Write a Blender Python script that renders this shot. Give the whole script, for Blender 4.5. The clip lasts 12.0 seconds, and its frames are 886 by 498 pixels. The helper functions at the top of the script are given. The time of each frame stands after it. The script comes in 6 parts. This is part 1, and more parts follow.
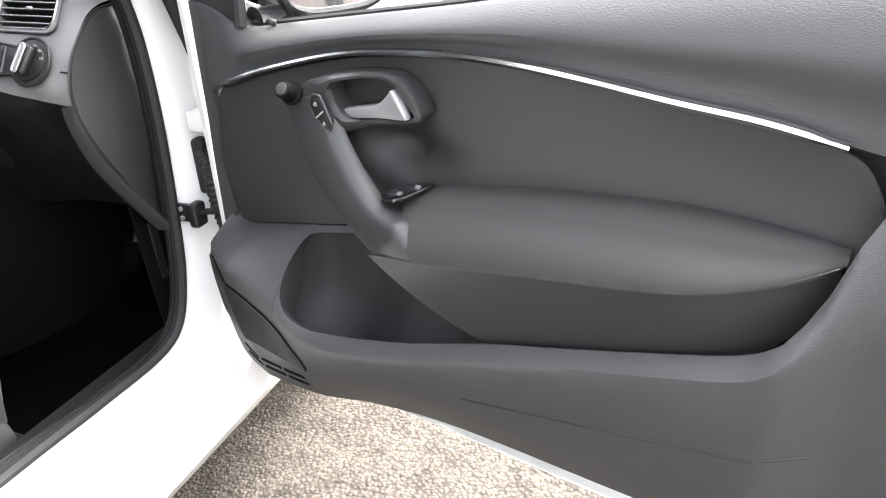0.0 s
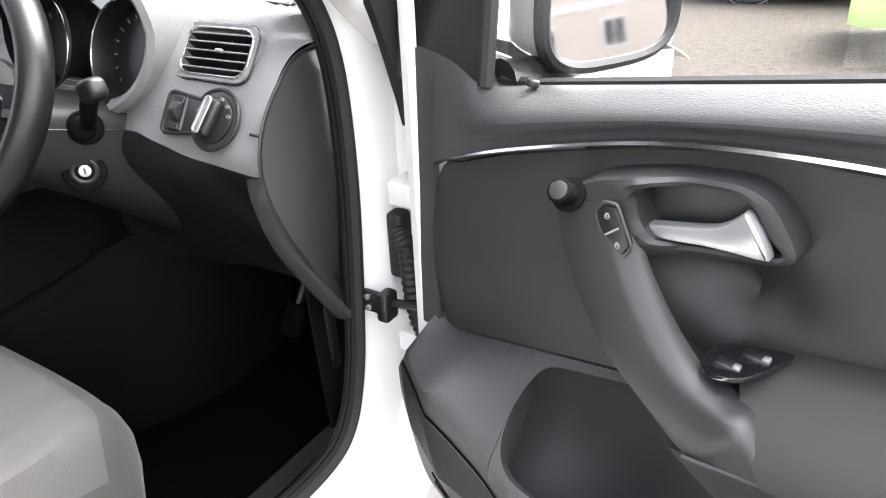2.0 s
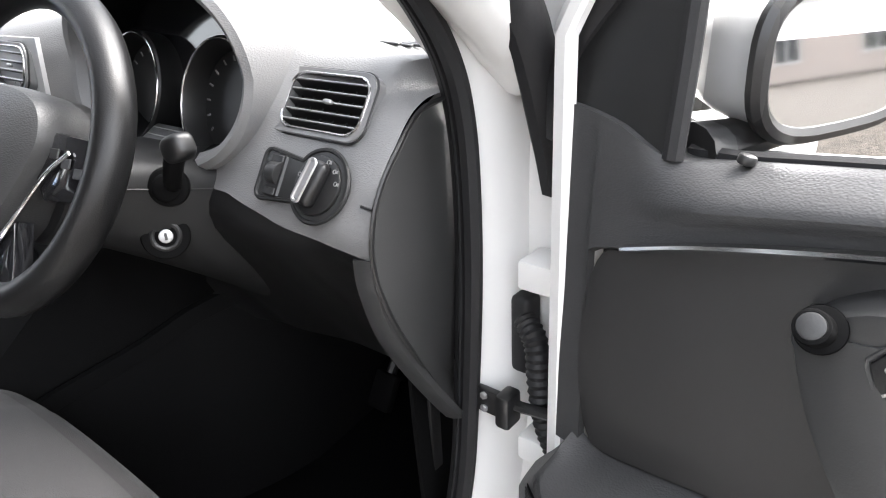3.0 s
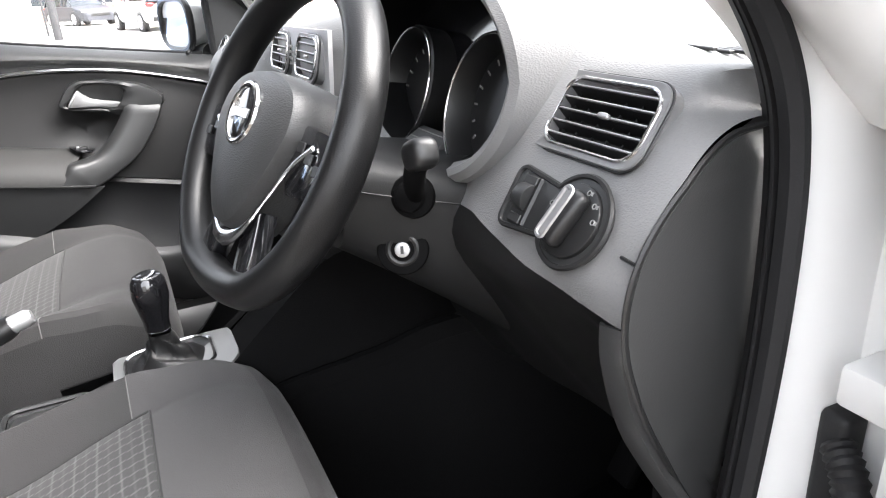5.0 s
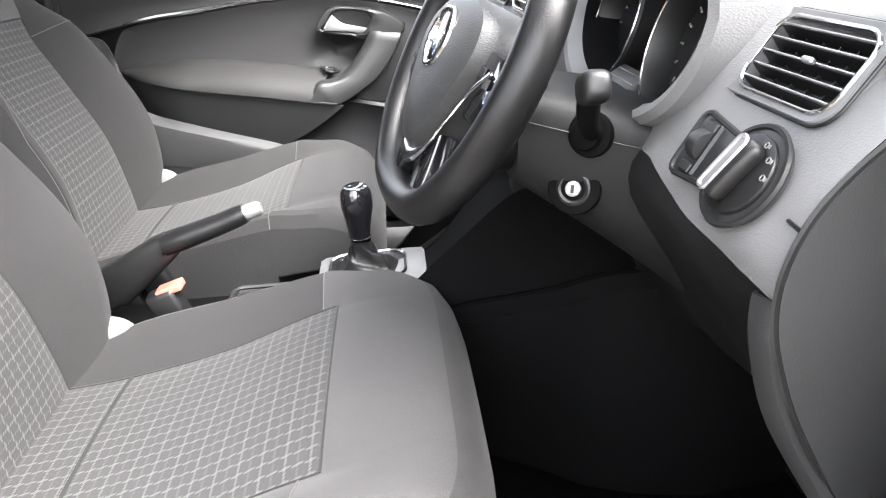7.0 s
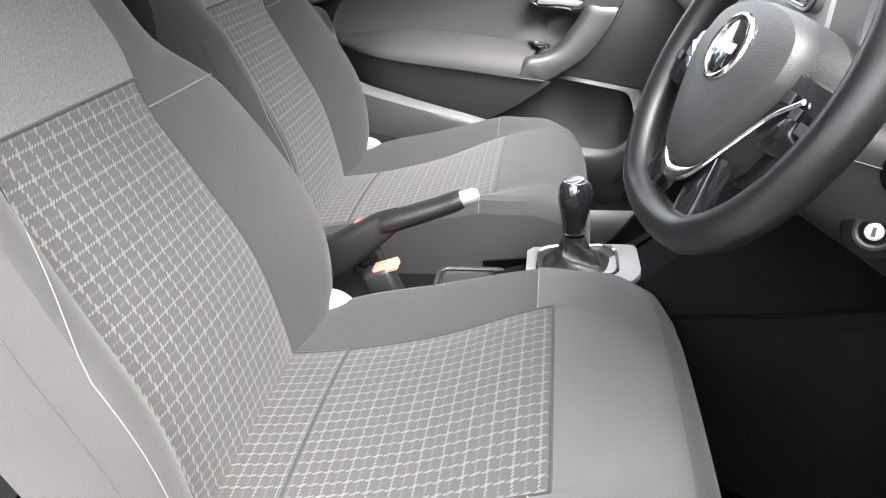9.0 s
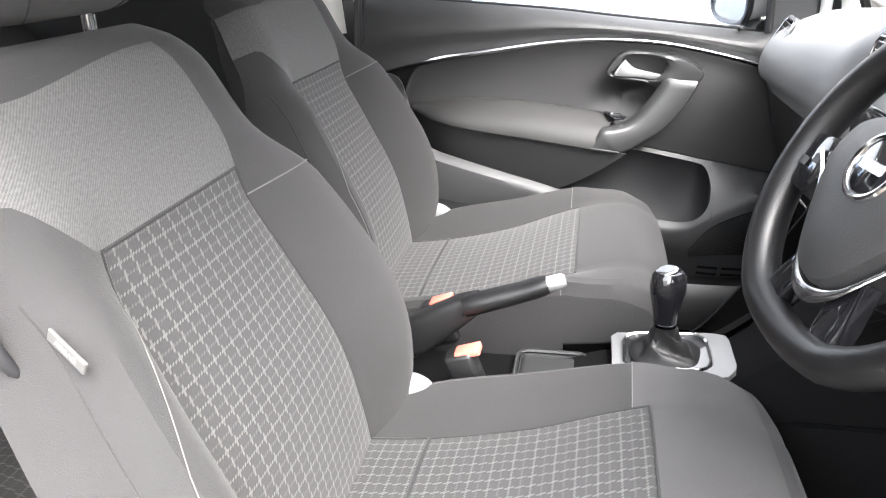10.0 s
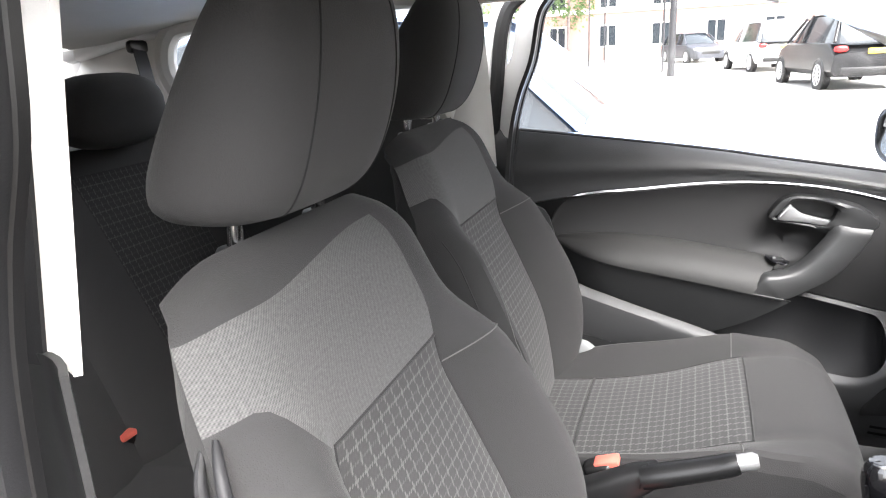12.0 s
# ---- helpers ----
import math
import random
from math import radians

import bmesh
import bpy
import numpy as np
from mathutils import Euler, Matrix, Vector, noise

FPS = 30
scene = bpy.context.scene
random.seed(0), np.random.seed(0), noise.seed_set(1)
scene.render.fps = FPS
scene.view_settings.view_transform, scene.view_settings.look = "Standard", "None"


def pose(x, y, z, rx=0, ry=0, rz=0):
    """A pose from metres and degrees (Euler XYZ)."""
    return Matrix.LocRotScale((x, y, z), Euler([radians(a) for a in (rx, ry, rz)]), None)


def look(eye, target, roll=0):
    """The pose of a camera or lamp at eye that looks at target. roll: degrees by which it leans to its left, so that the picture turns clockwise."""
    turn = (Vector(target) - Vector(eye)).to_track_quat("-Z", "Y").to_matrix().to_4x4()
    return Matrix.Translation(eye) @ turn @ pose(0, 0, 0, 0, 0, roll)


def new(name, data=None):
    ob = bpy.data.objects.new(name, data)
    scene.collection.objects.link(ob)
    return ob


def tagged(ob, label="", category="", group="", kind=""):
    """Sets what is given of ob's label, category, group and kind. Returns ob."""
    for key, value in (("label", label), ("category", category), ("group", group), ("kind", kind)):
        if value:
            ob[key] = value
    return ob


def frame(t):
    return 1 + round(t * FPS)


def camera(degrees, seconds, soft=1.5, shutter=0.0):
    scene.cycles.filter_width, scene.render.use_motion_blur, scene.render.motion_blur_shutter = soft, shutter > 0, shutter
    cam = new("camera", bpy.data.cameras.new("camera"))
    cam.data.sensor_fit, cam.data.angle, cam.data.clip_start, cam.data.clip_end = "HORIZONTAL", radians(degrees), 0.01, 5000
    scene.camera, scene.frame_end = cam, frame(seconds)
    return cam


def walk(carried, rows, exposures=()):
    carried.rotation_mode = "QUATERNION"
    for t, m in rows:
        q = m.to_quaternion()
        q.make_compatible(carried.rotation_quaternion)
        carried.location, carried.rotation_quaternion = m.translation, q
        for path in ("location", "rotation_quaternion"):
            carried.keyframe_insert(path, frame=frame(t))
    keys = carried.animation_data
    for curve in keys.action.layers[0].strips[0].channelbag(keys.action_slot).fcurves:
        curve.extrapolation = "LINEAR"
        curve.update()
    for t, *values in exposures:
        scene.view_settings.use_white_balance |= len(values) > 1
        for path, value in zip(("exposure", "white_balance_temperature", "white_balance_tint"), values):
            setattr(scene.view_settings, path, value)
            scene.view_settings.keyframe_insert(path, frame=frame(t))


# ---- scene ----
cam = camera(66.3, 12.0, soft=1.1)
PATH = [
    (0, (1.571, -0.873, 1.136), (0.908, 0.769, 0.206), -2.1),
    (0.5, (1.502, -0.839, 1.141), (0.844, 0.801, 0.205), -2.1),
    (1, (1.422, -0.775, 1.136), (0.721, 0.848, 0.2), -1.8),
    (1.5, (1.349, -0.711, 1.141), (0.513, 0.857, 0.223), -2.0),
    (2, (1.272, -0.658, 1.142), (0.297, 0.843, 0.249), -2.5),
    (2.5, (1.17, -0.582, 1.138), (0.079, 0.862, 0.287), -2.7),
    (3, (1.112, -0.545, 1.137), (-0.057, 0.859, 0.323), -2.9),
    (3.2, (1.097, -0.532, 1.13), (-0.12, 0.839, 0.331), -2.7),
    (4.8, (1.022, -0.445, 1.102), (-0.629, 0.421, 0.378), -2.8),
    (5, (1.019, -0.433, 1.105), (-0.669, 0.351, 0.372), -3.1),
    (5.5, (1.033, -0.385, 1.106), (-0.755, 0.152, 0.389), -2.8),
    (6, (1.046, -0.358, 1.096), (-0.781, 0.005, 0.369), -2.6),
    (6.5, (1.045, -0.359, 1.088), (-0.783, -0.114, 0.314), -2.5),
    (7, (1.043, -0.376, 1.088), (-0.768, -0.252, 0.248), -2.5),
    (7.5, (1.034, -0.402, 1.086), (-0.756, -0.413, 0.194), -2.4),
    (7.7, (1.025, -0.407, 1.086), (-0.751, -0.476, 0.171), -2.8),
    (9.3, (0.988, -0.5, 1.155), (-0.756, -0.855, 0.243), -3.5),
    (9.5, (0.979, -0.517, 1.167), (-0.771, -0.895, 0.275), -3.5),
    (10, (0.958, -0.557, 1.192), (-0.814, -0.985, 0.368), -3.3),
    (10.5, (0.944, -0.592, 1.215), (-0.844, -1.076, 0.461), -3.1),
    (11, (0.938, -0.638, 1.243), (-0.862, -1.182, 0.561), -2.9),
    (11.5, (0.937, -0.675, 1.27), (-0.862, -1.293, 0.652), -2.9),
    (12, (0.939, -0.707, 1.288), (-0.856, -1.384, 0.723), -2.9),
]
walk(cam, [(t, look(eye, target, roll)) for t, eye, target, roll in PATH],
     exposures=((0.0, 4.15), (2.0, 4.2), (2.5, 4.0), (3.0, 3.85), (5.0, 3.95), (5.5, 4.2), (6.5, 4.35), (7.0, 4.5), (7.5, 4.5), (9.5, 4.55), (10.5, 4.45), (11.0, 4.3), (12.0, 4.0)))

# ---- world, sun, light ----
world = bpy.data.worlds.new("world")
scene.world = world
world.use_nodes = True
wn = world.node_tree.nodes
sky = wn.new("ShaderNodeTexSky")
sky.sky_type = "NISHITA"
sky.sun_disc = False
sky.sun_elevation = radians(54)
sky.sun_rotation = radians(38)
sky.air_density, sky.dust_density, sky.ozone_density = 1.0, 6.0, 0.6
wn["Background"].inputs["Strength"].default_value = 0.15
haze = wn.new("ShaderNodeHueSaturation")
haze.inputs["Saturation"].default_value = 0.25
world.node_tree.links.new(sky.outputs[0], haze.inputs["Color"])
world.node_tree.links.new(haze.outputs[0], wn["Background"].inputs["Color"])
sun = new("sun", bpy.data.lights.new("sun", "SUN"))
sun.data.energy, sun.data.angle, sun.data.color = 1.0, radians(60), (1.0, 0.965, 0.96)
sun.matrix_world = look((3.2, 3.6, 7.1), (0, -0.5, 0))


# ---- materials ----
def material(name, color, rough=0.5, metal=0.0, grain=0.0, scale=200.0, vary=0.12, kind="noise", spec=0.5, coat=0.0, sheen=0.0):
    """Surface with colour variation at two scales and fine relief at real size."""
    m = bpy.data.materials.new(name)
    m.use_nodes = True
    n, l = m.node_tree.nodes, m.node_tree.links
    b = n["Principled BSDF"]
    b.inputs["Roughness"].default_value = rough
    b.inputs["Metallic"].default_value = metal
    b.inputs["Specular IOR Level"].default_value = spec
    b.inputs["Coat Weight"].default_value = coat
    b.inputs["Coat Roughness"].default_value = 0.08
    b.inputs["Sheen Weight"].default_value = sheen
    tc = n.new("ShaderNodeTexCoord")
    big = n.new("ShaderNodeTexNoise")
    big.inputs["Scale"].default_value = 9.0
    big.inputs["Detail"].default_value = 5.0
    l.new(tc.outputs["Object"], big.inputs["Vector"])
    ramp = n.new("ShaderNodeMixRGB")
    ramp.inputs[1].default_value = (*[c * (1 - vary) for c in color], 1)
    ramp.inputs[2].default_value = (*[min(1, c * (1 + vary)) for c in color], 1)
    l.new(big.outputs["Fac"], ramp.inputs[0])
    l.new(ramp.outputs[0], b.inputs["Base Color"])
    rr = n.new("ShaderNodeMapRange")
    rr.inputs["To Min"].default_value = max(0.02, rough - 0.06)
    rr.inputs["To Max"].default_value = min(1, rough + 0.06)
    l.new(big.outputs["Fac"], rr.inputs["Value"])
    l.new(rr.outputs[0], b.inputs["Roughness"])
    if grain:
        if kind == "leather":
            t = n.new("ShaderNodeTexVoronoi")
            t.feature = "SMOOTH_F1"
            t.inputs["Scale"].default_value = scale
            out = t.outputs["Distance"]
            warp = n.new("ShaderNodeMapping")
            warp.inputs["Scale"].default_value = (1, 1, 1.9)
            l.new(tc.outputs["Object"], warp.inputs["Vector"])
            l.new(warp.outputs[0], t.inputs["Vector"])
        else:
            t = n.new("ShaderNodeTexNoise")
            t.inputs["Scale"].default_value = scale
            t.inputs["Detail"].default_value = 3.0
            out = t.outputs["Fac"]
            l.new(tc.outputs["Object"], t.inputs["Vector"])
        bump = n.new("ShaderNodeBump")
        bump.inputs["Strength"].default_value = grain
        bump.inputs["Distance"].default_value = 0.001
        l.new(out, bump.inputs["Height"])
        l.new(bump.outputs[0], b.inputs["Normal"])
    return m


def math_node(n, l, op, a, b=None):
    x = n.new("ShaderNodeMath")
    x.operation = op
    for k, v in enumerate((a, b)):
        if v is None:
            continue
        if isinstance(v, (int, float)):
            x.inputs[k].default_value = v
        else:
            l.new(v, x.inputs[k])
    return x.outputs[0]


def weave(name, dark, light, pitch, line, check):
    """Cloth: a fine twill, with lighter woven lines crossing it where check is set."""
    m = bpy.data.materials.new(name)
    m.use_nodes = True
    n, l = m.node_tree.nodes, m.node_tree.links
    b = n["Principled BSDF"]
    b.inputs["Roughness"].default_value = 0.9
    b.inputs["Specular IOR Level"].default_value = 0.2
    b.inputs["Sheen Weight"].default_value = 0.06
    b.inputs["Sheen Roughness"].default_value = 0.5
    uv = n.new("ShaderNodeTexCoord")
    sep = n.new("ShaderNodeSeparateXYZ")
    l.new(uv.outputs["UV"], sep.inputs[0])
    u, v = sep.outputs[0], sep.outputs[1]

    def stripes(coord, p, w):
        f = math_node(n, l, "FRACT", math_node(n, l, "DIVIDE", coord, p))
        return math_node(n, l, "LESS_THAN", math_node(n, l, "ABSOLUTE", math_node(n, l, "SUBTRACT", f, 0.5)), w)

    diag = math_node(n, l, "ADD", u, math_node(n, l, "MULTIPLY", v, 0.8))
    fine = math_node(n, l, "SINE", math_node(n, l, "MULTIPLY", diag, 6.283 / 0.0030))
    cross = math_node(n, l, "SINE", math_node(n, l, "MULTIPLY", v, 6.283 / 0.0016))
    if not check:
        anti = math_node(n, l, "SUBTRACT", u, v)
        fine = math_node(n, l, "SINE", math_node(n, l, "MULTIPLY", math_node(n, l, "ADD", u, v), 6.283 / 0.0036))
        cross = math_node(n, l, "MULTIPLY", math_node(n, l, "SINE", math_node(n, l, "MULTIPLY", anti, 6.283 / 0.0036)), 1.5)
    tex = math_node(n, l, "MULTIPLY", fine, math_node(n, l, "ADD", math_node(n, l, "MULTIPLY", cross, 0.4), 0.6))
    noise_t = n.new("ShaderNodeTexNoise")
    noise_t.inputs["Scale"].default_value = 260.0
    l.new(uv.outputs["UV"], noise_t.inputs["Vector"])
    base = math_node(n, l, "ADD", math_node(n, l, "MULTIPLY", tex, 0.20 if not check else 0.12), math_node(n, l, "MULTIPLY", noise_t.outputs["Fac"], 0.5))
    fac = base
    if check:
        row = 0.83 * pitch
        across = math_node(n, l, "FRACT", math_node(n, l, "DIVIDE", v, row))
        along = math_node(n, l, "FRACT", math_node(n, l, "DIVIDE", u, pitch / 4.0))
        # upright threads lean a little within each cell, with a short gap between cells
        lean = math_node(n, l, "ADD", u, math_node(n, l, "MULTIPLY", math_node(n, l, "SUBTRACT", across, 0.5), 0.0030))
        gap = math_node(n, l, "LESS_THAN", math_node(n, l, "ABSOLUTE", math_node(n, l, "SUBTRACT", across, 0.5)), 0.40)
        su = math_node(n, l, "MULTIPLY", stripes(lean, pitch, line), math_node(n, l, "ADD", math_node(n, l, "MULTIPLY", gap, 0.6), 0.25))
        # level threads: short slanting stitches, every second row fainter
        slant = math_node(n, l, "ADD", v, math_node(n, l, "MULTIPLY", math_node(n, l, "SUBTRACT", along, 0.5), 0.0028))
        stitch = math_node(n, l, "LESS_THAN", math_node(n, l, "ABSOLUTE", math_node(n, l, "SUBTRACT", along, 0.5)), 0.36)
        strong = stripes(math_node(n, l, "ADD", v, row * 0.5), row * 2.0, 0.26)
        power = math_node(n, l, "ADD", math_node(n, l, "MULTIPLY", strong, 0.55), 0.35)
        sv = math_node(n, l, "MULTIPLY", math_node(n, l, "MULTIPLY", stripes(slant, row, line * 1.25), stitch), power)
        lines = math_node(n, l, "MAXIMUM", su, sv)
        fac = math_node(n, l, "ADD", math_node(n, l, "MULTIPLY", base, 0.35), math_node(n, l, "MULTIPLY", lines, math_node(n, l, "ADD", math_node(n, l, "MULTIPLY", noise_t.outputs["Fac"], 0.9), 0.35)))
    mix = n.new("ShaderNodeMixRGB")
    mix.inputs[1].default_value = (*dark, 1)
    mix.inputs[2].default_value = (*light, 1)
    l.new(fac, mix.inputs[0])
    l.new(mix.outputs[0], b.inputs["Base Color"])
    bump = n.new("ShaderNodeBump")
    bump.inputs["Strength"].default_value = 0.35
    bump.inputs["Distance"].default_value = 0.0008
    l.new(fac, bump.inputs["Height"])
    l.new(bump.outputs[0], b.inputs["Normal"])
    return m


def glass(name, tint, gloss=0.06):
    m = bpy.data.materials.new(name)
    m.use_nodes = True
    n, l = m.node_tree.nodes, m.node_tree.links
    tr = n.new("ShaderNodeBsdfTransparent")
    tr.inputs[0].default_value = (*tint, 1)
    gl = n.new("ShaderNodeBsdfGlossy")
    gl.inputs["Roughness"].default_value = 0.01
    fr = n.new("ShaderNodeFresnel")
    fr.inputs[0].default_value = 1.45
    mx = n.new("ShaderNodeMixShader")
    l.new(math_node(n, l, "MINIMUM", fr.outputs[0], 0.35), mx.inputs[0])
    l.new(tr.outputs[0], mx.inputs[1])
    l.new(gl.outputs[0], mx.inputs[2])
    l.new(mx.outputs[0], n["Material Output"].inputs[0])
    return m


M_DASH = material("soft_touch_dash", (0.126, 0.1265, 0.1275), 0.5, grain=0.32, scale=520, kind="leather")
M_DOOR = material("moulded_door_plastic", (0.0308, 0.03102, 0.03201), 0.47, grain=0.32, scale=420, kind="leather", spec=0.32)
M_SHROUD = material("column_shroud_plastic", (0.0115, 0.0116, 0.0119), 0.5, grain=0.12, scale=700, spec=0.25)
M_BEZEL = material("satin_grey_bezel", (0.124, 0.1252, 0.1271), 0.36, grain=0.08, scale=900, spec=0.5)
M_END = material("dash_end_plastic", (0.02, 0.0202, 0.0207), 0.5, grain=0.2, scale=600)
M_SMOOTH = material("smooth_dark_plastic", (0.0175, 0.0178, 0.0183), 0.42, grain=0.12, scale=700, spec=0.35)
M_INSERT = material("dark_vinyl_insert", (0.0115, 0.0111, 0.0114), 0.58, grain=0.2, scale=900)
M_ARM = material("padded_armrest_vinyl", (0.019, 0.0187, 0.0185), 0.6, grain=0.2, scale=800, spec=0.25)
M_BLACK = material("black_plastic", (0.0056, 0.0056, 0.00595), 0.42, grain=0.1, scale=600)
M_GLOSS = material("piano_black", (0.006, 0.006, 0.007), 0.08, coat=0.6)
M_SATIN = material("pale_satin_trim", (0.40, 0.40, 0.402), 0.38, metal=0.15, vary=0.05)
M_RUBBER = material("seal_rubber_and_pocket_shade", (0.010, 0.010, 0.011), 0.6, grain=0.2, scale=500, spec=0.3)
# black plastic; on the kick panels its depth stands for footwell shade
M_FOOT = material("black_and_shaded_plastic", (0.0021, 0.0021, 0.00228), 0.8, grain=0.2, scale=500, spec=0.08)
# dark grey console plastic, blackened to carry the shade between the seats
M_CONSOLE = material("shaded_console_plastic", (0.0022, 0.0022, 0.0024), 0.75, grain=0.25, scale=500, kind="leather", spec=0.07)
M_PILLAR = material("pale_pillar_trim", (0.62, 0.61, 0.59), 0.7, grain=0.15, scale=600)
# black carpet, taken darker still to hold the shade of the footwell
M_CARPET = material("shaded_black_carpet", (0.002, 0.002, 0.0022), 0.95, grain=0.8, scale=500, spec=0.0)
M_PAINT = material("white_paint", (0.62, 0.62, 0.612), 0.3, vary=0.02, coat=0.6)
M_CHROME = material("chrome", (0.60, 0.60, 0.61), 0.16, metal=1.0, vary=0.03)
M_SILVER = material("satin_silver", (0.34, 0.34, 0.345), 0.34, metal=0.7, vary=0.05)
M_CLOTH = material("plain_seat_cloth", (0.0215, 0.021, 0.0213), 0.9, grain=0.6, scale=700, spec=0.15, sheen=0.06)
# dark cloth of covers and seams, also the shaded copy of plain cloth
M_CLOTH2 = material("dark_and_shaded_seat_cloth", (0.01624, 0.01595, 0.01624), 0.9, grain=0.6, scale=700, spec=0.15, sheen=0.06)
M_TWILL = weave("twill_seat_cloth", (0.029, 0.029, 0.029), (0.115, 0.113, 0.112), 0.02, 0.1, False)
M_CHECK = weave("checked_seat_cloth", (0.0204, 0.0201, 0.0204), (0.0708, 0.0696, 0.069), 0.0175, 0.07, True)
# lit copy of the plain seat cloth, paler where more daylight should fall
M_CLOTH_LIT = material("light_lifted_cloth", (0.037, 0.0363, 0.0368), 0.9, grain=0.6, scale=700, spec=0.15, sheen=0.06)
M_THREAD = material("grey_thread", (0.062, 0.061, 0.06), 0.8)
M_LEATHER = material("black_leather", (0.0055, 0.0055, 0.0058), 0.36, grain=0.15, scale=700, kind="leather", spec=0.3)
M_GAITER = material("gaiter_leather", (0.006, 0.006, 0.0063), 0.45, grain=0.25, scale=500, kind="leather", spec=0.35)
M_TRIMG = material("light_grey_trim", (0.5, 0.494, 0.475), 0.8, grain=0.2, scale=600)
M_RED = material("red_plastic", (0.60, 0.12, 0.09), 0.4)
M_PRINT = material("grey_print", (0.16, 0.16, 0.158), 0.6)
M_TAG = material("grey_tag", (0.20, 0.197, 0.19), 0.7)
M_LABEL = material("woven_label", (0.05, 0.049, 0.047), 0.8)
M_MIRROR = material("mirror_silver", (0.9, 0.91, 0.92), 0.015, metal=1.0, vary=0.0)
M_PANE = glass("window_glass", (0.645, 0.65, 0.655))
M_ASPHALT = material("gravelly_asphalt", (0.30, 0.275, 0.25), 0.95, grain=0.0, spec=0.2)


# ---- mesh tools ----
def spline(pts, n):
    """Smooth curve through pts, resampled to n points evenly along its parameter."""
    p = np.asarray(pts, float)
    k = len(p)
    q = np.vstack([2 * p[0] - p[1], p, 2 * p[-1] - p[-2]])
    out = []
    for i in range(n):
        s = i / (n - 1) * (k - 1)
        j = min(int(s), k - 2)
        f = s - j
        a, b, c, d = q[j], q[j + 1], q[j + 2], q[j + 3]
        out.append(0.5 * (2 * b + (c - a) * f + (2 * a - 5 * b + 4 * c - d) * f * f + (3 * b - 3 * c + d - a) * f**3))
    return np.array(out)


def table(rows):
    """Smooth function from rows of (x, value...)."""
    a = np.array(rows, float)

    def f(x):
        i = int(np.clip(np.searchsorted(a[:, 0], x) - 1, 0, len(a) - 2))
        s = np.clip((x - a[i, 0]) / (a[i + 1, 0] - a[i, 0]), 0, 1)
        m0 = (a[i + 1, 1:] - a[max(i - 1, 0), 1:]) / max(a[i + 1, 0] - a[max(i - 1, 0), 0], 1e-6)
        j = min(i + 2, len(a) - 1)
        m1 = (a[j, 1:] - a[i, 1:]) / (a[j, 0] - a[i, 0])
        h = a[i + 1, 0] - a[i, 0]
        v = (2 * s**3 - 3 * s**2 + 1) * a[i, 1:] + (s**3 - 2 * s**2 + s) * h * m0 + (3 * s**2 - 2 * s**3) * a[i + 1, 1:] + (s**3 - s**2) * h * m1
        return v if len(v) > 1 else float(v[0])

    return f


def surf(P, uv=None, thick=0.0, ring=False, caps=False):
    """Mesh from a grid of points; ring: the second direction closes on itself."""
    P = np.asarray(P, float)
    a, b = P.shape[:2]
    bm = bmesh.new()
    vs = [[bm.verts.new(P[i, j]) for j in range(b)] for i in range(a)]
    layer = bm.loops.layers.uv.new("UVMap") if uv is not None else None
    for i in range(a - 1):
        for j in range(b if ring else b - 1):
            k = (j + 1) % b
            q = [(i, j), (i, k), (i + 1, k), (i + 1, j)]
            try:
                f = bm.faces.new([vs[x][y] for x, y in q])
            except ValueError:
                continue
            if layer:
                for loop, (x, y) in zip(f.loops, q):
                    loop[layer].uv = uv[x][y]
    if caps and ring:
        bm.faces.new(vs[0][::-1])
        bm.faces.new(vs[-1])
    if thick:
        bmesh.ops.recalc_face_normals(bm, faces=bm.faces[:])
        bmesh.ops.solidify(bm, geom=bm.faces[:], thickness=thick)
    return bm


def sweep(path, radius, sides=10, closed=False, flat=1.0, up=(0, 0, 1), cap=True, shape=None):
    """Tube along a path; radius a number or one for each point; shape: own closed section."""
    p = np.asarray(path, float)
    k = len(p)
    r = np.ones(k) * radius
    if shape is None:
        an = np.linspace(0, 2 * np.pi, sides, endpoint=False)
        shape = np.stack([np.cos(an), np.sin(an) * flat], 1)
    shape = np.asarray(shape, float)
    rings = []
    for i in range(k):
        t = (p[(i + 1) % k] - p[i - 1]) if closed else p[min(i + 1, k - 1)] - p[max(i - 1, 0)]
        t = t / (np.linalg.norm(t) + 1e-9)
        s = np.cross(t, up)
        s = s / (np.linalg.norm(s) + 1e-9)
        w = np.cross(s, t)
        rings.append([p[i] + r[i] * (a * s + b * w) for a, b in shape])
    if closed:
        rings.append(rings[0])
    bm = surf(rings, ring=True, caps=cap and not closed)
    if closed:
        bmesh.ops.remove_doubles(bm, verts=bm.verts[:], dist=1e-6)
    return bm


def rbox(c, s, bevel=0.005, seg=2, rot=None):
    bm = bmesh.new()
    bmesh.ops.create_cube(bm, size=1.0)
    bmesh.ops.scale(bm, vec=s, verts=bm.verts[:])
    if bevel:
        bmesh.ops.bevel(bm, geom=bm.edges[:], offset=bevel, segments=seg, profile=0.5, affect="EDGES")
    m = Matrix.Translation(c) @ (rot.to_4x4() if rot is not None else Matrix.Identity(4))
    bm.transform(m)
    return bm


def frame_to(n, up=(0, 0, 1)):
    """Turn whose z axis points along n."""
    z = Vector(n).normalized()
    x = Vector(up).cross(z)
    x = x.normalized() if x.length > 1e-5 else Vector((1, 0, 0))
    return Matrix((x, z.cross(x), z)).transposed()


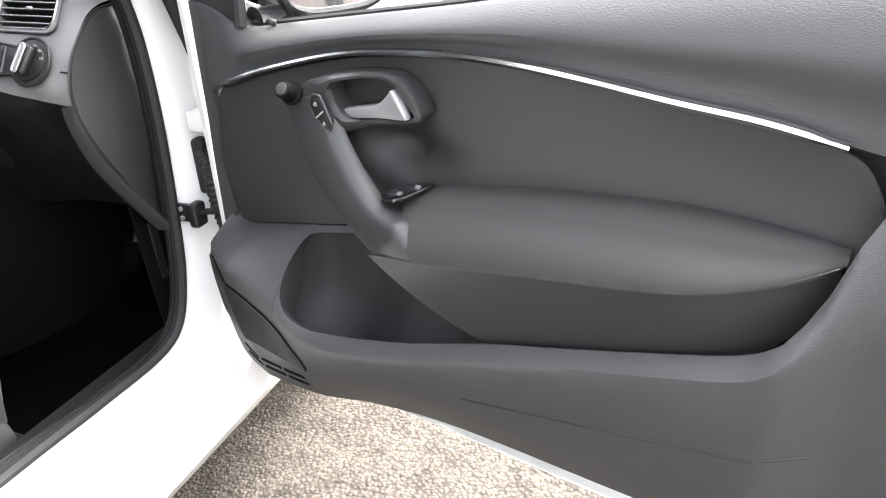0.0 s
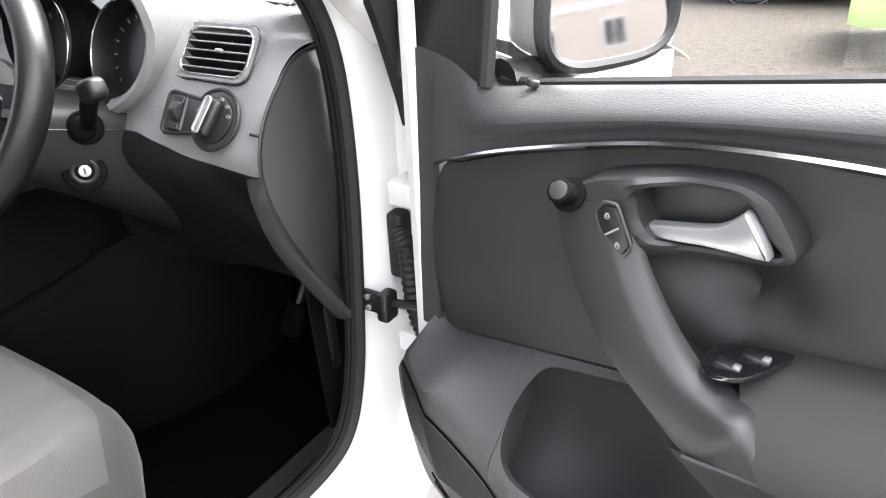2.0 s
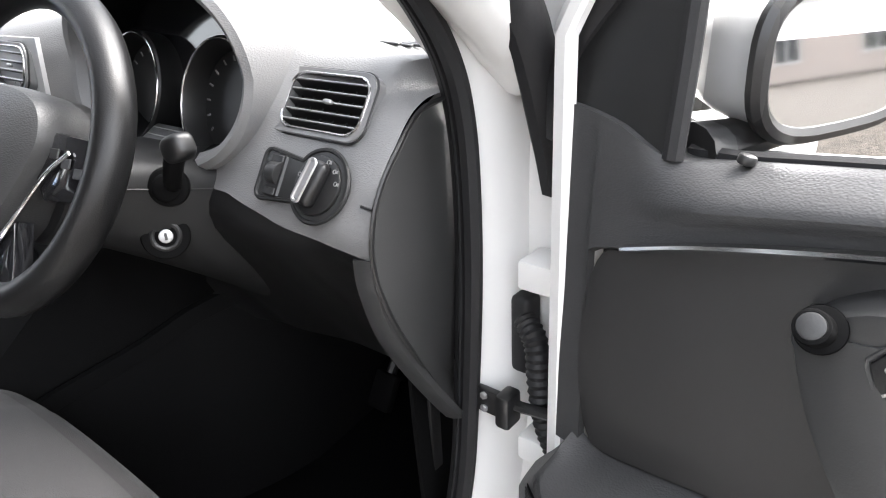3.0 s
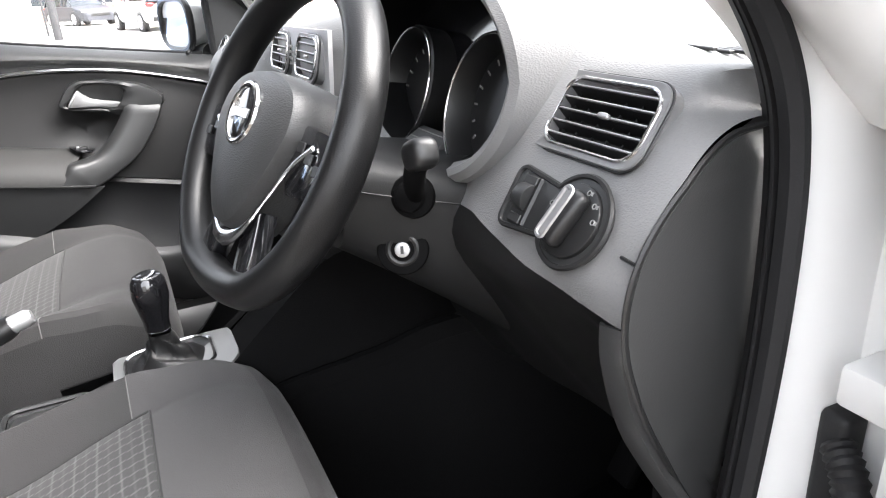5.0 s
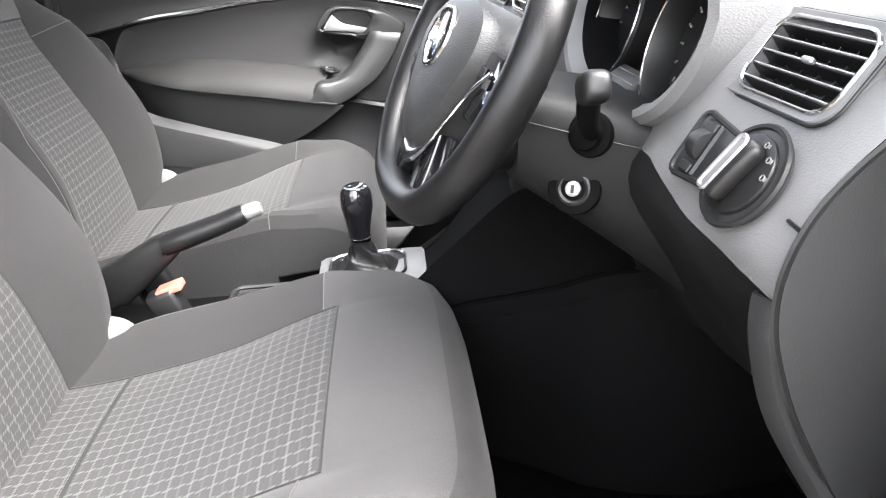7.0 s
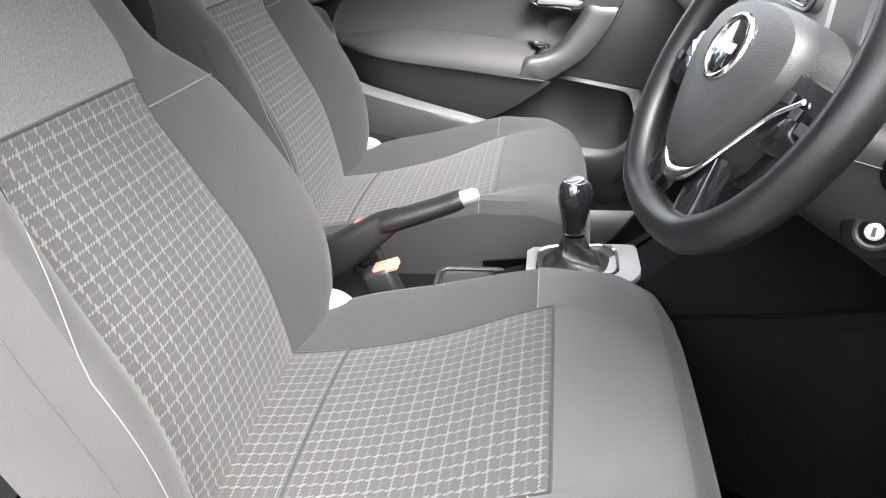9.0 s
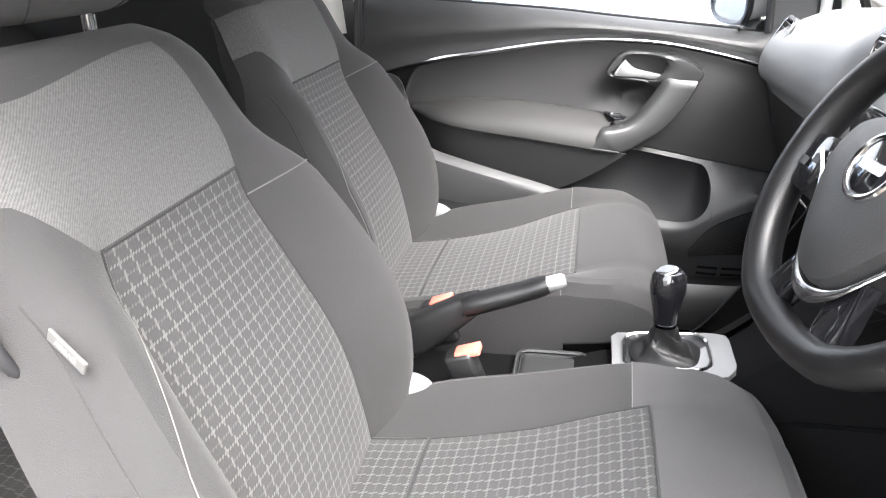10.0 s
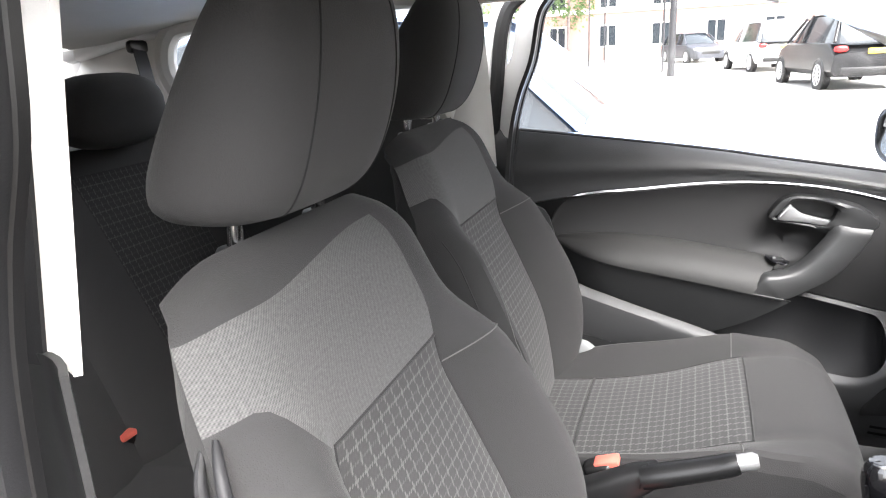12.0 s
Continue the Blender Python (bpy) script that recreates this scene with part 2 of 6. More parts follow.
def disc(c, n, r, h, bevel=0.002, sides=32, r2=None):
    """Short cylinder centred on c along n."""
    bm = bmesh.new()
    bmesh.ops.create_cone(bm, cap_ends=True, segments=sides, radius1=r, radius2=r if r2 is None else r2, depth=h)
    if bevel:
        es = [e for e in bm.edges if abs(e.verts[0].co.z - e.verts[1].co.z) < 1e-6]
        bmesh.ops.bevel(bm, geom=es, offset=bevel, segments=2, profile=0.5, affect="EDGES")
    bm.transform(Matrix.Translation(c) @ frame_to(n).to_4x4())
    return bm


def ringtube(c, n, r, w, sides=48, flat=1.0, start=0.0, end=2 * math.pi, squash=1.0):
    m = frame_to(n)
    closed = end - start > 6.28
    an = np.linspace(start, end, sides, endpoint=not closed)
    pts = [np.array(Vector(c) + m @ Vector((r * math.cos(a), r * squash * math.sin(a), 0))) for a in an]
    return sweep(pts, w, 8, closed=closed, flat=flat, up=n)


def prism(outline, to3, depth, bevel=0.002):
    """Plate with a given outline in two coordinates; to3 maps (a, b, h) to space."""
    bm = bmesh.new()
    lo = [bm.verts.new((a, b, 0)) for a, b in outline]
    f = bm.faces.new(lo)
    ex = bmesh.ops.extrude_face_region(bm, geom=[f])
    top = [v for v in ex["geom"] if isinstance(v, bmesh.types.BMVert)]
    for v in top:
        v.co.z = depth
    bmesh.ops.recalc_face_normals(bm, faces=bm.faces[:])
    if bevel:
        es = [e for e in bm.edges if abs(e.verts[0].co.z - depth) < 1e-9 and abs(e.verts[1].co.z - depth) < 1e-9]
        bmesh.ops.bevel(bm, geom=es, offset=bevel, segments=2, profile=0.5, affect="EDGES")
    for v in bm.verts:
        v.co = to3(*v.co)
    return bm


def rounded(w, h, r, n=6, power=None):
    """Outline of a rounded rectangle."""
    out = []
    for cx, cy, a0 in ((w / 2 - r, h / 2 - r, 0), (-w / 2 + r, h / 2 - r, 90), (-w / 2 + r, -h / 2 + r, 180), (w / 2 - r, -h / 2 + r, 270)):
        for i in range(n):
            a = radians(a0 + 90 * i / (n - 1))
            out.append((cx + r * math.cos(a), cy + r * math.sin(a)))
    return out


def blob(c, s, power=2.6, rot=None, nu=28, nv=18):
    """Rounded cushion form: a superellipsoid."""
    def sp(x):
        return math.copysign(abs(x) ** (2 / power), x)
    P = []
    for i in range(nv + 1):
        th = -math.pi / 2 + math.pi * i / nv
        P.append([(s[0] * sp(math.cos(th)) * sp(math.cos(a)), s[1] * sp(math.cos(th)) * sp(math.sin(a)), s[2] * sp(math.sin(th)))
                  for a in np.linspace(0, 2 * math.pi, nu, endpoint=False)])
    bm = surf(P, ring=True)
    bmesh.ops.remove_doubles(bm, verts=bm.verts[:], dist=1e-5)
    bm.transform(Matrix.Translation(c) @ (rot.to_4x4() if rot is not None else Matrix.Identity(4)))
    return bm


def joined(*bms):
    """Several pieces of one part in one mesh."""
    out = bmesh.new()
    for b in bms:
        me = bpy.data.meshes.new("tmp")
        b.to_mesh(me)
        b.free()
        out.from_mesh(me)
        bpy.data.meshes.remove(me)
    return out


def part(name, bm, mat, parent=None, label="", M=None, sharp=35):
    if M is not None:
        bm.transform(M)
    bmesh.ops.recalc_face_normals(bm, faces=bm.faces[:])
    me = bpy.data.meshes.new(name)
    bm.to_mesh(me)
    bm.free()
    for p in me.polygons:
        p.use_smooth = True
    me.set_sharp_from_angle(angle=radians(sharp))
    me.materials.append(mat)
    ob = new(name, me)
    ob.parent = parent
    if parent is not None and parent.name in OFFSET:
        ob.matrix_parent_inverse = Matrix.Translation(-OFFSET[parent.name])
    return tagged(ob, label) if label else ob


def thing(name, label, category, group="", kind="", at=(0, 0, 0)):
    e = new(name)
    e.empty_display_size = 0.05
    e.location = at
    OFFSET[e.name] = Vector(at)
    return tagged(e, label, category, group, kind)


OFFSET = {}

# ---- ground ----
def ground_sheet():
    bm = bmesh.new()
    bmesh.ops.create_grid(bm, x_segments=60, y_segments=60, size=1.0)
    for v in bm.verts:
        x, y = v.co.x, v.co.y
        v.co = (math.copysign(abs(x) ** 3, x) * 900, math.copysign(abs(y) ** 3, y) * 900, 0)
    return tagged(part("ground", bm, M_ASPHALT), "pale worn asphalt with loose grit", "ground", kind="structure")


n_, l_ = M_ASPHALT.node_tree.nodes, M_ASPHALT.node_tree.links
tc_ = n_.new("ShaderNodeTexCoord")
vo_ = n_.new("ShaderNodeTexVoronoi")
vo_.inputs["Scale"].default_value = 120.0
no_ = n_.new("ShaderNodeTexNoise")
no_.inputs["Scale"].default_value = 14.0
no_.inputs["Detail"].default_value = 6.0
l_.new(tc_.outputs["Object"], vo_.inputs["Vector"])
l_.new(tc_.outputs["Object"], no_.inputs["Vector"])
mr_ = n_.new("ShaderNodeMapRange")
mr_.inputs["From Max"].default_value = 0.7
l_.new(vo_.outputs["Distance"], mr_.inputs["Value"])
mx_ = n_.new("ShaderNodeMixRGB")
mx_.inputs[1].default_value = (0.106, 0.091, 0.075, 1)
mx_.inputs[2].default_value = (0.042, 0.036, 0.03, 1)
l_.new(mr_.outputs[0], mx_.inputs[0])
hs_ = n_.new("ShaderNodeHueSaturation")
se_ = n_.new("ShaderNodeSeparateXYZ")
l_.new(vo_.outputs["Color"], se_.inputs[0])
l_.new(math_node(n_, l_, "ADD", math_node(n_, l_, "MULTIPLY", se_.outputs[0], 0.45), math_node(n_, l_, "MULTIPLY", no_.outputs["Fac"], 0.9)), hs_.inputs["Value"])
l_.new(mx_.outputs[0], hs_.inputs["Color"])
l_.new(hs_.outputs[0], n_["Principled BSDF"].inputs["Base Color"])
bu_ = n_.new("ShaderNodeBump")
bu_.inputs["Strength"].default_value = 0.9
bu_.inputs["Distance"].default_value = 0.006
bu_.invert = True
l_.new(vo_.outputs["Distance"], bu_.inputs["Height"])
l_.new(bu_.outputs[0], n_["Principled BSDF"].inputs["Normal"])
ground_sheet()
# added sheet: the far ground's glare put into a paler colour
M_GLARE_GROUND = material("glare_pale_ground", (0.42, 0.41, 0.39), 0.9, grain=0.5, scale=60, spec=0.2)
bm = bmesh.new()
bmesh.ops.create_grid(bm, x_segments=40, y_segments=40, size=1.0)
for v in bm.verts:
    v.co = (-31.5 + 30 * v.co.x, 40 * v.co.y, 0.012)
tagged(part("pavement", bm, M_GLARE_GROUND), "added pale slab standing for glaring ground beyond the passenger side", "pavement", kind="structure")

# ---- the car's body shell ----
body = thing("car_body", "white hatchback body shell with the driver's door opening empty", "car body", at=(0, -0.9, 0))

# door opening line on the driver's side: y, z
OPENING = [(-1.145, 0.42), (-0.9, 0.40), (-0.44, 0.393), (-0.268, 0.387), (-0.12, 0.388), (-0.05, 0.425), (-0.012, 0.52), (0.006, 0.65),
           (0.018, 0.80), (0.018, 0.92), (0.010, 0.99), (-0.006, 1.04), (-0.036, 1.088), (-0.085, 1.138), (-0.2, 1.225), (-0.4, 1.342), (-0.62, 1.405), (-0.88, 1.42), (-1.03, 1.41)]
REAR = [(-1.03, 1.41), (-1.065, 1.36), (-1.085, 1.26), (-1.115, 1.18), (-1.138, 1.08), (-1.155, 0.90), (-1.165, 0.75), (-1.165, 0.55), (-1.145, 0.42)]
LOOP = np.vstack([spline(OPENING, 130), spline(REAR, 44)[1:-1]])


def loop_band(prof, side=1):
    """Band swept round the door opening; prof: (outwards in the plane, x) pairs."""
    rows = []
    k = len(LOOP)
    for i in range(k):
        t = LOOP[(i + 1) % k] - LOOP[i - 1]
        t = t / np.linalg.norm(t)
        nrm = np.array([t[1], -t[0]])
        c = LOOP.mean(0)
        if nrm @ (LOOP[i] - c) < 0:
            nrm = -nrm
        slim = 0.027 * min(1, max(0, (LOOP[i][0] + 0.6) / 0.3))  # the seal is narrower along the windscreen pillar
        rows.append([(side * (x + slim * min(1, max(0, (0.69 - x) / 0.035))), *(LOOP[i] + nrm * (o - 0.014))) for o, x in prof])
    rows.append(rows[0])
    bm = surf(rows)
    bmesh.ops.remove_doubles(bm, verts=bm.verts[:], dist=1e-5)
    return bm


for side, nm in ((1, "driver"), (-1, "passenger")):
    part("door_jamb", loop_band([(0.0, 0.655), (0.0, 0.70), (0.012, 0.705), (0.03, 0.716), (0.055, 0.724), (0.075, 0.735), (0.085, 0.76), (0.088, 0.80), (0.10, 0.815), (0.13, 0.82)] if side > 0 else
                                [(0.0, 0.655), (0.0, 0.72), (0.03, 0.73), (0.07, 0.76), (0.08, 0.81)], side), M_PAINT, body, "white painted door jamb")
    seal = part("door_seal", loop_band([(0.002, 0.655), (-0.006, 0.659), (-0.009, 0.667), (-0.009, 0.680), (-0.002, 0.686), (-0.002, 0.689), (-0.010, 0.693), (-0.011, 0.703), (-0.004, 0.709), (0.004, 0.708), (0.002, 0.70)], side), M_RUBBER, body, "black ribbed rubber door seal")
    part("seal_lip", loop_band([(0.0, 0.648), (-0.008, 0.651), (-0.009, 0.660), (-0.004, 0.665)], side), M_BLACK, seal)

# sill outer face and rear quarter, driver's side
sill = [(0.735, 0.30), (0.76, 0.325), (0.80, 0.318), (0.822, 0.29), (0.825, 0.24), (0.80, 0.20), (0.74, 0.18)]
for side in (1, -1):
    part("sill", surf([[(side * x, y, z + 0.02) for x, z in sill] for y in np.linspace(0.16, -1.5, 12)], thick=0.004), M_PAINT, body, "white painted door sill")
    # front wing
    rows = []
    for y in np.linspace(0.10, 1.15, 16):
        top = 0.98 - 0.16 * max(0, y - 0.05)
        rows.append([(side * (0.83 + 0.02 * math.sin(3.0 * (z - 0.3)) - 0.10 * max(0, y - 0.75) ** 1.5), y, z) for z in np.linspace(0.24, top, 10)])
    part("front_wing", surf(rows, thick=0.004), M_PAINT, body)
    # rear quarter panel below the side window
    rows = []
    for y in np.linspace(-1.25, -2.75, 16):
        rows.append([(side * (0.83 - 0.05 * max(0, (z - 0.95)) - 0.06 * max(0, -y - 2.3)), y, z) for z in np.linspace(0.24, 1.10, 8)])
    part("rear_quarter", surf(rows, thick=0.004), M_PAINT, body)
    # pillar beside the front edge of the opening, seen through the gap
    part("pillar_foot", rbox((side * 0.70, 0.13, 0.64), (0.19, 0.12, 0.66), 0.03, 3), M_PAINT, body)

# bonnet, nose and hatch: plain closing faces
rows = []
for y in np.linspace(0.36, 1.35, 14):
    rows.append([(x, y, 0.99 - 0.14 * (y - 0.36) - 0.25 * max(0, y - 0.95) ** 1.6 - 0.05 * abs(x / 0.83) ** 3) for x in np.linspace(-0.82, 0.82, 16)])
part("bonnet", surf(rows, thick=0.004), M_PAINT, body)
part("nose", surf([[(x * (1 - 0.1 * k), 1.33 + 0.12 * math.sin(k * 3.14 / 3) - 0.1 * (x / 0.8) ** 2, 0.82 - 0.19 * k) for x in np.linspace(-0.8, 0.8, 14)] for k in range(4)], thick=0.004), M_PAINT, body)
part("hatch", surf([[(x, y + 0.05 * (x / 0.7) ** 2, z) for x in np.linspace(-0.74, 0.74, 12)] for y, z in ((-2.62, 1.03), (-2.72, 0.85), (-2.74, 0.55), (-2.70, 0.28))], thick=0.004), M_PAINT, body)

# roof with headliner
roof_y = [(0.02, 1.09), (-0.2, 1.21), (-0.45, 1.335), (-0.62, 1.40), (-0.9, 1.435), (-1.4, 1.44), (-1.9, 1.42), (-2.3, 1.36)]
ry = table(sorted([(y, z) for y, z in roof_y]))
def roof_row(y, drop, w):
    z0 = ry(y)
    return [(x * w, y, z0 - drop - 0.035 * abs(x) ** 3.5) for x in np.linspace(-1, 1, 17)]
part("roof_skin", surf([roof_row(y, -0.03, 0.66) for y in np.linspace(-0.56, -2.35, 16)], thick=0.004), M_PAINT, body)
part("headliner", surf([roof_row(y, 0.0, 0.66) for y in np.linspace(-0.56, -2.35, 16)], thick=0.004), M_TRIMG, body, "light grey woven headliner")
for side in (1, -1):
    # windscreen pillar, roof rail and inner pillar covers
    path = [(side * 0.735, 0.06, 1.02), (side * 0.728, -0.06, 1.13), (side * 0.71, -0.25, 1.27), (side * 0.685, -0.45, 1.385), (side * 0.645, -0.62, 1.425), (side * 0.64, -0.9, 1.44), (side * 0.635, -1.4, 1.44), (side * 0.62, -2.0, 1.40), (side * 0.60, -2.4, 1.33)]
    part("roof_rail", sweep(spline(path, 40), 0.042, 12, flat=0.8), M_PAINT, body)
    inner = [(side * 0.66, 0.06, 1.01), (side * 0.655, 0.0, 1.075), (side * 0.648, -0.07, 1.135), (side * 0.645, -0.2, 1.238), (side * 0.62, -0.45, 1.378), (side * 0.615, -0.62, 1.41), (side * 0.61, -0.9, 1.405), (side * 0.605, -1.4, 1.405)]
    if side < 0:
        inner = [(-0.66, 0.06, 1.01), (-0.655, 0.0, 1.05), (-0.65, -0.1, 1.125), (-0.645, -0.19, 1.182), (-0.64, -0.27, 1.232), (-0.635, -0.37, 1.282), (-0.63, -0.46, 1.334), (-0.62, -0.57, 1.383), (-0.615, -0.7, 1.405), (-0.61, -0.9, 1.405), (-0.605, -1.4, 1.405)]
    part("pillar_cover", sweep(spline(inner, 36), 0.030, 12, flat=0.8), M_PILLAR, body, "light grey pillar cover")
    b_in, b_y, b_lean = (0.598, -1.17, 0.12) if side > 0 else (0.66, -1.237, -0.05)
    cover_x = lambda a, z: side * (b_in + 0.03 * abs(a) ** 2 - 0.06 * max(0, z - 1.05))
    z_lo = 1.07 if side > 0 else 1.0
    rear_a = 0.05 if side > 0 else -1.0
    part("centre_pillar_cover", surf([[(cover_x(a, z), b_y + 0.067 * a + b_lean * (z - 1.07), z) for a in np.linspace(rear_a, 0.66 if side > 0 else 1.0, 9)] for z in np.linspace(z_lo, 1.42, 8)], thick=0.006), M_PILLAR, body, "light grey upper pillar trim")
    if side > 0:
        part("pillar_seal_flange", surf([[(cover_x(a, z) - 0.002, b_y + 0.067 * a + b_lean * (z - 1.07), z) for a in np.linspace(-1.15, rear_a, 6)] for z in np.linspace(z_lo, 1.42, 8)], thick=0.006), M_RUBBER, body, "black rubber flange beside the pillar trim")
    part("pillar_lower_trim", surf([[(side * (b_in - 0.004 + 0.03 * abs(a) ** 2), b_y - 0.008 + 0.065 * a, z) for a in np.linspace(-1, 1, 9)] for z in np.linspace(0.40, 1.08 if side > 0 else 1.0, 8)], thick=0.006), M_SMOOTH, body, "dark lower pillar trim")
    part("centre_pillar", rbox((side * 0.735, -1.195 if side > 0 else -1.275, 0.92), (0.11, 0.11, 0.98), 0.03, 3), M_PAINT, body)
    # rear side trim below and round the quarter window
    part("rear_side_trim", surf([[(side * (0.64 + 0.02 * math.sin(z * 5) - 0.05 * max(0, -y - 1.9)), y, z) for z in np.linspace(0.3, 1.13, 10)] for y in np.linspace(-1.26, -2.6, 12)], thick=0.006), M_SMOOTH, body, "dark rear side trim")
    fr = [(side * 0.635, -1.27, 1.15), (side * 0.635, -1.95, 1.17), (side * 0.63, -2.08, 1.24), (side * 0.615, -2.05, 1.36), (side * 0.605, -1.9, 1.39), (side * 0.60, -1.27, 1.40)]
    part("quarter_window_frame", sweep(spline(fr + [fr[0]], 40)[:-1], 0.03, 10, closed=True, up=(side, 0, 0)), M_TRIMG, body, "light grey trim round the side window")
    q = [(side * 0.655, y, z) for _, y, z in fr]
    bm = bmesh.new()
    bm.faces.new([bm.verts.new(p) for p in q])
    pane = part("quarter_pane", bm, M_PANE, body, "tinted fixed side window")
    pane.visible_shadow = False
    part("rear_pillar_cover", surf([[(side * (0.645 - 0.07 * max(0, z - 1.1)), y - 0.3 * (z - 1.1), z) for z in np.linspace(1.08, 1.42, 6)] for y in np.linspace(-2.02, -2.62, 8)], thick=0.006), M_TRIMG, body)

# windscreen and rear window
ws = surf([[(x * (0.66 - 0.05 * t) , 0.47 - 1.04 * t - 0.12 * (x * x) * (1 - 0.6 * t), 0.975 + 0.43 * t - 0.03 * x * x) for x in np.linspace(-1, 1, 13)] for t in np.linspace(0, 1, 9)])
part("windscreen", ws, M_PANE, body, "clear curved windscreen")
rw = surf([[(x * (0.60 + 0.03 * t), -2.34 - 0.28 * t, 1.35 - 0.33 * t - 0.02 * x * x) for x in np.linspace(-1, 1, 9)] for t in np.linspace(0, 1, 5)])
part("rear_window", rw, M_PANE, body, "rear window").visible_shadow = False

# floor, firewall and carpets; the footwell's shade is put into their near-black colour
part("floor_carpet", surf([[(x, y, 0.27 + 0.02 * math.sin(y * 4) + (0.16 * max(0, y - 0.05) if y > 0.05 else 0)) for x in np.linspace(-0.66, 0.66, 14)] for y in np.linspace(0.42, -2.6, 24)], thick=0.01), M_CARPET, body, "black carpet, colour deepened for footwell shade")
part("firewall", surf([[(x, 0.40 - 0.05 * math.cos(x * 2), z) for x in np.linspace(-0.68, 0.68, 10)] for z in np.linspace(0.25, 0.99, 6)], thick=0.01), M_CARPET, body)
for side in (1, -1):
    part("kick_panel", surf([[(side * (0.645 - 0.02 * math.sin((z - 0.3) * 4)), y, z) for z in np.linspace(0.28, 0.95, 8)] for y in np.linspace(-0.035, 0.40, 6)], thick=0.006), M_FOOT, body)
    part("sill_trim", surf([[(side * x, y, z) for x, z in ((0.585, 0.28), (0.60, 0.36), (0.625, 0.388), (0.66, 0.392))] for y in np.linspace(0.02, -1.25, 10)], thick=0.004), M_BLACK, body, "black plastic sill trim")
    part("belly", surf([[(side * x, y, 0.22) for x in (0.0, 0.4, 0.75)] for y in np.linspace(1.3, -2.6, 6)], thick=0.01), M_BLACK, body)
part("parcel_shelf", surf([[(x, y, 1.02 + 0.02 * (y + 2.2)) for x in np.linspace(-0.62, 0.62, 6)] for y in (-2.12, -2.35, -2.62)], thick=0.01), M_BLACK, body)

# hinges, check strap, cable boot on the pillar
for z in (0.803, 0.565):
    part("hinge", joined(rbox((0.772, 0.045, z), (0.055, 0.05, 0.036), 0.005), disc((0.80, 0.025, z), (0, 0, 1), 0.010, 0.05)), M_PAINT, body, "white painted door hinge")
strap = thing("door_check_strap", "black steel door check strap between pillar and door", "door strap", at=(0.72, 0.0, 0.63))
part("bracket", rbox((0.722, -0.004, 0.640), (0.034, 0.010, 0.034), 0.003), M_BLACK, strap)
for dz in (-0.009, 0.009):
    part("bolt", disc((0.718, -0.010, 0.640 + dz), (0, -1, 0), 0.005, 0.005, 0.001, 6), M_SILVER, strap)
part("stopper", rbox((0.748, -0.004, 0.640), (0.02, 0.03, 0.045), 0.005), M_BLACK, strap)
part("arm", sweep(spline([(0.70, 0.005, 0.634), (0.76, 0.0, 0.645), (0.83, 0.0, 0.655)], 10), 0.008, 8, flat=0.7), M_BLACK, strap)
bt = thing("cable_boot", "black ribbed rubber cable boot between pillar and door", "cable boot", at=(0.735, 0.06, 0.70))
part("plate", rbox((0.735, 0.055, 0.71), (0.028, 0.03, 0.105), 0.008, 3), M_RUBBER, bt)
bp = spline([(0.74, 0.045, 0.735), (0.765, 0.03, 0.715), (0.775, 0.022, 0.67), (0.785, 0.02, 0.62), (0.80, 0.022, 0.58)], 40)
part("bellows", sweep(bp, np.array([0.013 + 0.0025 * (i % 2) for i in range(40)]), 12), M_RUBBER, bt)

part("screen_gutter", sweep(spline([(0.775, 0.06, 0.90), (0.772, 0.045, 0.955), (0.765, 0.0, 1.08), (0.75, -0.06, 1.16), (0.735, -0.2, 1.25)], 20), 0.02, 10, flat=1.2), M_RUBBER, body, "black rubber gutter beside the windscreen pillar")

# ---- doors ----
# local door coordinates: u along the door from the hinge, n towards the cabin, z up
Z_STRIP = table([(0.03, 0.855), (0.149, 0.896), (0.216, 0.918), (0.33, 0.947), (0.399, 0.96), (0.471, 0.967), (0.552, 0.97), (0.626, 0.967), (0.693, 0.961), (0.813, 0.946), (0.892, 0.938), (0.959, 0.926), (1.02, 0.914), (1.17, 0.885)])
Z_SILL = table([(0.0, 1.006), (0.065, 1.006), (0.12, 0.995), (0.15, 0.98), (0.17, 0.972), (0.2, 0.974), (0.26, 0.982), (0.364, 0.996), (0.52, 1.017), (0.64, 1.034), (1.0, 1.072), (1.2, 1.09)])
Z_BACK = table([(0.44, 0.783), (0.498, 0.795), (0.631, 0.816), (0.703, 0.826), (0.829, 0.836), (0.9, 0.834), (0.96, 0.828), (0.99, 0.822)])
Z_SEAM = table([(0.45, 0.722), (0.487, 0.728), (0.543, 0.736), (0.669, 0.757), (0.799, 0.777), (0.906, 0.797), (0.969, 0.812), (1, 0.82)])
Z_LIP = table([(0.262, 0.622), (0.2645, 0.605), (0.27, 0.589), (0.281, 0.573), (0.298, 0.56), (0.32, 0.552), (0.375, 0.554), (0.429, 0.566), (0.507, 0.588), (0.641, 0.635), (0.738, 0.664), (0.863, 0.703), (0.93, 0.728), (0.96, 0.756), (0.983, 0.803), (0.995, 0.848), (1.015, 0.885), (1.06, 0.9), (1.17, 0.885)])
Z_BROW = table([(0.262, 0.63), (0.2632, 0.642), (0.266, 0.653), (0.271, 0.663), (0.279, 0.671), (0.291, 0.6755), (0.31, 0.68), (0.36, 0.691), (0.43, 0.706), (0.48, 0.718)])
Z_INS = table([(0.09, 0.668), (0.105, 0.66), (0.13, 0.656), (0.222, 0.674), (0.372, 0.706), (0.45, 0.722), (0.5, 0.73)])
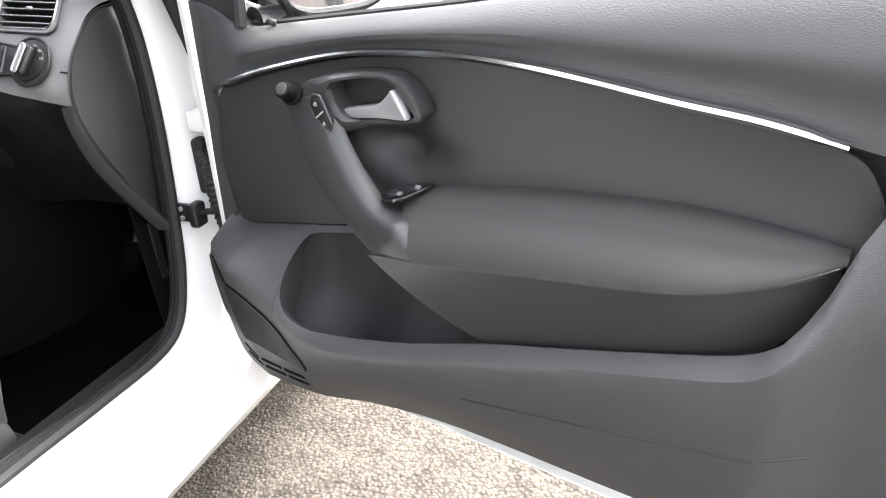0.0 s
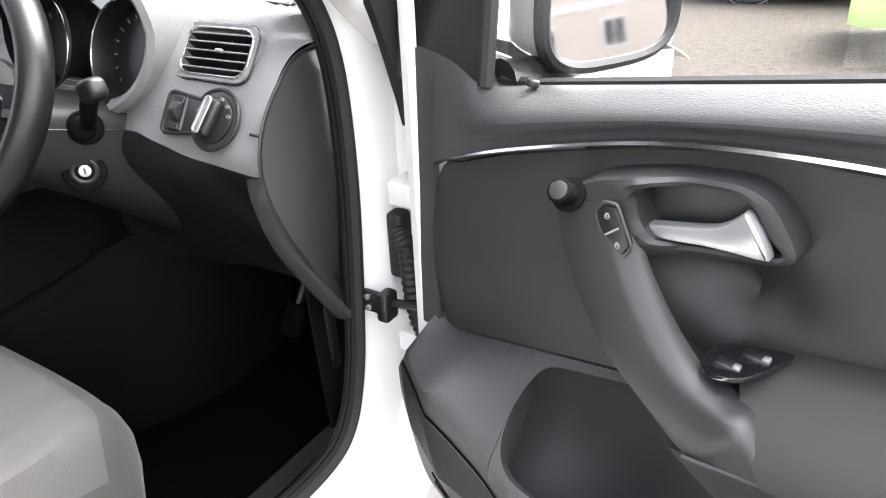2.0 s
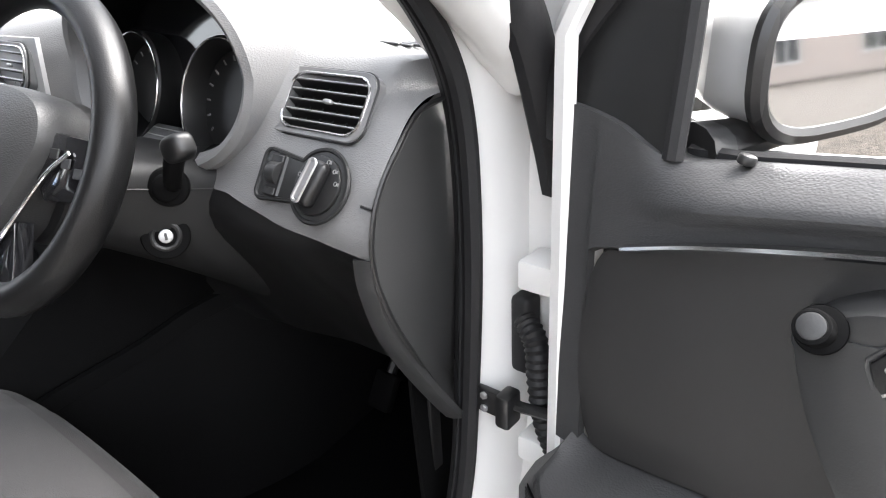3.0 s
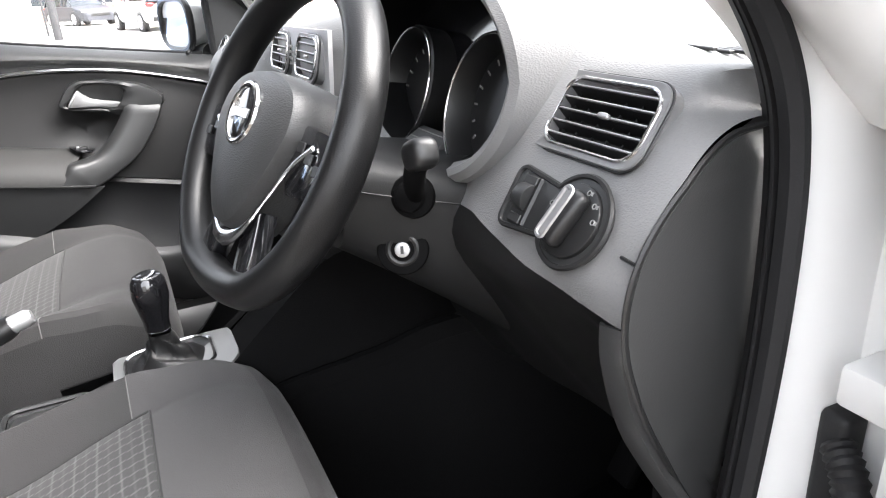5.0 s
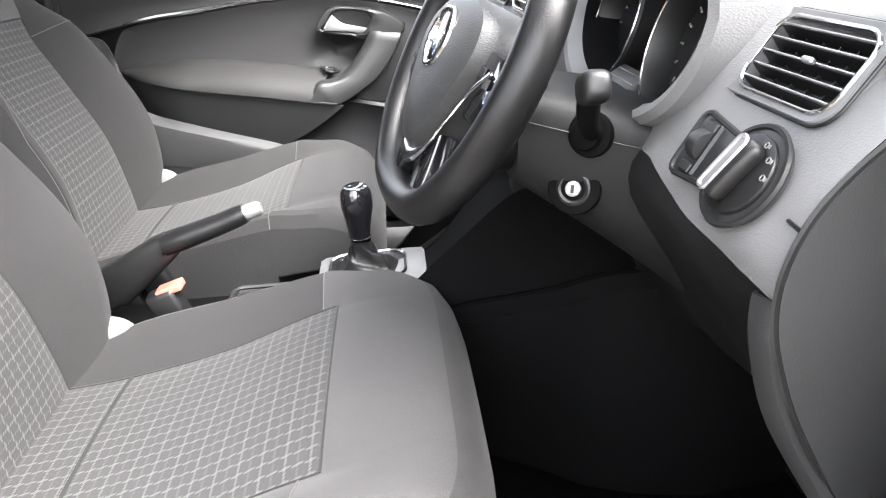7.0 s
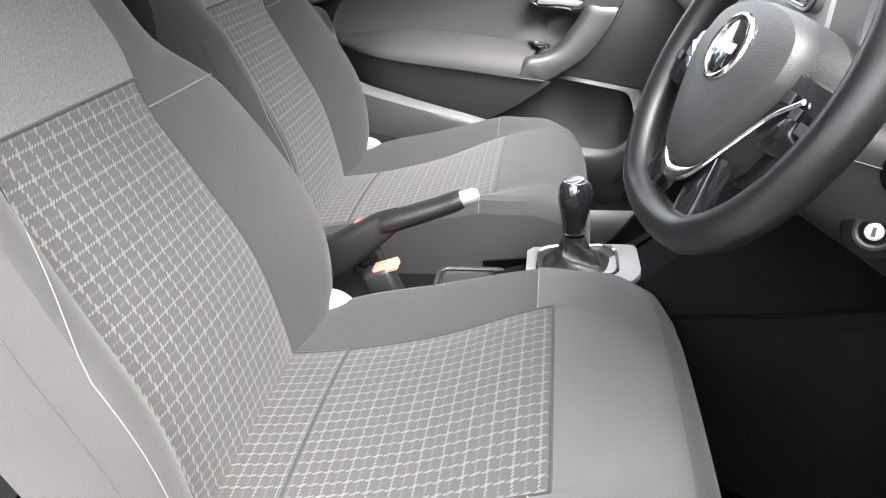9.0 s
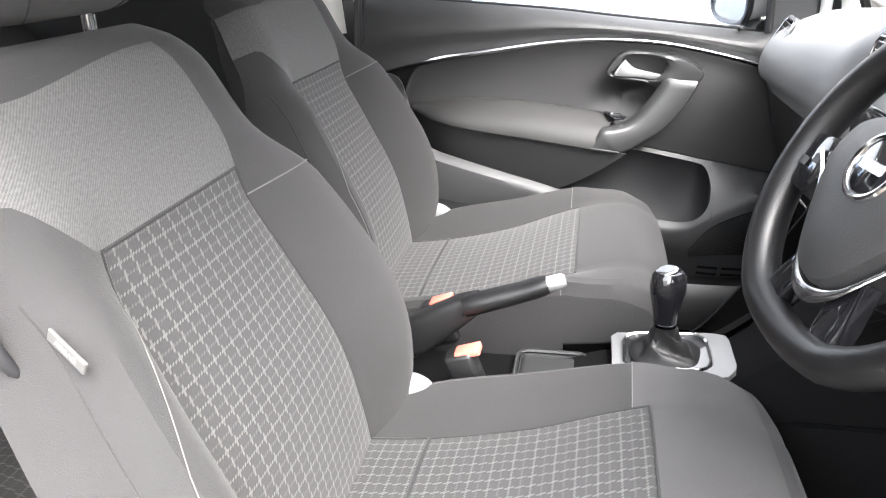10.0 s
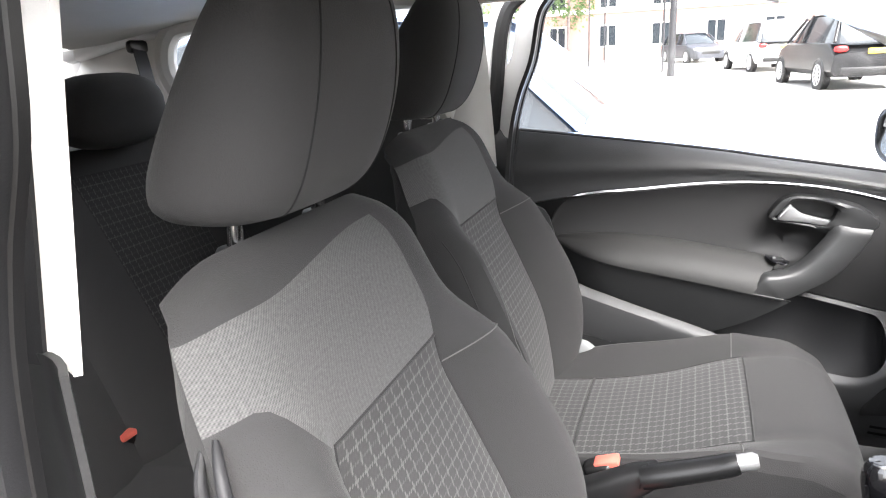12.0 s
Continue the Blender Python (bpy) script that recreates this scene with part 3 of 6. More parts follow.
Z_BOT = table([(0.0, 0.52), (0.035, 0.44), (0.06, 0.395), (0.086, 0.376), (0.177, 0.372), (0.288, 0.38), (0.404, 0.412), (0.546, 0.435), (0.8, 0.442), (1.17, 0.45)])


GRILLE_TOP = table([(0.06, 0.600), (0.11, 0.600), (0.16, 0.592), (0.215, 0.570), (0.265, 0.538), (0.302, 0.482)])


def cabin_door(M, driver):
    name = "driver_door" if driver else "passenger_door"
    label = ("white car door standing open with dark grey moulded trim, chrome strip and padded armrest" if driver
             else "closed white car door with dark grey moulded trim and chrome strip")
    at = M @ Vector((0.5, 0, 0.36))
    d = thing(name, label, "car door", at=at)

    def add(nm, bm, mat, parent=None, lab="", sharp=35):
        return part(nm, bm, mat, parent or d, lab, M, sharp)

    # upper panel from chrome strip to window line, running down the front edge
    rows = []
    for u in np.concatenate([np.linspace(0.068, 0.098, 6), np.linspace(0.101, 0.26, 22), np.linspace(0.29, 1.17, 36)]):
        if u < 0.0985:
            zs = 0.645
        elif u < 0.149:
            zs = 0.87 + 0.022 * ((u - 0.0985) / 0.05) ** 0.35
        else:
            zs = Z_STRIP(u)
        zw = Z_SILL(u)
        k = min(1.0, max(0.0, (u - 0.13) / 0.10))
        k = k * k * (3 - 2 * k)
        row = [(u, -0.006, zs - 0.006), (u, 0.004, zs - 0.001)]
        for f in np.linspace(0.03, 1, 14):
            g = min(1.0, max(0.0, (f - 0.16) / 0.34))
            g = g * g * (3 - 2 * g)
            back = 0.045 * max(0.0, (f - 0.45) / 0.55) ** 2
            row.append((u, 0.004 + k * (0.012 * g - back) - (1 - k) * 0.008 * f, zs + (zw - zs) * f))
        row.append((u, -0.055, zw - 0.003))
        rows.append(row)
    upper = add("upper_panel", surf(rows), M_DOOR, lab="grained soft upper door panel")
    add("lock_pin", disc((0.225, -0.022, 0.981), (0.2, -0.2, 1), 0.007, 0.008), M_BLACK, upper)
    # chrome strip
    us = np.linspace(0.146, 0.965, 50)
    taper = np.minimum(1, np.minimum((us - 0.125) / 0.12, 1))
    rows = []
    for u, w in zip(us, taper):
        z, h = Z_STRIP(u), (0.003 + 0.0028 * min(1, max(0.12, (u - 0.12) / 0.7))) * (1 if u < 0.94 else 0.6)
        rows.append([(u, 0.006, z - h), (u, 0.017, z - h * 0.9), (u, 0.020, z - h * 0.1), (u, 0.019, z + h * 0.7), (u, 0.012, z + h)])
    add("trim_strip", surf(rows, thick=0.002), M_CHROME, lab="curved bright chrome trim strip")
    # dark carrier behind the trim
    add("carrier", surf([[(u, -0.052, z) for z in (0.46, 0.6, 0.75, Z_STRIP(max(u, 0.149)) + 0.004)] for u in np.linspace(0.078, 1.15, 24)], thick=0.003), M_BLACK)
    # insert panel
    rows = []
    for u in np.concatenate([np.linspace(0.097, 0.16, 12), np.linspace(0.18, 0.96, 38), np.linspace(0.97, 1.022, 10)]):
        top = Z_STRIP(max(u, 0.136)) - 0.010 - 0.05 * max(0, (0.13 - u) / 0.033) ** 2.5 - 0.09 * max(0, (u - 0.955) / 0.067) ** 2.5
        low = (Z_INS(u) + 0.03 * max(0, (0.115 - u) / 0.018) ** 2) if u < 0.49 else Z_BACK(min(u, 0.985)) - 0.02
        dip = lambda z: 0.034 * math.exp(-((u - 0.455 + 0.35 * (z - 0.84)) / 0.055) ** 2 - ((z - 0.838) / 0.036) ** 2)
        rows.append([(u, -0.004 + 0.008 * math.sin(f * math.pi) * (1 if u < 0.4 else -0.6) - dip(top + (low - top) * f), top + (low - top) * f) for f in np.linspace(0, 1, 22)])
    add("insert_panel", surf(rows, thick=0.003), M_INSERT, lab="dark vinyl door insert")
    add("insert_piping", sweep([(r[0][0], r[0][1] + 0.001, r[0][2]) for r in rows][::-1] + [(r[-1][0], r[-1][1] + 0.001, r[-1][2]) for r in rows if r[0][0] < 0.45], 0.0022, 6, up=(0, 1, 0)), M_BLACK)
    # armrest pad: a full round from the insert down to the seam
    rows = []
    for u in np.linspace(0, 1, 40):
        row = []
        for t in np.linspace(0, 1, 14):
            x0 = 0.476 + 0.066 * t
            x = x0 + (0.988 - x0) * u
            end = 1 - max(0, (x - 0.84) / 0.148) ** 2 * 0.75
            n = 0.104 * (1 - (1 - t) ** 1.8) * end
            row.append((x, n, Z_BACK(x) + (Z_SEAM(x) - Z_BACK(x)) * t ** 1.7 + 0.004 * math.sin(min(1, t * 3) * math.pi)))
        row = [(row[0][0], -0.006, row[0][2] - 0.006)] + row + [(row[-1][0], row[-1][1] - 0.02, row[-1][2] - 0.001)]
        rows.append(row)
    add("armrest", surf(rows, thick=0.003), M_ARM, lab="padded dark armrest")
    seam = [(u, 0.100 * (1 - max(0, (u - 0.84) / 0.148) ** 2 * 0.75), Z_SEAM(u) - 0.001) for u in np.linspace(0.478, 0.982, 34)]
    add("armrest_piping", sweep(seam, 0.0028, 6, up=(0, 1, 0)), M_BLACK)
    # flap below the armrest
    rows = []
    for f in np.linspace(0, 1, 10):
        row = []
        u0 = 0.462 + (0.64 - 0.462) * f
        for u in np.linspace(u0, 0.985, 26):
            zs, zl = Z_SEAM(u) - 0.003, Z_LIP(u) - 0.02
            row.append((u, (0.092 - 0.030 * f**1.3) * (1 - max(0, (u - 0.84) / 0.148) ** 2 * 0.75), zs + (zl - zs) * f))
        rows.append(row)
    add("lower_flap", surf(rows, thick=0.004), M_SMOOTH, lab="smooth panel under the armrest")
    # lower panel: slopes out to a crease over the speaker, then becomes the pocket lip
    def skin(u, z, whole=True):
        zb = Z_BOT(u)
        rear = min(1, max(0, (u - 0.955) / 0.07))
        peak = (0.025 + 0.073 * min(1, (u - 0.03) / 0.13)) * (1 - rear) + 0.05 * rear
        zi = Z_INS(u) - 0.004 if u > 0.09 else 0.655 - 1.3 * (0.09 - u)
        zl = Z_LIP(max(u, 0.262))
        zc = min(0.628, 0.628 - 0.62 * (u - 0.17)) if u < 0.30 else min(zl - 0.012, 0.548 + (u - 0.30) * 0.28)
        k = min(1, max(0, (u - 0.262) / 0.13))
        k = k * k * (3 - 2 * k)

        def above(top_z, top_n, bend):
            zk = min(zc, top_z - 0.02)
            if z > zk:
                t = (top_z - z) / (top_z - zk)
                return top_n + (peak - top_n) * ((t * 1.25 - 0.25 * t**3) * (1 - bend) + math.sin(t * math.pi / 2) * bend)
            return peak * (0.45 + 0.55 * math.sin(min(1, max(0, (z - zb) / (zk - zb))) * math.pi / 2))

        front = above(zi, 0.0, 0.0) if u < 0.48 else 0.0
        if k == 0 or not whole:
            return front
        return front * (1 - k) + k * above(zl, 0.078 * (1 - rear) + 0.012 * rear, 1.0)

    skin_front = lambda u, z: skin(u, z, False)
    # storage pocket lining, coloured darker than the door for the shade inside
    rows = []
    for u in np.linspace(0.252, 0.74, 46):
        zt = Z_INS(max(u, 0.1)) + 0.008 if u < 0.46 else Z_SEAM(u)
        zl = Z_LIP(max(u, 0.30)) - 0.06
        edge = max(0, (0.30 - u) / 0.048)
        rows.append([(u, min(-0.028 + 0.06 * f**4 + 0.05 * edge**2 + 0.01 * math.sin(u * 30) * f, skin(u, zt + (zl - zt) * f) - 0.005 if u < 0.29 else 1.0), zt + (zl - zt) * f) for f in np.linspace(0, 1, 16)])
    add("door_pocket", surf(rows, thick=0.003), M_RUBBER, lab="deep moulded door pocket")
    rows = []
    for u in np.concatenate([np.linspace(0.035, 0.07, 6), np.linspace(0.075, 0.25, 24), np.linspace(0.252, 0.2612, 6), np.linspace(0.262, 0.30, 34), np.linspace(0.305, 0.93, 36), np.linspace(0.94, 1.17, 18)]):
        rear = min(1, max(0, (u - 0.955) / 0.07))
        zl = (Z_INS(u) - 0.004 if u > 0.09 else 0.655 - 1.3 * (0.09 - u)) if u < 0.2616 else Z_LIP(u)
        zb = Z_BOT(u)
        row = [(u, -0.03, zb + 0.012), (u, 0.012, zb + 0.001)]
        row += [(u, skin(u, zb + (zl - zb) * f), zb + (zl - zb) * f) for f in np.linspace(0, 1, 30)]
        n1 = row[-1][1]
        if u > 0.2616 and rear < 0.6:
            row += [(u, n1 - 0.008, zl - 0.004), (u, n1 - 0.014, zl - 0.02), (u, n1 - 0.018, zl - 0.06)]
        else:
            row += [(u, n1 - 0.006, zl + 0.0005)] * 3
        rows.append(row)
    lower = add("lower_panel", surf(rows), M_DOOR, lab="grained lower door panel with pocket lip")
    # brow between insert and pocket, with a rolled lower edge
    rows = []
    for u in np.concatenate([np.linspace(0.2612, 0.30, 26), np.linspace(0.305, 0.47, 18)]):
        zt, zb = Z_INS(u) - 0.004, Z_BROW(u)
        row = [(u, skin_front(u, zt) - 0.006, zt + 0.0005)] + [(u, skin_front(u, zt + (zb - zt) * f), zt + (zb - zt) * f) for f in np.linspace(0, 1, 8)]
        n1 = row[-1][1]
        rows.append(row + [(u, n1 - 0.003, zb - 0.002), (u, n1 - 0.012, zb - 0.001), (u, n1 - 0.05, zb + 0.004)])
    add("pocket_brow", surf(rows), M_DOOR, lower)
    # speaker grille with fine ribs, slots below
    rows = []
    for f in np.linspace(0, 1, 16):
        u = 0.066 + 0.236 * f
        ztop = GRILLE_TOP(u)
        zbot = min(0.474 - 0.06 * (u - 0.1), ztop - 0.012)
        rows.append([(u, skin(u, zbot + (ztop - zbot) * g) + 0.0012, zbot + (ztop - zbot) * g) for g in np.linspace(0, 1, 10)])
    grille = add("speaker_grille", surf(rows, thick=0.003), M_FOOT, lab="finely ribbed speaker grille")
    P = np.array(rows)
    ribs = []
    for j in np.linspace(0.03, 0.97, 26):
        k = j * 9
        a = int(min(8, k))
        line = P[:, a] * (1 - (k - a)) + P[:, a + 1] * (k - a)
        ribs.append(sweep(line + [0, 0.0022, 0], 0.0012, 5, up=(0, 0, 1)))
    add("rib", joined(*ribs), M_SHROUD, grille)
    for k in range(3):
        u = 0.135 + 0.058 * k
        for dz in (0.030, 0.050):
            bar = [(uu, skin(uu, Z_BOT(uu) + dz) - 0.003, Z_BOT(uu) + dz) for uu in np.linspace(u - 0.024, u + 0.024, 6)]
            add("slot", sweep(bar, 0.0052, 8, up=(0, 0, 1)), M_FOOT, lower)
    add("crease", sweep([(u, skin(u, 0.533 + 0.19 * (u - 0.576)) + 0.0005, 0.533 + 0.19 * (u - 0.576)) for u in np.linspace(0.60, 1.0, 24)], 0.0009, 6, up=(0, 1, 0)), M_BLACK, lower)
    # pull handle: a tapering bar from the lever down into the armrest
    left = spline([(0.303, 0.898), (0.321, 0.853), (0.347, 0.813), (0.380, 0.775), (0.418, 0.750), (0.452, 0.731), (0.478, 0.722), (0.500, 0.722)], 40)
    ridge = spline([(0.360, 0.908), (0.382, 0.860), (0.407, 0.826), (0.437, 0.795), (0.462, 0.780), (0.490, 0.775), (0.516, 0.772), (0.546, 0.739)], 40)
    rows = []
    for i in range(40):
        f = i / 39
        h = (0.050 + 0.050 * min(1, f * 1.15)) * (1 if driver else min(1, 0.55 + 5.0 * f))
        bev = 0.016 * (1 - 0.6 * f)
        ring = [(-0.10, -0.005), (-0.07, h * 0.45), (-0.02, h * 0.85), (0.03, h * 0.95), (0.12, h * 0.985), (0.55, h), (0.88, h * 1.01), (0.97, h * 0.995)]
        pts = [(left[i][0] + (ridge[i][0] - left[i][0]) * a, n, left[i][1] + (ridge[i][1] - left[i][1]) * a) for a, n in ring]
        x, z = ridge[i]
        pts += [(x + bev * 0.25, h * 0.96, z + bev * 0.15), (x + bev * 0.8, h * 0.82, z + bev * 0.5), (x + bev * 0.95, h * 0.66, z + bev * 0.6), (x + bev * 0.2, h * 0.52, z + bev * 0.1), (x - 0.02, h * 0.3, z - 0.012), (x - 0.03, -0.02, z - 0.018)]
        rows.append(pts)
    add("pull_handle", surf(rows, ring=True, caps=True), M_SMOOTH, lab="moulded diagonal pull handle")
    # bezel round the lever
    bez = [(0.383, 0.917), (0.392, 0.927), (0.417, 0.932), (0.455, 0.934), (0.468, 0.930), (0.477, 0.924), (0.489, 0.907), (0.501, 0.892), (0.455, 0.885), (0.410, 0.879), (0.398, 0.885), (0.387, 0.900)]
    loop = spline(bez + [bez[0]], 72)[:-1]
    head = spline([(0.298, 0.888), (0.309, 0.903), (0.337, 0.922), (0.370, 0.932), (0.398, 0.938), (0.437, 0.942), (0.466, 0.943), (0.486, 0.936), (0.499, 0.923), (0.511, 0.905), (0.514, 0.893), (0.503, 0.885), (0.467, 0.878), (0.428, 0.872), (0.405, 0.862), (0.380, 0.858), (0.345, 0.862), (0.312, 0.872), (0.298, 0.888)], 140)[:-1]
    cen = np.array([0.445, 0.905])
    rows = []
    for a, b in loop:
        th = math.atan2(b - cen[1], a - cen[0])
        dd = np.arctan2(head[:, 1] - cen[1], head[:, 0] - cen[0]) - th
        o = head[int(np.argmin(np.abs((dd + math.pi) % (2 * math.pi) - math.pi)))]
        kk = 0.62 + 0.38 * min(1, max(0, (0.425 - a) / 0.03))
        rows.append([(p[0], n * kk if n > 0.011 else n, p[1]) for p, n in (((o[0], o[1]), -0.002), ((o[0], o[1]), 0.036), (o * 0.93 + np.array([a, b]) * 0.07, 0.046), (o * 0.5 + np.array([a, b]) * 0.5, 0.049), (o * 0.12 + np.array([a, b]) * 0.88, 0.046), ((a, b), 0.040), ((a, b), 0.010))])
    rows.append(rows[0])
    bm = surf(rows)
    bmesh.ops.remove_doubles(bm, verts=bm.verts[:], dist=1e-6)
    bezel = add("lever_bezel", bm, M_SMOOTH, lab="moulded bezel of the door lever")
    bm = bmesh.new()
    bm.faces.new([bm.verts.new((a, 0.012, b)) for a, b in loop])
    add("recess", bm, M_BLACK, bezel)
    wedge = spline([(0.392, 0.884), (0.408, 0.880), (0.455, 0.886), (0.492, 0.8895), (0.497, 0.893), (0.490, 0.906), (0.479, 0.920), (0.473, 0.924), (0.468, 0.919), (0.456, 0.908), (0.440, 0.901), (0.392, 0.891)], 40)
    add("door_lever", prism(wedge, lambda a, b, h: (a, 0.02 + 0.12 * max(0, a - 0.44) + h, b), 0.012, 0.003), M_SILVER, lab="satin chrome door lever")
    # window switch panel
    out_ = [(0.464, 0.030), (0.478, 0.022), (0.518, 0.020), (0.525, 0.028), (0.506, 0.066), (0.484, 0.072), (0.466, 0.06)] if driver else [(0.465, 0.034), (0.478, 0.026), (0.51, 0.024), (0.515, 0.034), (0.50, 0.058), (0.475, 0.058)]
    sw = add("switch_panel", prism(spline(out_ + [out_[0]], 30)[:-1], lambda a, b, h: (a, b, 0.7955 + 0.2 * (a - 0.48) - 0.08 * (b - 0.03) + h), 0.004, 0.001), M_GLOSS, lab="black window switch panel")
    keys = [(0.503, 0.036, 0.8025), (0.487, 0.054, 0.7975)] if driver else [(0.49, 0.042, 0.801)]
    for k in keys:
        key = add("switch", rbox(k, (0.022, 0.014, 0.008), 0.003), M_BLACK, sw)
    for k in keys:
        add("key_tip", rbox((k[0] + 0.008, k[1] + 0.003, k[2] + 0.004), (0.006, 0.006, 0.004), 0.001), M_SILVER, sw)
    if driver:
        knob = add("mirror_knob", joined(disc((0.324, 0.053, 0.908), (0.1, 0.8, 0.5), 0.016, 0.003), disc((0.324, 0.063, 0.913), (0.1, 0.8, 0.5), 0.0115, 0.02), ), M_FOOT, lab="round black mirror adjuster knob")
        add("knob_cap", disc((0.325, 0.0715, 0.9185), (0.1, 0.8, 0.5), 0.009, 0.003), M_SMOOTH, knob)
        six = [(0.352, 0.898), (0.361, 0.911), (0.374, 0.911), (0.391, 0.876), (0.382, 0.861), (0.370, 0.861)]
        dense = [np.array(six[i]) * (1 - f) + np.array(six[(i + 1) % 6]) * f for i in range(6) for f in (0.12, 0.5, 0.88)]
        six = spline([*dense, dense[0]], 60)[:-1]
        mid = np.mean(six, 0)
        lock = add("lock_switch", prism([tuple(mid + (p - mid) * 0.9) for p in six], lambda a, b, h: (a, 0.047 + 0.05 * (a - 0.37) + h, b), 0.008, 0.0018), M_BLACK, lab="black central locking switch")
        add("switch_rim", sweep([(a, 0.0535 + 0.05 * (a - 0.37), b) for a, b in six], 0.0017, 6, closed=True, up=(0, 1, 0)), M_END, lock)
        for k in (-1, 1):
            c = (mid[0] - 0.006 * k, 0.0555, mid[1] + 0.0125 * k)
            add("lock_symbol", joined(ringtube((c[0], c[1], c[2] + 0.0016), (0, 1, 0), 0.0016, 0.0004, 14), ringtube(c, (0, 1, 0), 0.0022, 0.0005, 14)), M_TAG, lock)
        add("lock_bar", rbox((mid[0], 0.0562, mid[1]), (0.0018, 0.001, 0.016), 0, 1, Matrix.Rotation(radians(52), 3, "Y")), M_TAG, lock)
    # painted shell: inner frame edge, outer skin
    front = [(0.035, -0.03, z) for z in np.linspace(0.40, 1.02, 16)]
    rows = []
    for z in np.linspace(0.36, 1.13, 24):
        k = 0.012 * math.sin((z - 0.36) * 5) if z < 0.98 else 0.0
        up = 0.9 * max(0, z - 1.075)
        rows.append([(x_ + up, n_0, z_0) for x_, n_0, z_0 in [(0.073, -0.006, z), (0.071, 0.0, z), (0.066, 0.003, z), (0.052, 0.0, z), (0.047 - k * 0.3, -0.012, z), (0.044, -0.05, z), (0.04, -0.11, z), (0.0, -0.13, z)]])
    add("door_edge", surf(rows, thick=0.003), M_PAINT, lab="white painted door edge")
    rows = []
    for u in np.linspace(0.0, 1.19, 20):
        rows.append([(u, -0.10 - 0.035 * math.sin((z - 0.3) / 0.75 * math.pi), z) for z in np.linspace(0.31, Z_SILL(u) - 0.01, 10)])
    add("outer_skin", surf(rows, thick=0.004), M_PAINT, lab="white painted outer door skin")
    add("bottom_edge", surf([[(u, n, 0.31 + 0.03 * max(0, 0.06 - u) * 10 + 0) for n in (-0.10, -0.08, -0.06)] for u in np.linspace(0.03, 1.18, 12)], thick=0.003), M_PAINT)
    add("rear_edge", surf([[(1.175, n, z) for n in (-0.11, -0.06, 0.0, 0.012)] for z in np.linspace(0.37, 1.085, 8)], thick=0.004), M_PAINT)
    # window frame, corner cover and pane
    wf = spline([(0.03, 0.985), (0.032, 1.05), (0.065, 1.105), (0.13, 1.165), (0.25, 1.255), (0.45, 1.375), (0.62, 1.43), (0.85, 1.455), (1.06, 1.43), (1.14, 1.38), (1.165, 1.2), (1.175, 1.085)], 60)
    frame_ob = add("window_frame", sweep([(u, -0.06 - 0.05 * max(0, z - 1.0), z) for u, z in wf], 0.03, 10, up=(0, 1, 0), flat=1.0), M_PAINT, lab="white painted window frame")
    add("frame_seal", sweep([(u + 0.012 * (1 if u < 0.6 else -1), -0.028 - 0.05 * max(0, z - 1.0), z - 0.02) for u, z in wf], 0.018, 8, up=(0, 1, 0)), M_RUBBER, frame_ob)
    rows = []
    for u in np.linspace(0.062, 0.17, 8):
        zt = table([(0.05, 1.09), (0.065, 1.105), (0.13, 1.165), (0.25, 1.255)])(u)
        rows.append([(u, -0.012 - 0.02 * f, Z_SILL(u) - 0.006 + (zt - Z_SILL(u)) * f) for f in np.linspace(0, 1, 6)])
    add("corner_cover", surf(rows, thick=0.004), M_BLACK, lab="black triangular corner cover")
    add("window_channel", sweep([(0.168, -0.014, 0.972), (0.169, -0.022, 1.05), (0.17, -0.034, 1.19)], 0.009, 8, up=(0, 1, 0)), M_RUBBER)
    add("sill_seal", sweep([(u, -0.045, Z_SILL(u) - 0.001) for u in np.linspace(0.165, 1.16, 24)], 0.006, 6, up=(0, 1, 0)), M_RUBBER)
    pane = []
    for u in np.linspace(0.16, 1.165, 16):
        zt = np.interp(u, wf[:, 0][:50], wf[:, 1][:50])
        pane.append([(u, -0.062 - 0.05 * max(0, z - 1.0), z) for z in np.linspace(Z_SILL(u) - 0.03, zt, 5)])
    g = add("window_pane", surf(pane), M_PANE, lab="clear side window")
    g.visible_shadow = False
    return d


TH = radians(78)
hinge = Vector((0.76, 0.03, 0)) + 0.03 * Vector((-math.cos(TH), -math.sin(TH), 0))
M_DRIVER = Matrix(((math.sin(TH), -math.cos(TH), 0, hinge.x), (-math.cos(TH), -math.sin(TH), 0, hinge.y), (0, 0, 1, 0), (0, 0, 0, 1)))
M_PASSENGER = Matrix(((0, 1, 0, -0.712), (-1, 0, 0, -0.026), (0, 0, 1, 0), (0, 0, 0, 1)))
driver_door = cabin_door(M_DRIVER, True)
passenger_door = cabin_door(M_PASSENGER, False)


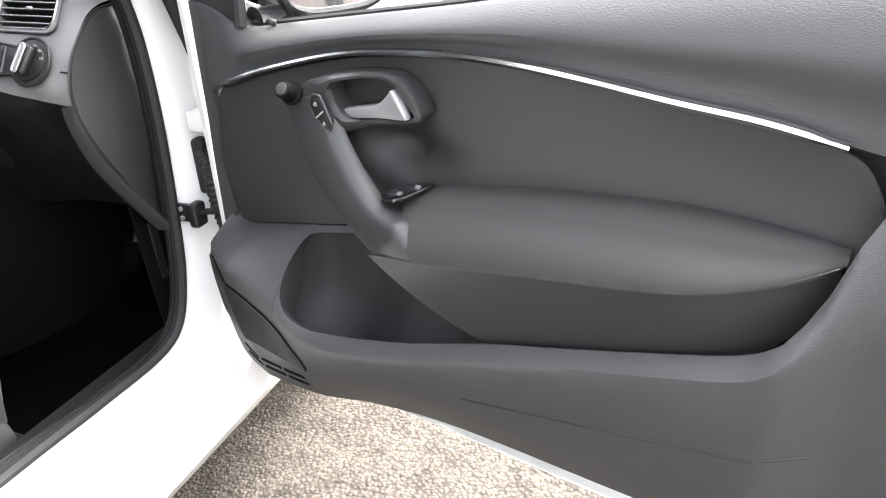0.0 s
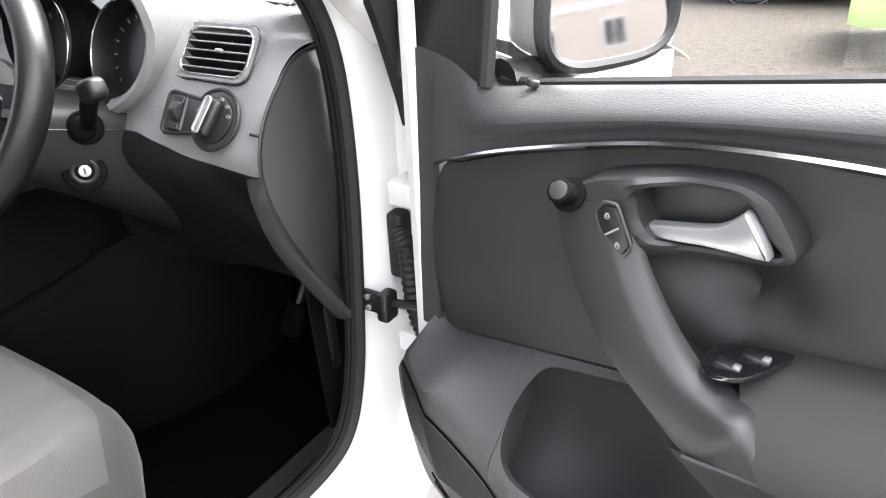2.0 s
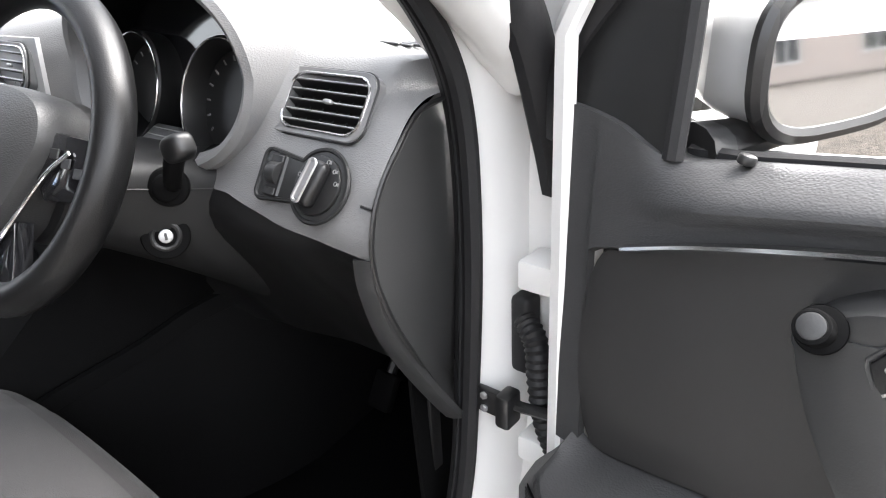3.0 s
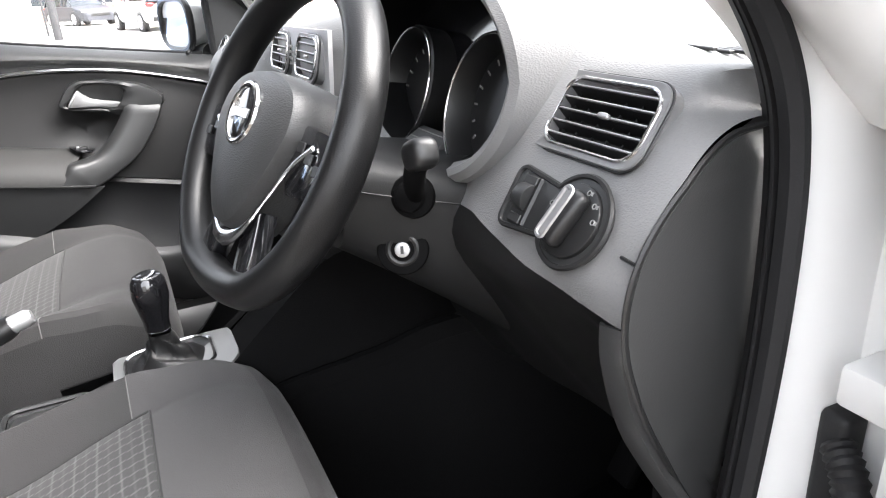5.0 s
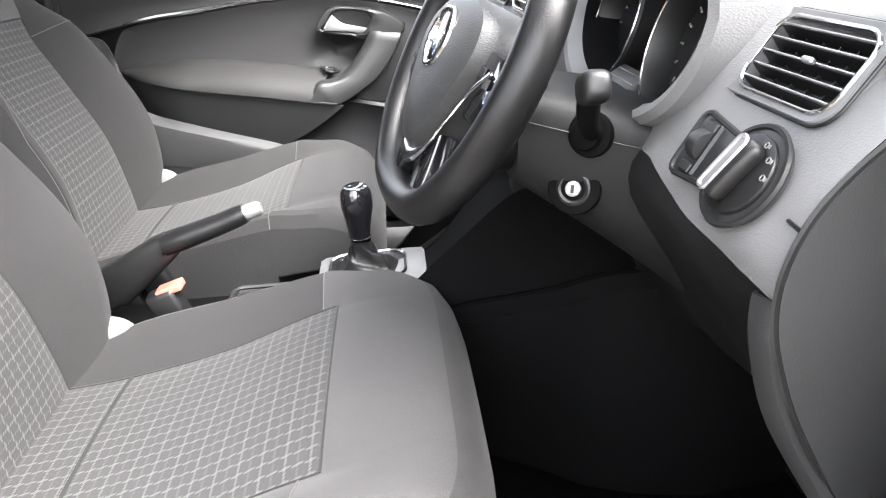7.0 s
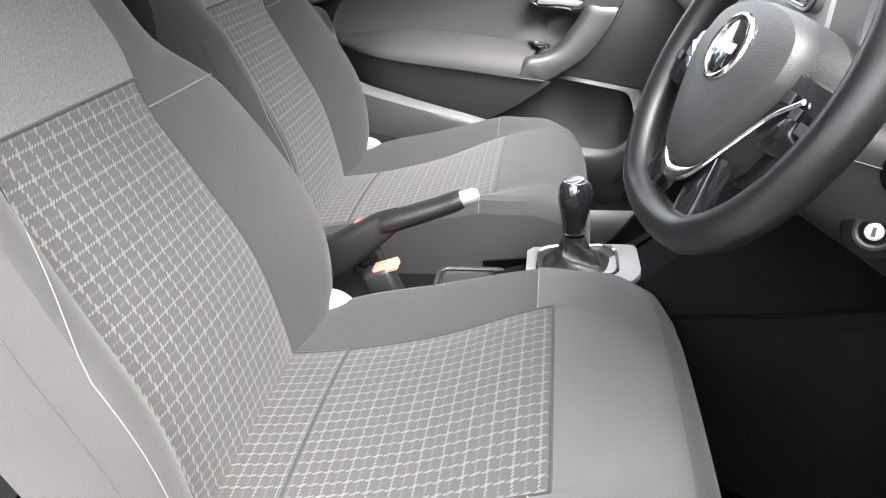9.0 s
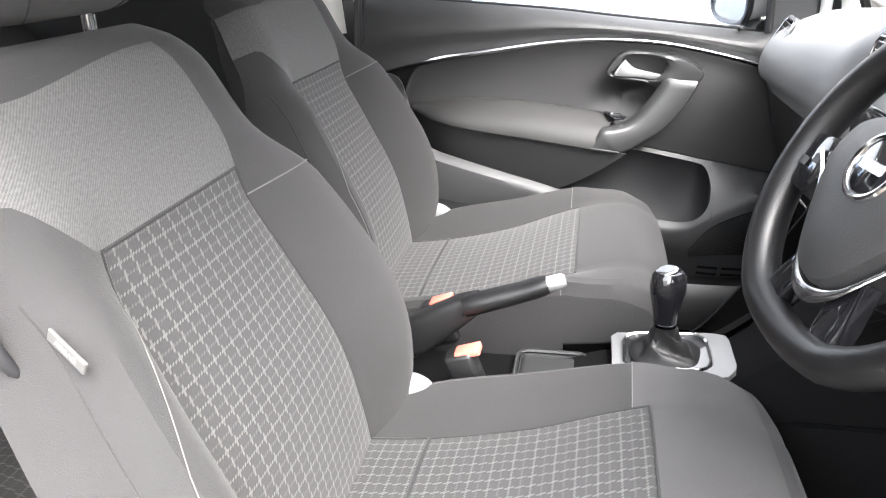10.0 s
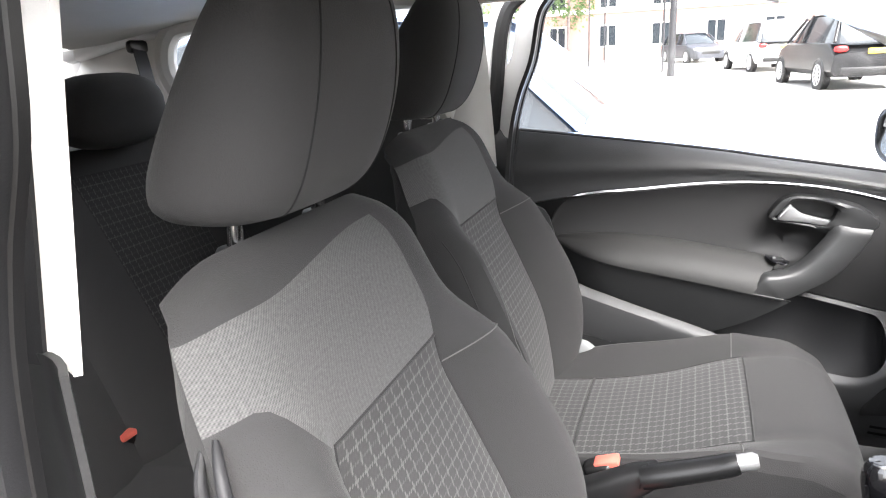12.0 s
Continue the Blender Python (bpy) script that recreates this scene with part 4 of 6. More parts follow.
def wing_mirror(M, driver):
    at = M @ Vector((0.24, -0.15, 1.0))
    m = thing("wing_mirror", "wing mirror with white cap and black base on the %s door" % ("open" if driver else "closed"), "wing mirror", "wing mirrors", at=at)
    mc, mh = (-0.165, 0.10) if driver else (-0.188, 0.122)
    hood = []
    for f in np.linspace(0, 1, 9):
        w = math.sqrt(max(0.02, 1 - (f * 0.98) ** 2.4))
        hood.append([(0.222 - 0.11 * f - 0.22 * 0.10 * w * a, mc + mh * w * a, 1.040 + 0.060 * w * b) for a, b in [(0.98 * math.copysign(abs(math.cos(t)) ** 0.6, math.cos(t)) + 0.0, math.copysign(abs(math.sin(t)) ** 0.65, math.sin(t))) for t in np.linspace(0, 2 * math.pi, 28, endpoint=False)]])
    part("cap", surf(hood, ring=True, caps=True), M_PAINT, m, "white painted mirror cap", M)
    rim = [(0.226 - 0.22 * 0.10 * a, mc + (mh + 0.002) * a, 1.040 + 0.062 * b) for a, b in [(math.copysign(abs(math.cos(t)) ** 0.6, math.cos(t)), math.copysign(abs(math.sin(t)) ** 0.65, math.sin(t))) for t in np.linspace(0, 2 * math.pi, 40, endpoint=False)]]
    part("rim", sweep(rim, 0.009, 8, closed=True, up=(1, 0, 0)), M_BLACK, m, "black mirror surround", M)
    bm = bmesh.new()
    bm.faces.new([bm.verts.new((p[0] - 0.002 - 0.13 * (p[2] - 1.040), p[1], p[2])) for p in rim])
    part("mirror_glass", bm, M_MIRROR, m, "silvered mirror glass", M)
    part("base", sweep(spline([(0.165, -0.045, 0.975), (0.175, -0.08, 0.975), (0.185, -0.115, 0.976), (0.19, -0.15, 0.974)], 14), np.array([0.028 - 0.0008 * k for k in range(14)]), 12, flat=0.75, up=(0, 0, 1)), M_BLACK, m, "black mirror foot", M)
    return m


wing_mirror(M_DRIVER, True)
wing_mirror(M_PASSENGER, False)

# ---- seats ----
def split_faces(P, uv, pick, ring=False):
    """Mesh of those cells of a grid for which pick(i, j) holds."""
    bm = bmesh.new()
    a, b = len(P), len(P[0])
    vs = {}
    layer = bm.loops.layers.uv.new("UVMap")

    def vert(i, j):
        if (i, j) not in vs:
            vs[i, j] = bm.verts.new(P[i][j])
        return vs[i, j]

    for i in range(a - 1):
        for j in range(b if ring else b - 1):
            if pick(i, j):
                q = [(i, j), (i, (j + 1) % b), (i + 1, (j + 1) % b), (i + 1, j)]
                f = bm.faces.new([vert(*c) for c in q])
                for loop, (x, y) in zip(f.loops, q):
                    loop[layer].uv = uv[x][y]
    return bm


BACK = [  # length, y, z, half width, half panel, bolster, depth behind
    (0, -0.869, 0.476, 0.225, 0.165, 0.02, 0.07), (0.1, -0.877, 0.566, 0.27, 0.163, 0.055, 0.075), (0.22, -0.898, 0.686, 0.285, 0.157, 0.072, 0.08),
    (0.36, -0.945, 0.806, 0.277, 0.146, 0.068, 0.085), (0.52, -1.004, 0.946, 0.243, 0.128, 0.05, 0.09), (0.6, -1.029, 1.016, 0.229, 0.122, 0.03, 0.09),
    (0.67, -1.052, 1.074, 0.219, 0.115, 0.01, 0.075), (0.71, -1.076, 1.101, 0.206, 0.105, 0, 0.065), (0.735, -1.105, 1.113, 0.188, 0.1, 0, 0.05)]
CUSH = [  # y, z, half width, half panel, bolster
    (-0.912, 0.505, 0.24, 0.164, 0.02), (-0.782, 0.52, 0.258, 0.166, 0.05), (-0.632, 0.554, 0.265, 0.168, 0.045), (-0.522, 0.595, 0.264, 0.169, 0.03),
    (-0.472, 0.611, 0.262, 0.169, 0.022), (-0.422, 0.624, 0.26, 0.164, 0.006), (-0.367, 0.627, 0.256, 0.157, 0), (-0.317, 0.603, 0.25, 0.152, 0)]


def front_seat(driver, offset):
    ox, oy, oz = offset
    cx = 0.345 + ox
    T = lambda x, y, z: (x + cx, y + oy, z + oz)
    R = lambda x, y, z: T(x, y + 0.135 * (z - 0.5), z + 0.004)  # parts that lean with the backrest
    s = thing("front_seat", ("grey cloth front seat with checked panels, airbag tag, tilt lever" if driver else "grey cloth front seat with checked panels beside closed door"),
              "car seat", "front seats", at=T(0, -0.65, 0.29))

    # backrest
    f = table(BACK)
    rows, uv = [], []
    na = 41
    lengths = list(np.linspace(0, 0.52, 27)) + list(np.linspace(0.535, 0.735, 14))
    for i, L0 in enumerate(lengths):
        bend = 0.022 * math.sin(math.pi * max(0, i - 26) / (len(lengths) - 27))
        row, ur = [], []
        for j in range(na):
            a = -1 + 2 * j / (na - 1)
            e = min(1, max(0, (a + 0.4) / 1.2))
            L = L0 + bend * (1 - 2 * e * e * (3 - 2 * e)) * (1 - abs(a) ** 8)
            rise = min(1, max(0, (a - 0.5) / 0.3))
            L += 0.08 * rise * rise * (3 - 2 * rise) * (max(0, (L0 - 0.3) / 0.22) if L0 < 0.52 else max(0, (0.70 - L0) / 0.18))
            flat = min(1, max(0, (L - 0.46) / 0.12))
            flat = flat * flat * (3 - 2 * flat)
            y, z, w, p, b, dep = f(L)
            y2, z2 = f(L + 0.004)[:2]
            y1, z1 = f(L - 0.004)[:2]
            t = np.array([y2 - y1, z2 - z1])
            t = t / (np.linalg.norm(t) + 1e-9)
            nrm = np.array([t[1], -t[0]])
            if abs(a) <= 0.5:
                x = a / 0.5 * p
                h = 0.006 * math.cos(a * math.pi) - 0.004 * abs(a / 0.5) ** 8
            else:
                g = (abs(a) - 0.5) / 0.5
                x = math.copysign(p + (w - p) * (1 - (1 - g) ** 1.35), a)
                h = b * math.sin(min(1, g * 1.9) * math.pi / 2) * (1 if g < 0.55 else math.cos((g - 0.55) / 0.45 * math.pi / 2) ** 0.7) - 0.004 * (1 - g) ** 6
                if g > 0.55:
                    h -= (dep * 0.55) * ((g - 0.55) / 0.45) ** 2
            dome = 0.012 + b * 0.45 * min(1, abs(x) / w) ** 2 - dep * 0.55 * max(0, (abs(x) / w - 0.6) / 0.4) ** 2.6
            h = h * (1 - flat) + dome * flat
            row.append(T(x, y + nrm[0] * h, z + nrm[1] * h))
            ur.append((x, L))
        y, z, w, p, b, dep = f(L0)
        L = L0
        for k, a in enumerate(np.linspace(0.97, -0.97, 15)):
            round_ = (1 - abs(a) ** 4)
            row.append(T(w * 0.98 * a, y - nrm[0] * (dep * 0.55 + dep * 0.45 * round_), z - nrm[1] * dep * (0.55 + 0.45 * round_)))
            ur.append((a * w, L))
        rows.append(row)
        uv.append(ur)
    rows.append([tuple(np.mean(rows[-1], 0) * 0.5 + np.array(q) * 0.5 + np.array((0, 0, 0.003))) for q in rows[-1]])
    uv.append(uv[-1])
    top = 26
    c0, c1 = 10, 30
    part("back_panel", split_faces(rows, uv, lambda i, j: i < top and c0 <= j < c1), M_CHECK, s, "grey checked woven back panel")
    part("back_bolster", split_faces(rows, uv, lambda i, j: i < 24 and j < c0), M_CLOTH, s)
    # passenger's near bolster: shade painted in with the darker cloth
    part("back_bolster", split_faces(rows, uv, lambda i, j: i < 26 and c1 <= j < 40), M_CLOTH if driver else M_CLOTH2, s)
    inner = lambda j: j < c0
    twill = lambda i, j: i < 37 and j < 40 and not inner(j) and i >= 26
    part("shoulder_panel", split_faces(rows, uv, twill), M_TWILL, s, "grey twill shoulder panel")
    part("shoulder_side", split_faces(rows, uv, lambda i, j: 24 <= i < 37 and j < 40 and inner(j)), M_CLOTH, s)
    part("top_panel", split_faces(rows, uv, lambda i, j: i >= 37 and j < 40), M_CLOTH, s, "plain cloth round the headrest posts")
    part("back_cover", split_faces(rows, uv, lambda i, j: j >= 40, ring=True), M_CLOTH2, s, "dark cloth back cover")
    def seam(pts, r=0.0011, m=M_THREAD, nm="seam"):
        part(nm, sweep(pts, r, 5, up=(0.3, 1, 0.2)), m, s)
    for sd in (1,):
        line = []
        for i in range(1, 24):
            q = 20 + sd * (10 + 6.3 * min(1, max(0, (23.5 - i) / 8)) ** 0.7)
            k = int(q)
            line.append(np.array(rows[i][k]) * (1 - q + k) + np.array(rows[i][k + 1]) * (q - k) + (0, 0.001, 0))
        seam(line, 0.0006)
        seam([np.array(rows[i][20 + sd * 18]) for i in range(2, 24)], 0.0012, M_CLOTH2)
    for j in (c0, c1):
        seam([np.array(rows[i][j]) for i in range(0, top + 1)], 0.0022, M_CLOTH2)
    for rng in (range(0, c0 + 1),):
        seam([np.array(rows[24][j]) + (0, 0.001, 0.001) for j in rng], 0.0010)
    seam([np.array(rows[top][j]) for j in range(c0, c1 + 1)], 0.0022, M_CLOTH2)

    # cushion
    f = table(CUSH)
    rows, uv = [], []
    L = 0.0
    ys = list(np.linspace(-0.912, -0.782, 6)) + list(np.linspace(-0.762, -0.472, 14)) + list(np.linspace(-0.457, -0.317, 10))
    prof = [f(y) for y in ys]
    pts = [(y, *q) for y, q in zip(ys, prof)] + [(-0.302, 0.580, 0.246, 0.15, 0), (-0.293, 0.55, 0.242, 0.148, 0), (-0.291, 0.505, 0.236, 0.145, 0), (-0.298, 0.445, 0.23, 0.145, 0), (-0.317, 0.405, 0.226, 0.145, 0)]
    for i, (y, z, w, p, b) in enumerate(pts):
        if i:
            L += math.hypot(y - pts[i - 1][0], z - pts[i - 1][1])
        row, ur = [], []
        for j in range(41):
            a = -1 + 2 * j / 40
            if abs(a) <= 0.5:
                x, h = a / 0.5 * p, 0.006 * math.cos(a * math.pi) - 0.004 * abs(a / 0.5) ** 8
            else:
                g = (abs(a) - 0.5) / 0.5
                x = math.copysign(p + (w - p) * min(1, 1 - (1 - g) ** 1.8 + 0.0), a)
                h = b * math.sin(min(1, g * 1.7) * math.pi / 2) - 0.004 * (1 - g) ** 6
                if g > 0.5:
                    h -= (max(0.05, z - 0.40)) * ((g - 0.5) / 0.5) ** 2.2
            back_in = 0.045 * max(0, abs(a) - 0.45) ** 2 / 0.3 if y > -0.482 else 0
            row.append(T(x, y - back_in * 1.2, z + h))
            ur.append((x, L))
        rows.append(row)
        uv.append(ur)
    part("cushion_rear_panel", split_faces(rows, uv, lambda i, j: i < 5 and c0 <= j < c1), M_CHECK, s, "grey checked panel at the back of the cushion")
    part("cushion_panel", split_faces(rows, uv, lambda i, j: 5 <= i < 19 and c0 <= j < c1), M_CHECK, s, "grey checked woven cushion panel")
    # sides facing the tunnel, darkened in colour for the shadow there
    low_ = (lambda j: j < 3) if driver else (lambda j: j >= 37)
    part("cushion_bolster", split_faces(rows, uv, lambda i, j: i < 18 and j < c0 and not low_(j)), M_CLOTH, s)
    part("cushion_bolster", split_faces(rows, uv, lambda i, j: i < 18 and j >= c1 and not low_(j)), M_CLOTH, s)
    part("cushion_side", split_faces(rows, uv, lambda i, j: low_(j)), M_CLOTH2, s, "inner cushion side, cloth darkened for shade")
    front_ = lambda i, j: (i >= 19 or (i >= 18 and (j < c0 or j >= c1))) and not low_(j)
    # driver's crown takes the paler cloth: light from above painted in
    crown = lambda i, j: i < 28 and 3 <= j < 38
    part("cushion_front", split_faces(rows, uv, lambda i, j: front_(i, j) and crown(i, j)), M_CLOTH_LIT if driver else M_CLOTH, s, "grey cloth over the front of the cushion")
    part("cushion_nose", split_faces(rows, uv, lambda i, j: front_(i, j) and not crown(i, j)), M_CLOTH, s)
    for j in (c0, c1):
        seam([np.array(rows[i][j]) for i in range(0, 20)], 0.0022, M_CLOTH2)
    seam([np.array(rows[19][j]) for j in range(c0, c1 + 1)], 0.0022, M_CLOTH2)
    seam([np.array(rows[5][j]) - (0, 0, 0.001) for j in range(c0, c1 + 1)], 0.004, M_CLOTH2)
    for rng in (range(3, c0 + 1), range(c1, 38)):
        seam([np.array(rows[18][j]) + (0, 0, 0.0006) for j in rng], 0.0009)
    # seat base and rails
    part("seat_base", rbox(T(0, -0.63, 0.40), (0.40, 0.46, 0.11), 0.03, 3), M_BLACK, s)
    for k in (-0.19, 0.19):
        part("rail", rbox(T(k, -0.62, 0.30), (0.035, 0.62, 0.06), 0.006), M_BLACK, s)
    part("hinge_cover", blob(T(-0.236, -0.835, 0.542), (0.016, 0.05, 0.04), 2.2), M_BEZEL, s, "grey seat hinge cover")
    part("hinge_cover", blob(T(0.235, -0.86, 0.50), (0.03, 0.07, 0.07)), M_BLACK, s)
    # headrest
    rows = []
    for z, yb, yf, w in ((1.142, -1.255, -1.175, 0.07), (1.146, -1.29, -1.14, 0.105), (1.16, -1.305, -1.118, 0.124), (1.185, -1.300, -1.100, 0.134), (1.22, -1.278, -1.086, 0.139), (1.26, -1.25, -1.076, 0.138), (1.30, -1.222, -1.072, 0.132), (1.335, -1.196, -1.074, 0.121), (1.36, -1.175, -1.082, 0.104), (1.374, -1.158, -1.094, 0.078), (1.379, -1.14, -1.11, 0.04)):
        yf, yb = yf + 0.08, yb + 0.112 - 0.06 * max(0, z - 1.2)
        rows.append([T(0.009 + 1.02 * w * math.copysign(abs(math.cos(a)) ** 0.66, math.cos(a)), (yb + yf) / 2 + (yf - yb) / 2 * math.copysign(abs(math.sin(a)) ** 0.72, math.sin(a)), z) for a in np.linspace(0, 2 * math.pi, 44, endpoint=False)])
    rows = list(np.moveaxis(np.array([spline(np.array(rows)[:, k], 40) for k in range(44)]), 0, 1))
    # headrest colour is raised in place of missing top light
    hr = part("headrest", surf(rows, ring=True, caps=True), M_CLOTH_LIT, s, "dark cloth headrest with a side seam")
    for k in (8, 14):
        part("headrest_seam", sweep([np.array(rows[i][k]) for i in range(2, 38)], 0.0012, 5, up=(1, 0, 0)), M_CLOTH2, hr)
    for k in (-0.077, 0.077):
        part("headrest_post", sweep([R(k + 0.009, -1.19, 1.09), R(k + 0.009, -1.192, 1.19)], 0.0078, 14), M_CHROME, s, "chrome headrest post")
        part("post_guide", joined(disc(R(k + 0.009, -1.188, 1.108), (0, 0.1, 1), 0.02, 0.012, 0.004), rbox(R(k - 0.013, -1.185, 1.109), (0.03, 0.014, 0.01), 0.004)), M_BLACK, s)
    if driver:
        P = []
        for y in np.linspace(-0.86, -0.36, 16):
            k = math.sqrt(max(0.0, 1 - ((y + 0.61) / 0.26) ** 4))
            P.append([T(0.262 + 0.02 * k * math.sin(f * 3.14), y, 0.345 + 0.035 * (1 - k) + f * 0.12 * max(0.15, k)) for f in np.linspace(0, 1, 9)])
        cover_ = part("side_cover", surf(P, thick=0.004), M_DOOR, s, "moulded grey plastic seat side cover")
        part("height_lever", sweep(spline([T(0.286, -0.62, 0.41), T(0.292, -0.52, 0.412), T(0.292, -0.44, 0.418)], 12), np.array([0.012 + 0.004 * math.sin(k / 11 * 3.14) for k in range(12)]), 10, flat=0.6), M_SMOOTH, cover_)
        blade = spline([(0.572, -1.04, 1.008), (0.592, -1.022, 0.985), (0.601, -1.01, 0.95), (0.598, -1.0, 0.91), (0.59, -0.997, 0.893)], 18)
        lev = part("tilt_lever", sweep(blade, np.array([0.0022 + 0.004 * max(0.0, math.sin(k / 17 * math.pi)) ** 0.6 for k in range(18)]), 12, flat=1.1, up=(1, 0.2, 0)), M_RUBBER, s, "curved black tilt lever")
        part("lever_plate", sweep(spline([(0.566, -1.058, 1.0), (0.585, -1.05, 0.975), (0.588, -1.043, 0.945), (0.58, -1.038, 0.92)], 14), np.array([0.002 + 0.0035 * math.sin(k / 13 * math.pi) for k in range(14)]), 10, flat=1.1, up=(1, 0.2, 0)), M_RUBBER, lev)
        tag_a, tag_b = Vector((0.584, -0.964, 0.931)), Vector((0.597, -0.929, 0.912))
        along = (tag_b - tag_a).normalized()
        tag_n = Vector((0.93, -0.34, 0.12))
        tag_n = (tag_n - along * tag_n.dot(along)).normalized()
        tag3 = Matrix((along, tag_n.cross(along), tag_n)).transposed()
        part("airbag_tag", rbox((tag_a + tag_b) / 2, ((tag_b - tag_a).length + 0.004, 0.0125, 0.0034), 0.001, 1, tag3), M_LABEL, s, "small grey woven airbag tag")
        txt = bpy.data.curves.new("tag_lettering", "FONT")
        txt.body, txt.size, txt.align_x, txt.align_y, txt.extrude = "AIRBAG", 0.0075, "CENTER", "CENTER", 0.0002
        txt.materials.append(M_TAG)
        lt = new("tag_lettering", txt)
        lt.parent = s
        lt.matrix_basis = Matrix.Translation((tag_a + tag_b) / 2 + tag_n * 0.0019 - OFFSET[s.name]) @ tag3.to_4x4()
        loop = spline([(0.585, -1.04, 0.94), (0.594, -1.058, 0.91), (0.596, -1.058, 0.875), (0.594, -1.035, 0.862), (0.596, -1.02, 0.885), (0.598, -1.026, 0.91), (0.588, -1.037, 0.937)], 30)
        part("belt_guide", sweep(loop, 0.0042, 8, flat=1.3, up=(1, 0, 0)), M_RUBBER, s, "looped black belt guide")
    return s


front_seat(True, (0, 0, 0))
front_seat(False, (-0.69, -0.112, 0.02))


def rear_seat():
    s = thing("rear_bench", "dark cloth rear bench with checked back panels and low headrests", "rear seat", at=(0, -1.75, 0.29))
    yb = table([(0.42, -1.74), (0.6, -1.80), (0.8, -1.895), (1.0, -2.0), (1.10, -2.06)])
    for side in (-1, 1):
        P, U = [], []
        for z in np.linspace(0.42, 1.10, 14):
            row, ur = [], []
            for a in np.linspace(-1, 1, 25):
                x = side * 0.335 + a * 0.336
                h = 0.03 * max(0, abs(a) - 0.45) ** 0.7 - 0.12 * max(0, abs(a) - 0.85)
                row.append((x, yb(z) + h - 0.02 * (z > 1.09), z))
                ur.append((x, z))
            P.append(row)
            U.append(ur)
        P.append([(x, y - 0.09, z + 0.004) for x, y, z in P[-1]])
        U.append(U[-1])
        lo_, hi_ = (6, 17) if side < 0 else (8, 19)
        part("back_panel", split_faces(P, U, lambda i, j: i < 12 and lo_ <= j < hi_), M_CHECK, s, "grey checked panel")
        # rear bench cloth is lightened to make up for weak light behind
        part("back_bolster", split_faces(P, U, lambda i, j: i < 12 and j < lo_), M_CLOTH_LIT, s)
        part("back_bolster", split_faces(P, U, lambda i, j: i < 12 and j >= hi_), M_CLOTH_LIT, s)
        part("back_top", split_faces(P, U, lambda i, j: i >= 12), M_CLOTH_LIT, s)
        P, U = [], []
        for y in np.linspace(-1.80, -1.33, 12):
            g = (y + 1.80) / 0.47
            row, ur = [], []
            for a in np.linspace(-1, 1, 25):
                row.append((side * 0.335 + a * 0.336, y, 0.46 + 0.06 * g - 0.16 * max(0, g - 0.85) ** 1.2 * 3 + 0.03 * max(0, abs(a) - 0.5)))
                ur.append((row[-1][0], y))
            P.append(row)
            U.append(ur)
        part("cushion_panel", split_faces(P, U, lambda i, j: 5 <= j < 19), M_CHECK, s)
        part("cushion_side", split_faces(P, U, lambda i, j: j < 5), M_CLOTH_LIT, s)
        part("cushion_side", split_faces(P, U, lambda i, j: j >= 19), M_CLOTH_LIT, s)
    for x, z in ((-0.345, 1.185), (-0.025, 1.13), (0.29, 1.185)):
        part("headrest", blob((x, -2.03, z), (0.15, 0.085, 0.088), 2.7), M_CLOTH_LIT, s, "low dark cloth headrest")
    part("seat_front", rbox((0, -1.45, 0.37), (1.26, 0.26, 0.17), 0.04, 3), M_CLOTH2, s)
    for x, y, z in ((-0.20, -1.80, 0.55), (0.01, -1.80, 0.525)):
        b = thing("seat_belt_buckle", "seat belt buckle with red release button on the rear bench", "belt buckle", "rear buckles", at=(x, y, z))
        part("buckle_body", rbox((x, y, z), (0.05, 0.055, 0.06), 0.01), M_BLACK, b)
        part("release_button", rbox((x, y + 0.02, z + 0.03), (0.038, 0.03, 0.014), 0.004), M_RED, b)
    belt = thing("rear_seat_belt", "black webbing seat belt hanging at the rear pillar", "seat belt", at=(-0.5, -2.0, 1.2))
    part("webbing", surf([[(-0.47 - 0.08 * t + 0.024 * a, -2.0 - 0.10 * t, 1.16 + 0.165 * t + 0.006 * a) for a in (-1, 0, 1)] for t in np.linspace(0, 1, 6)], thick=0.002), M_RUBBER, belt)
    part("belt_loop", rbox((-0.553, -2.108, 1.333), (0.066, 0.022, 0.034), 0.01), M_BLACK, belt)


rear_seat()
for x, y, z, side in ((0.066, -0.745, 0.594, 1), (-0.084, -0.82, 0.598, -1)):
    b = thing("seat_belt_buckle", "black seat belt buckle with a red release button beside the handbrake", "belt buckle", "front buckles", at=(x, y, 0.45))
    rot = Matrix.Rotation(radians(18), 3, "X")
    part("buckle_body", rbox((x, y, z - 0.035), (0.036, 0.05, 0.085), 0.009, 3, rot), M_BLACK, b)
    part("stalk", rbox((x, y - 0.03, 0.47), (0.02, 0.03, 0.12), 0.005, 2, rot), M_BLACK, b)
    part("release_button", rbox((x, y + 0.004, z + 0.008), (0.028, 0.042, 0.012), 0.003, 2, rot), M_RED, b, "red release button")

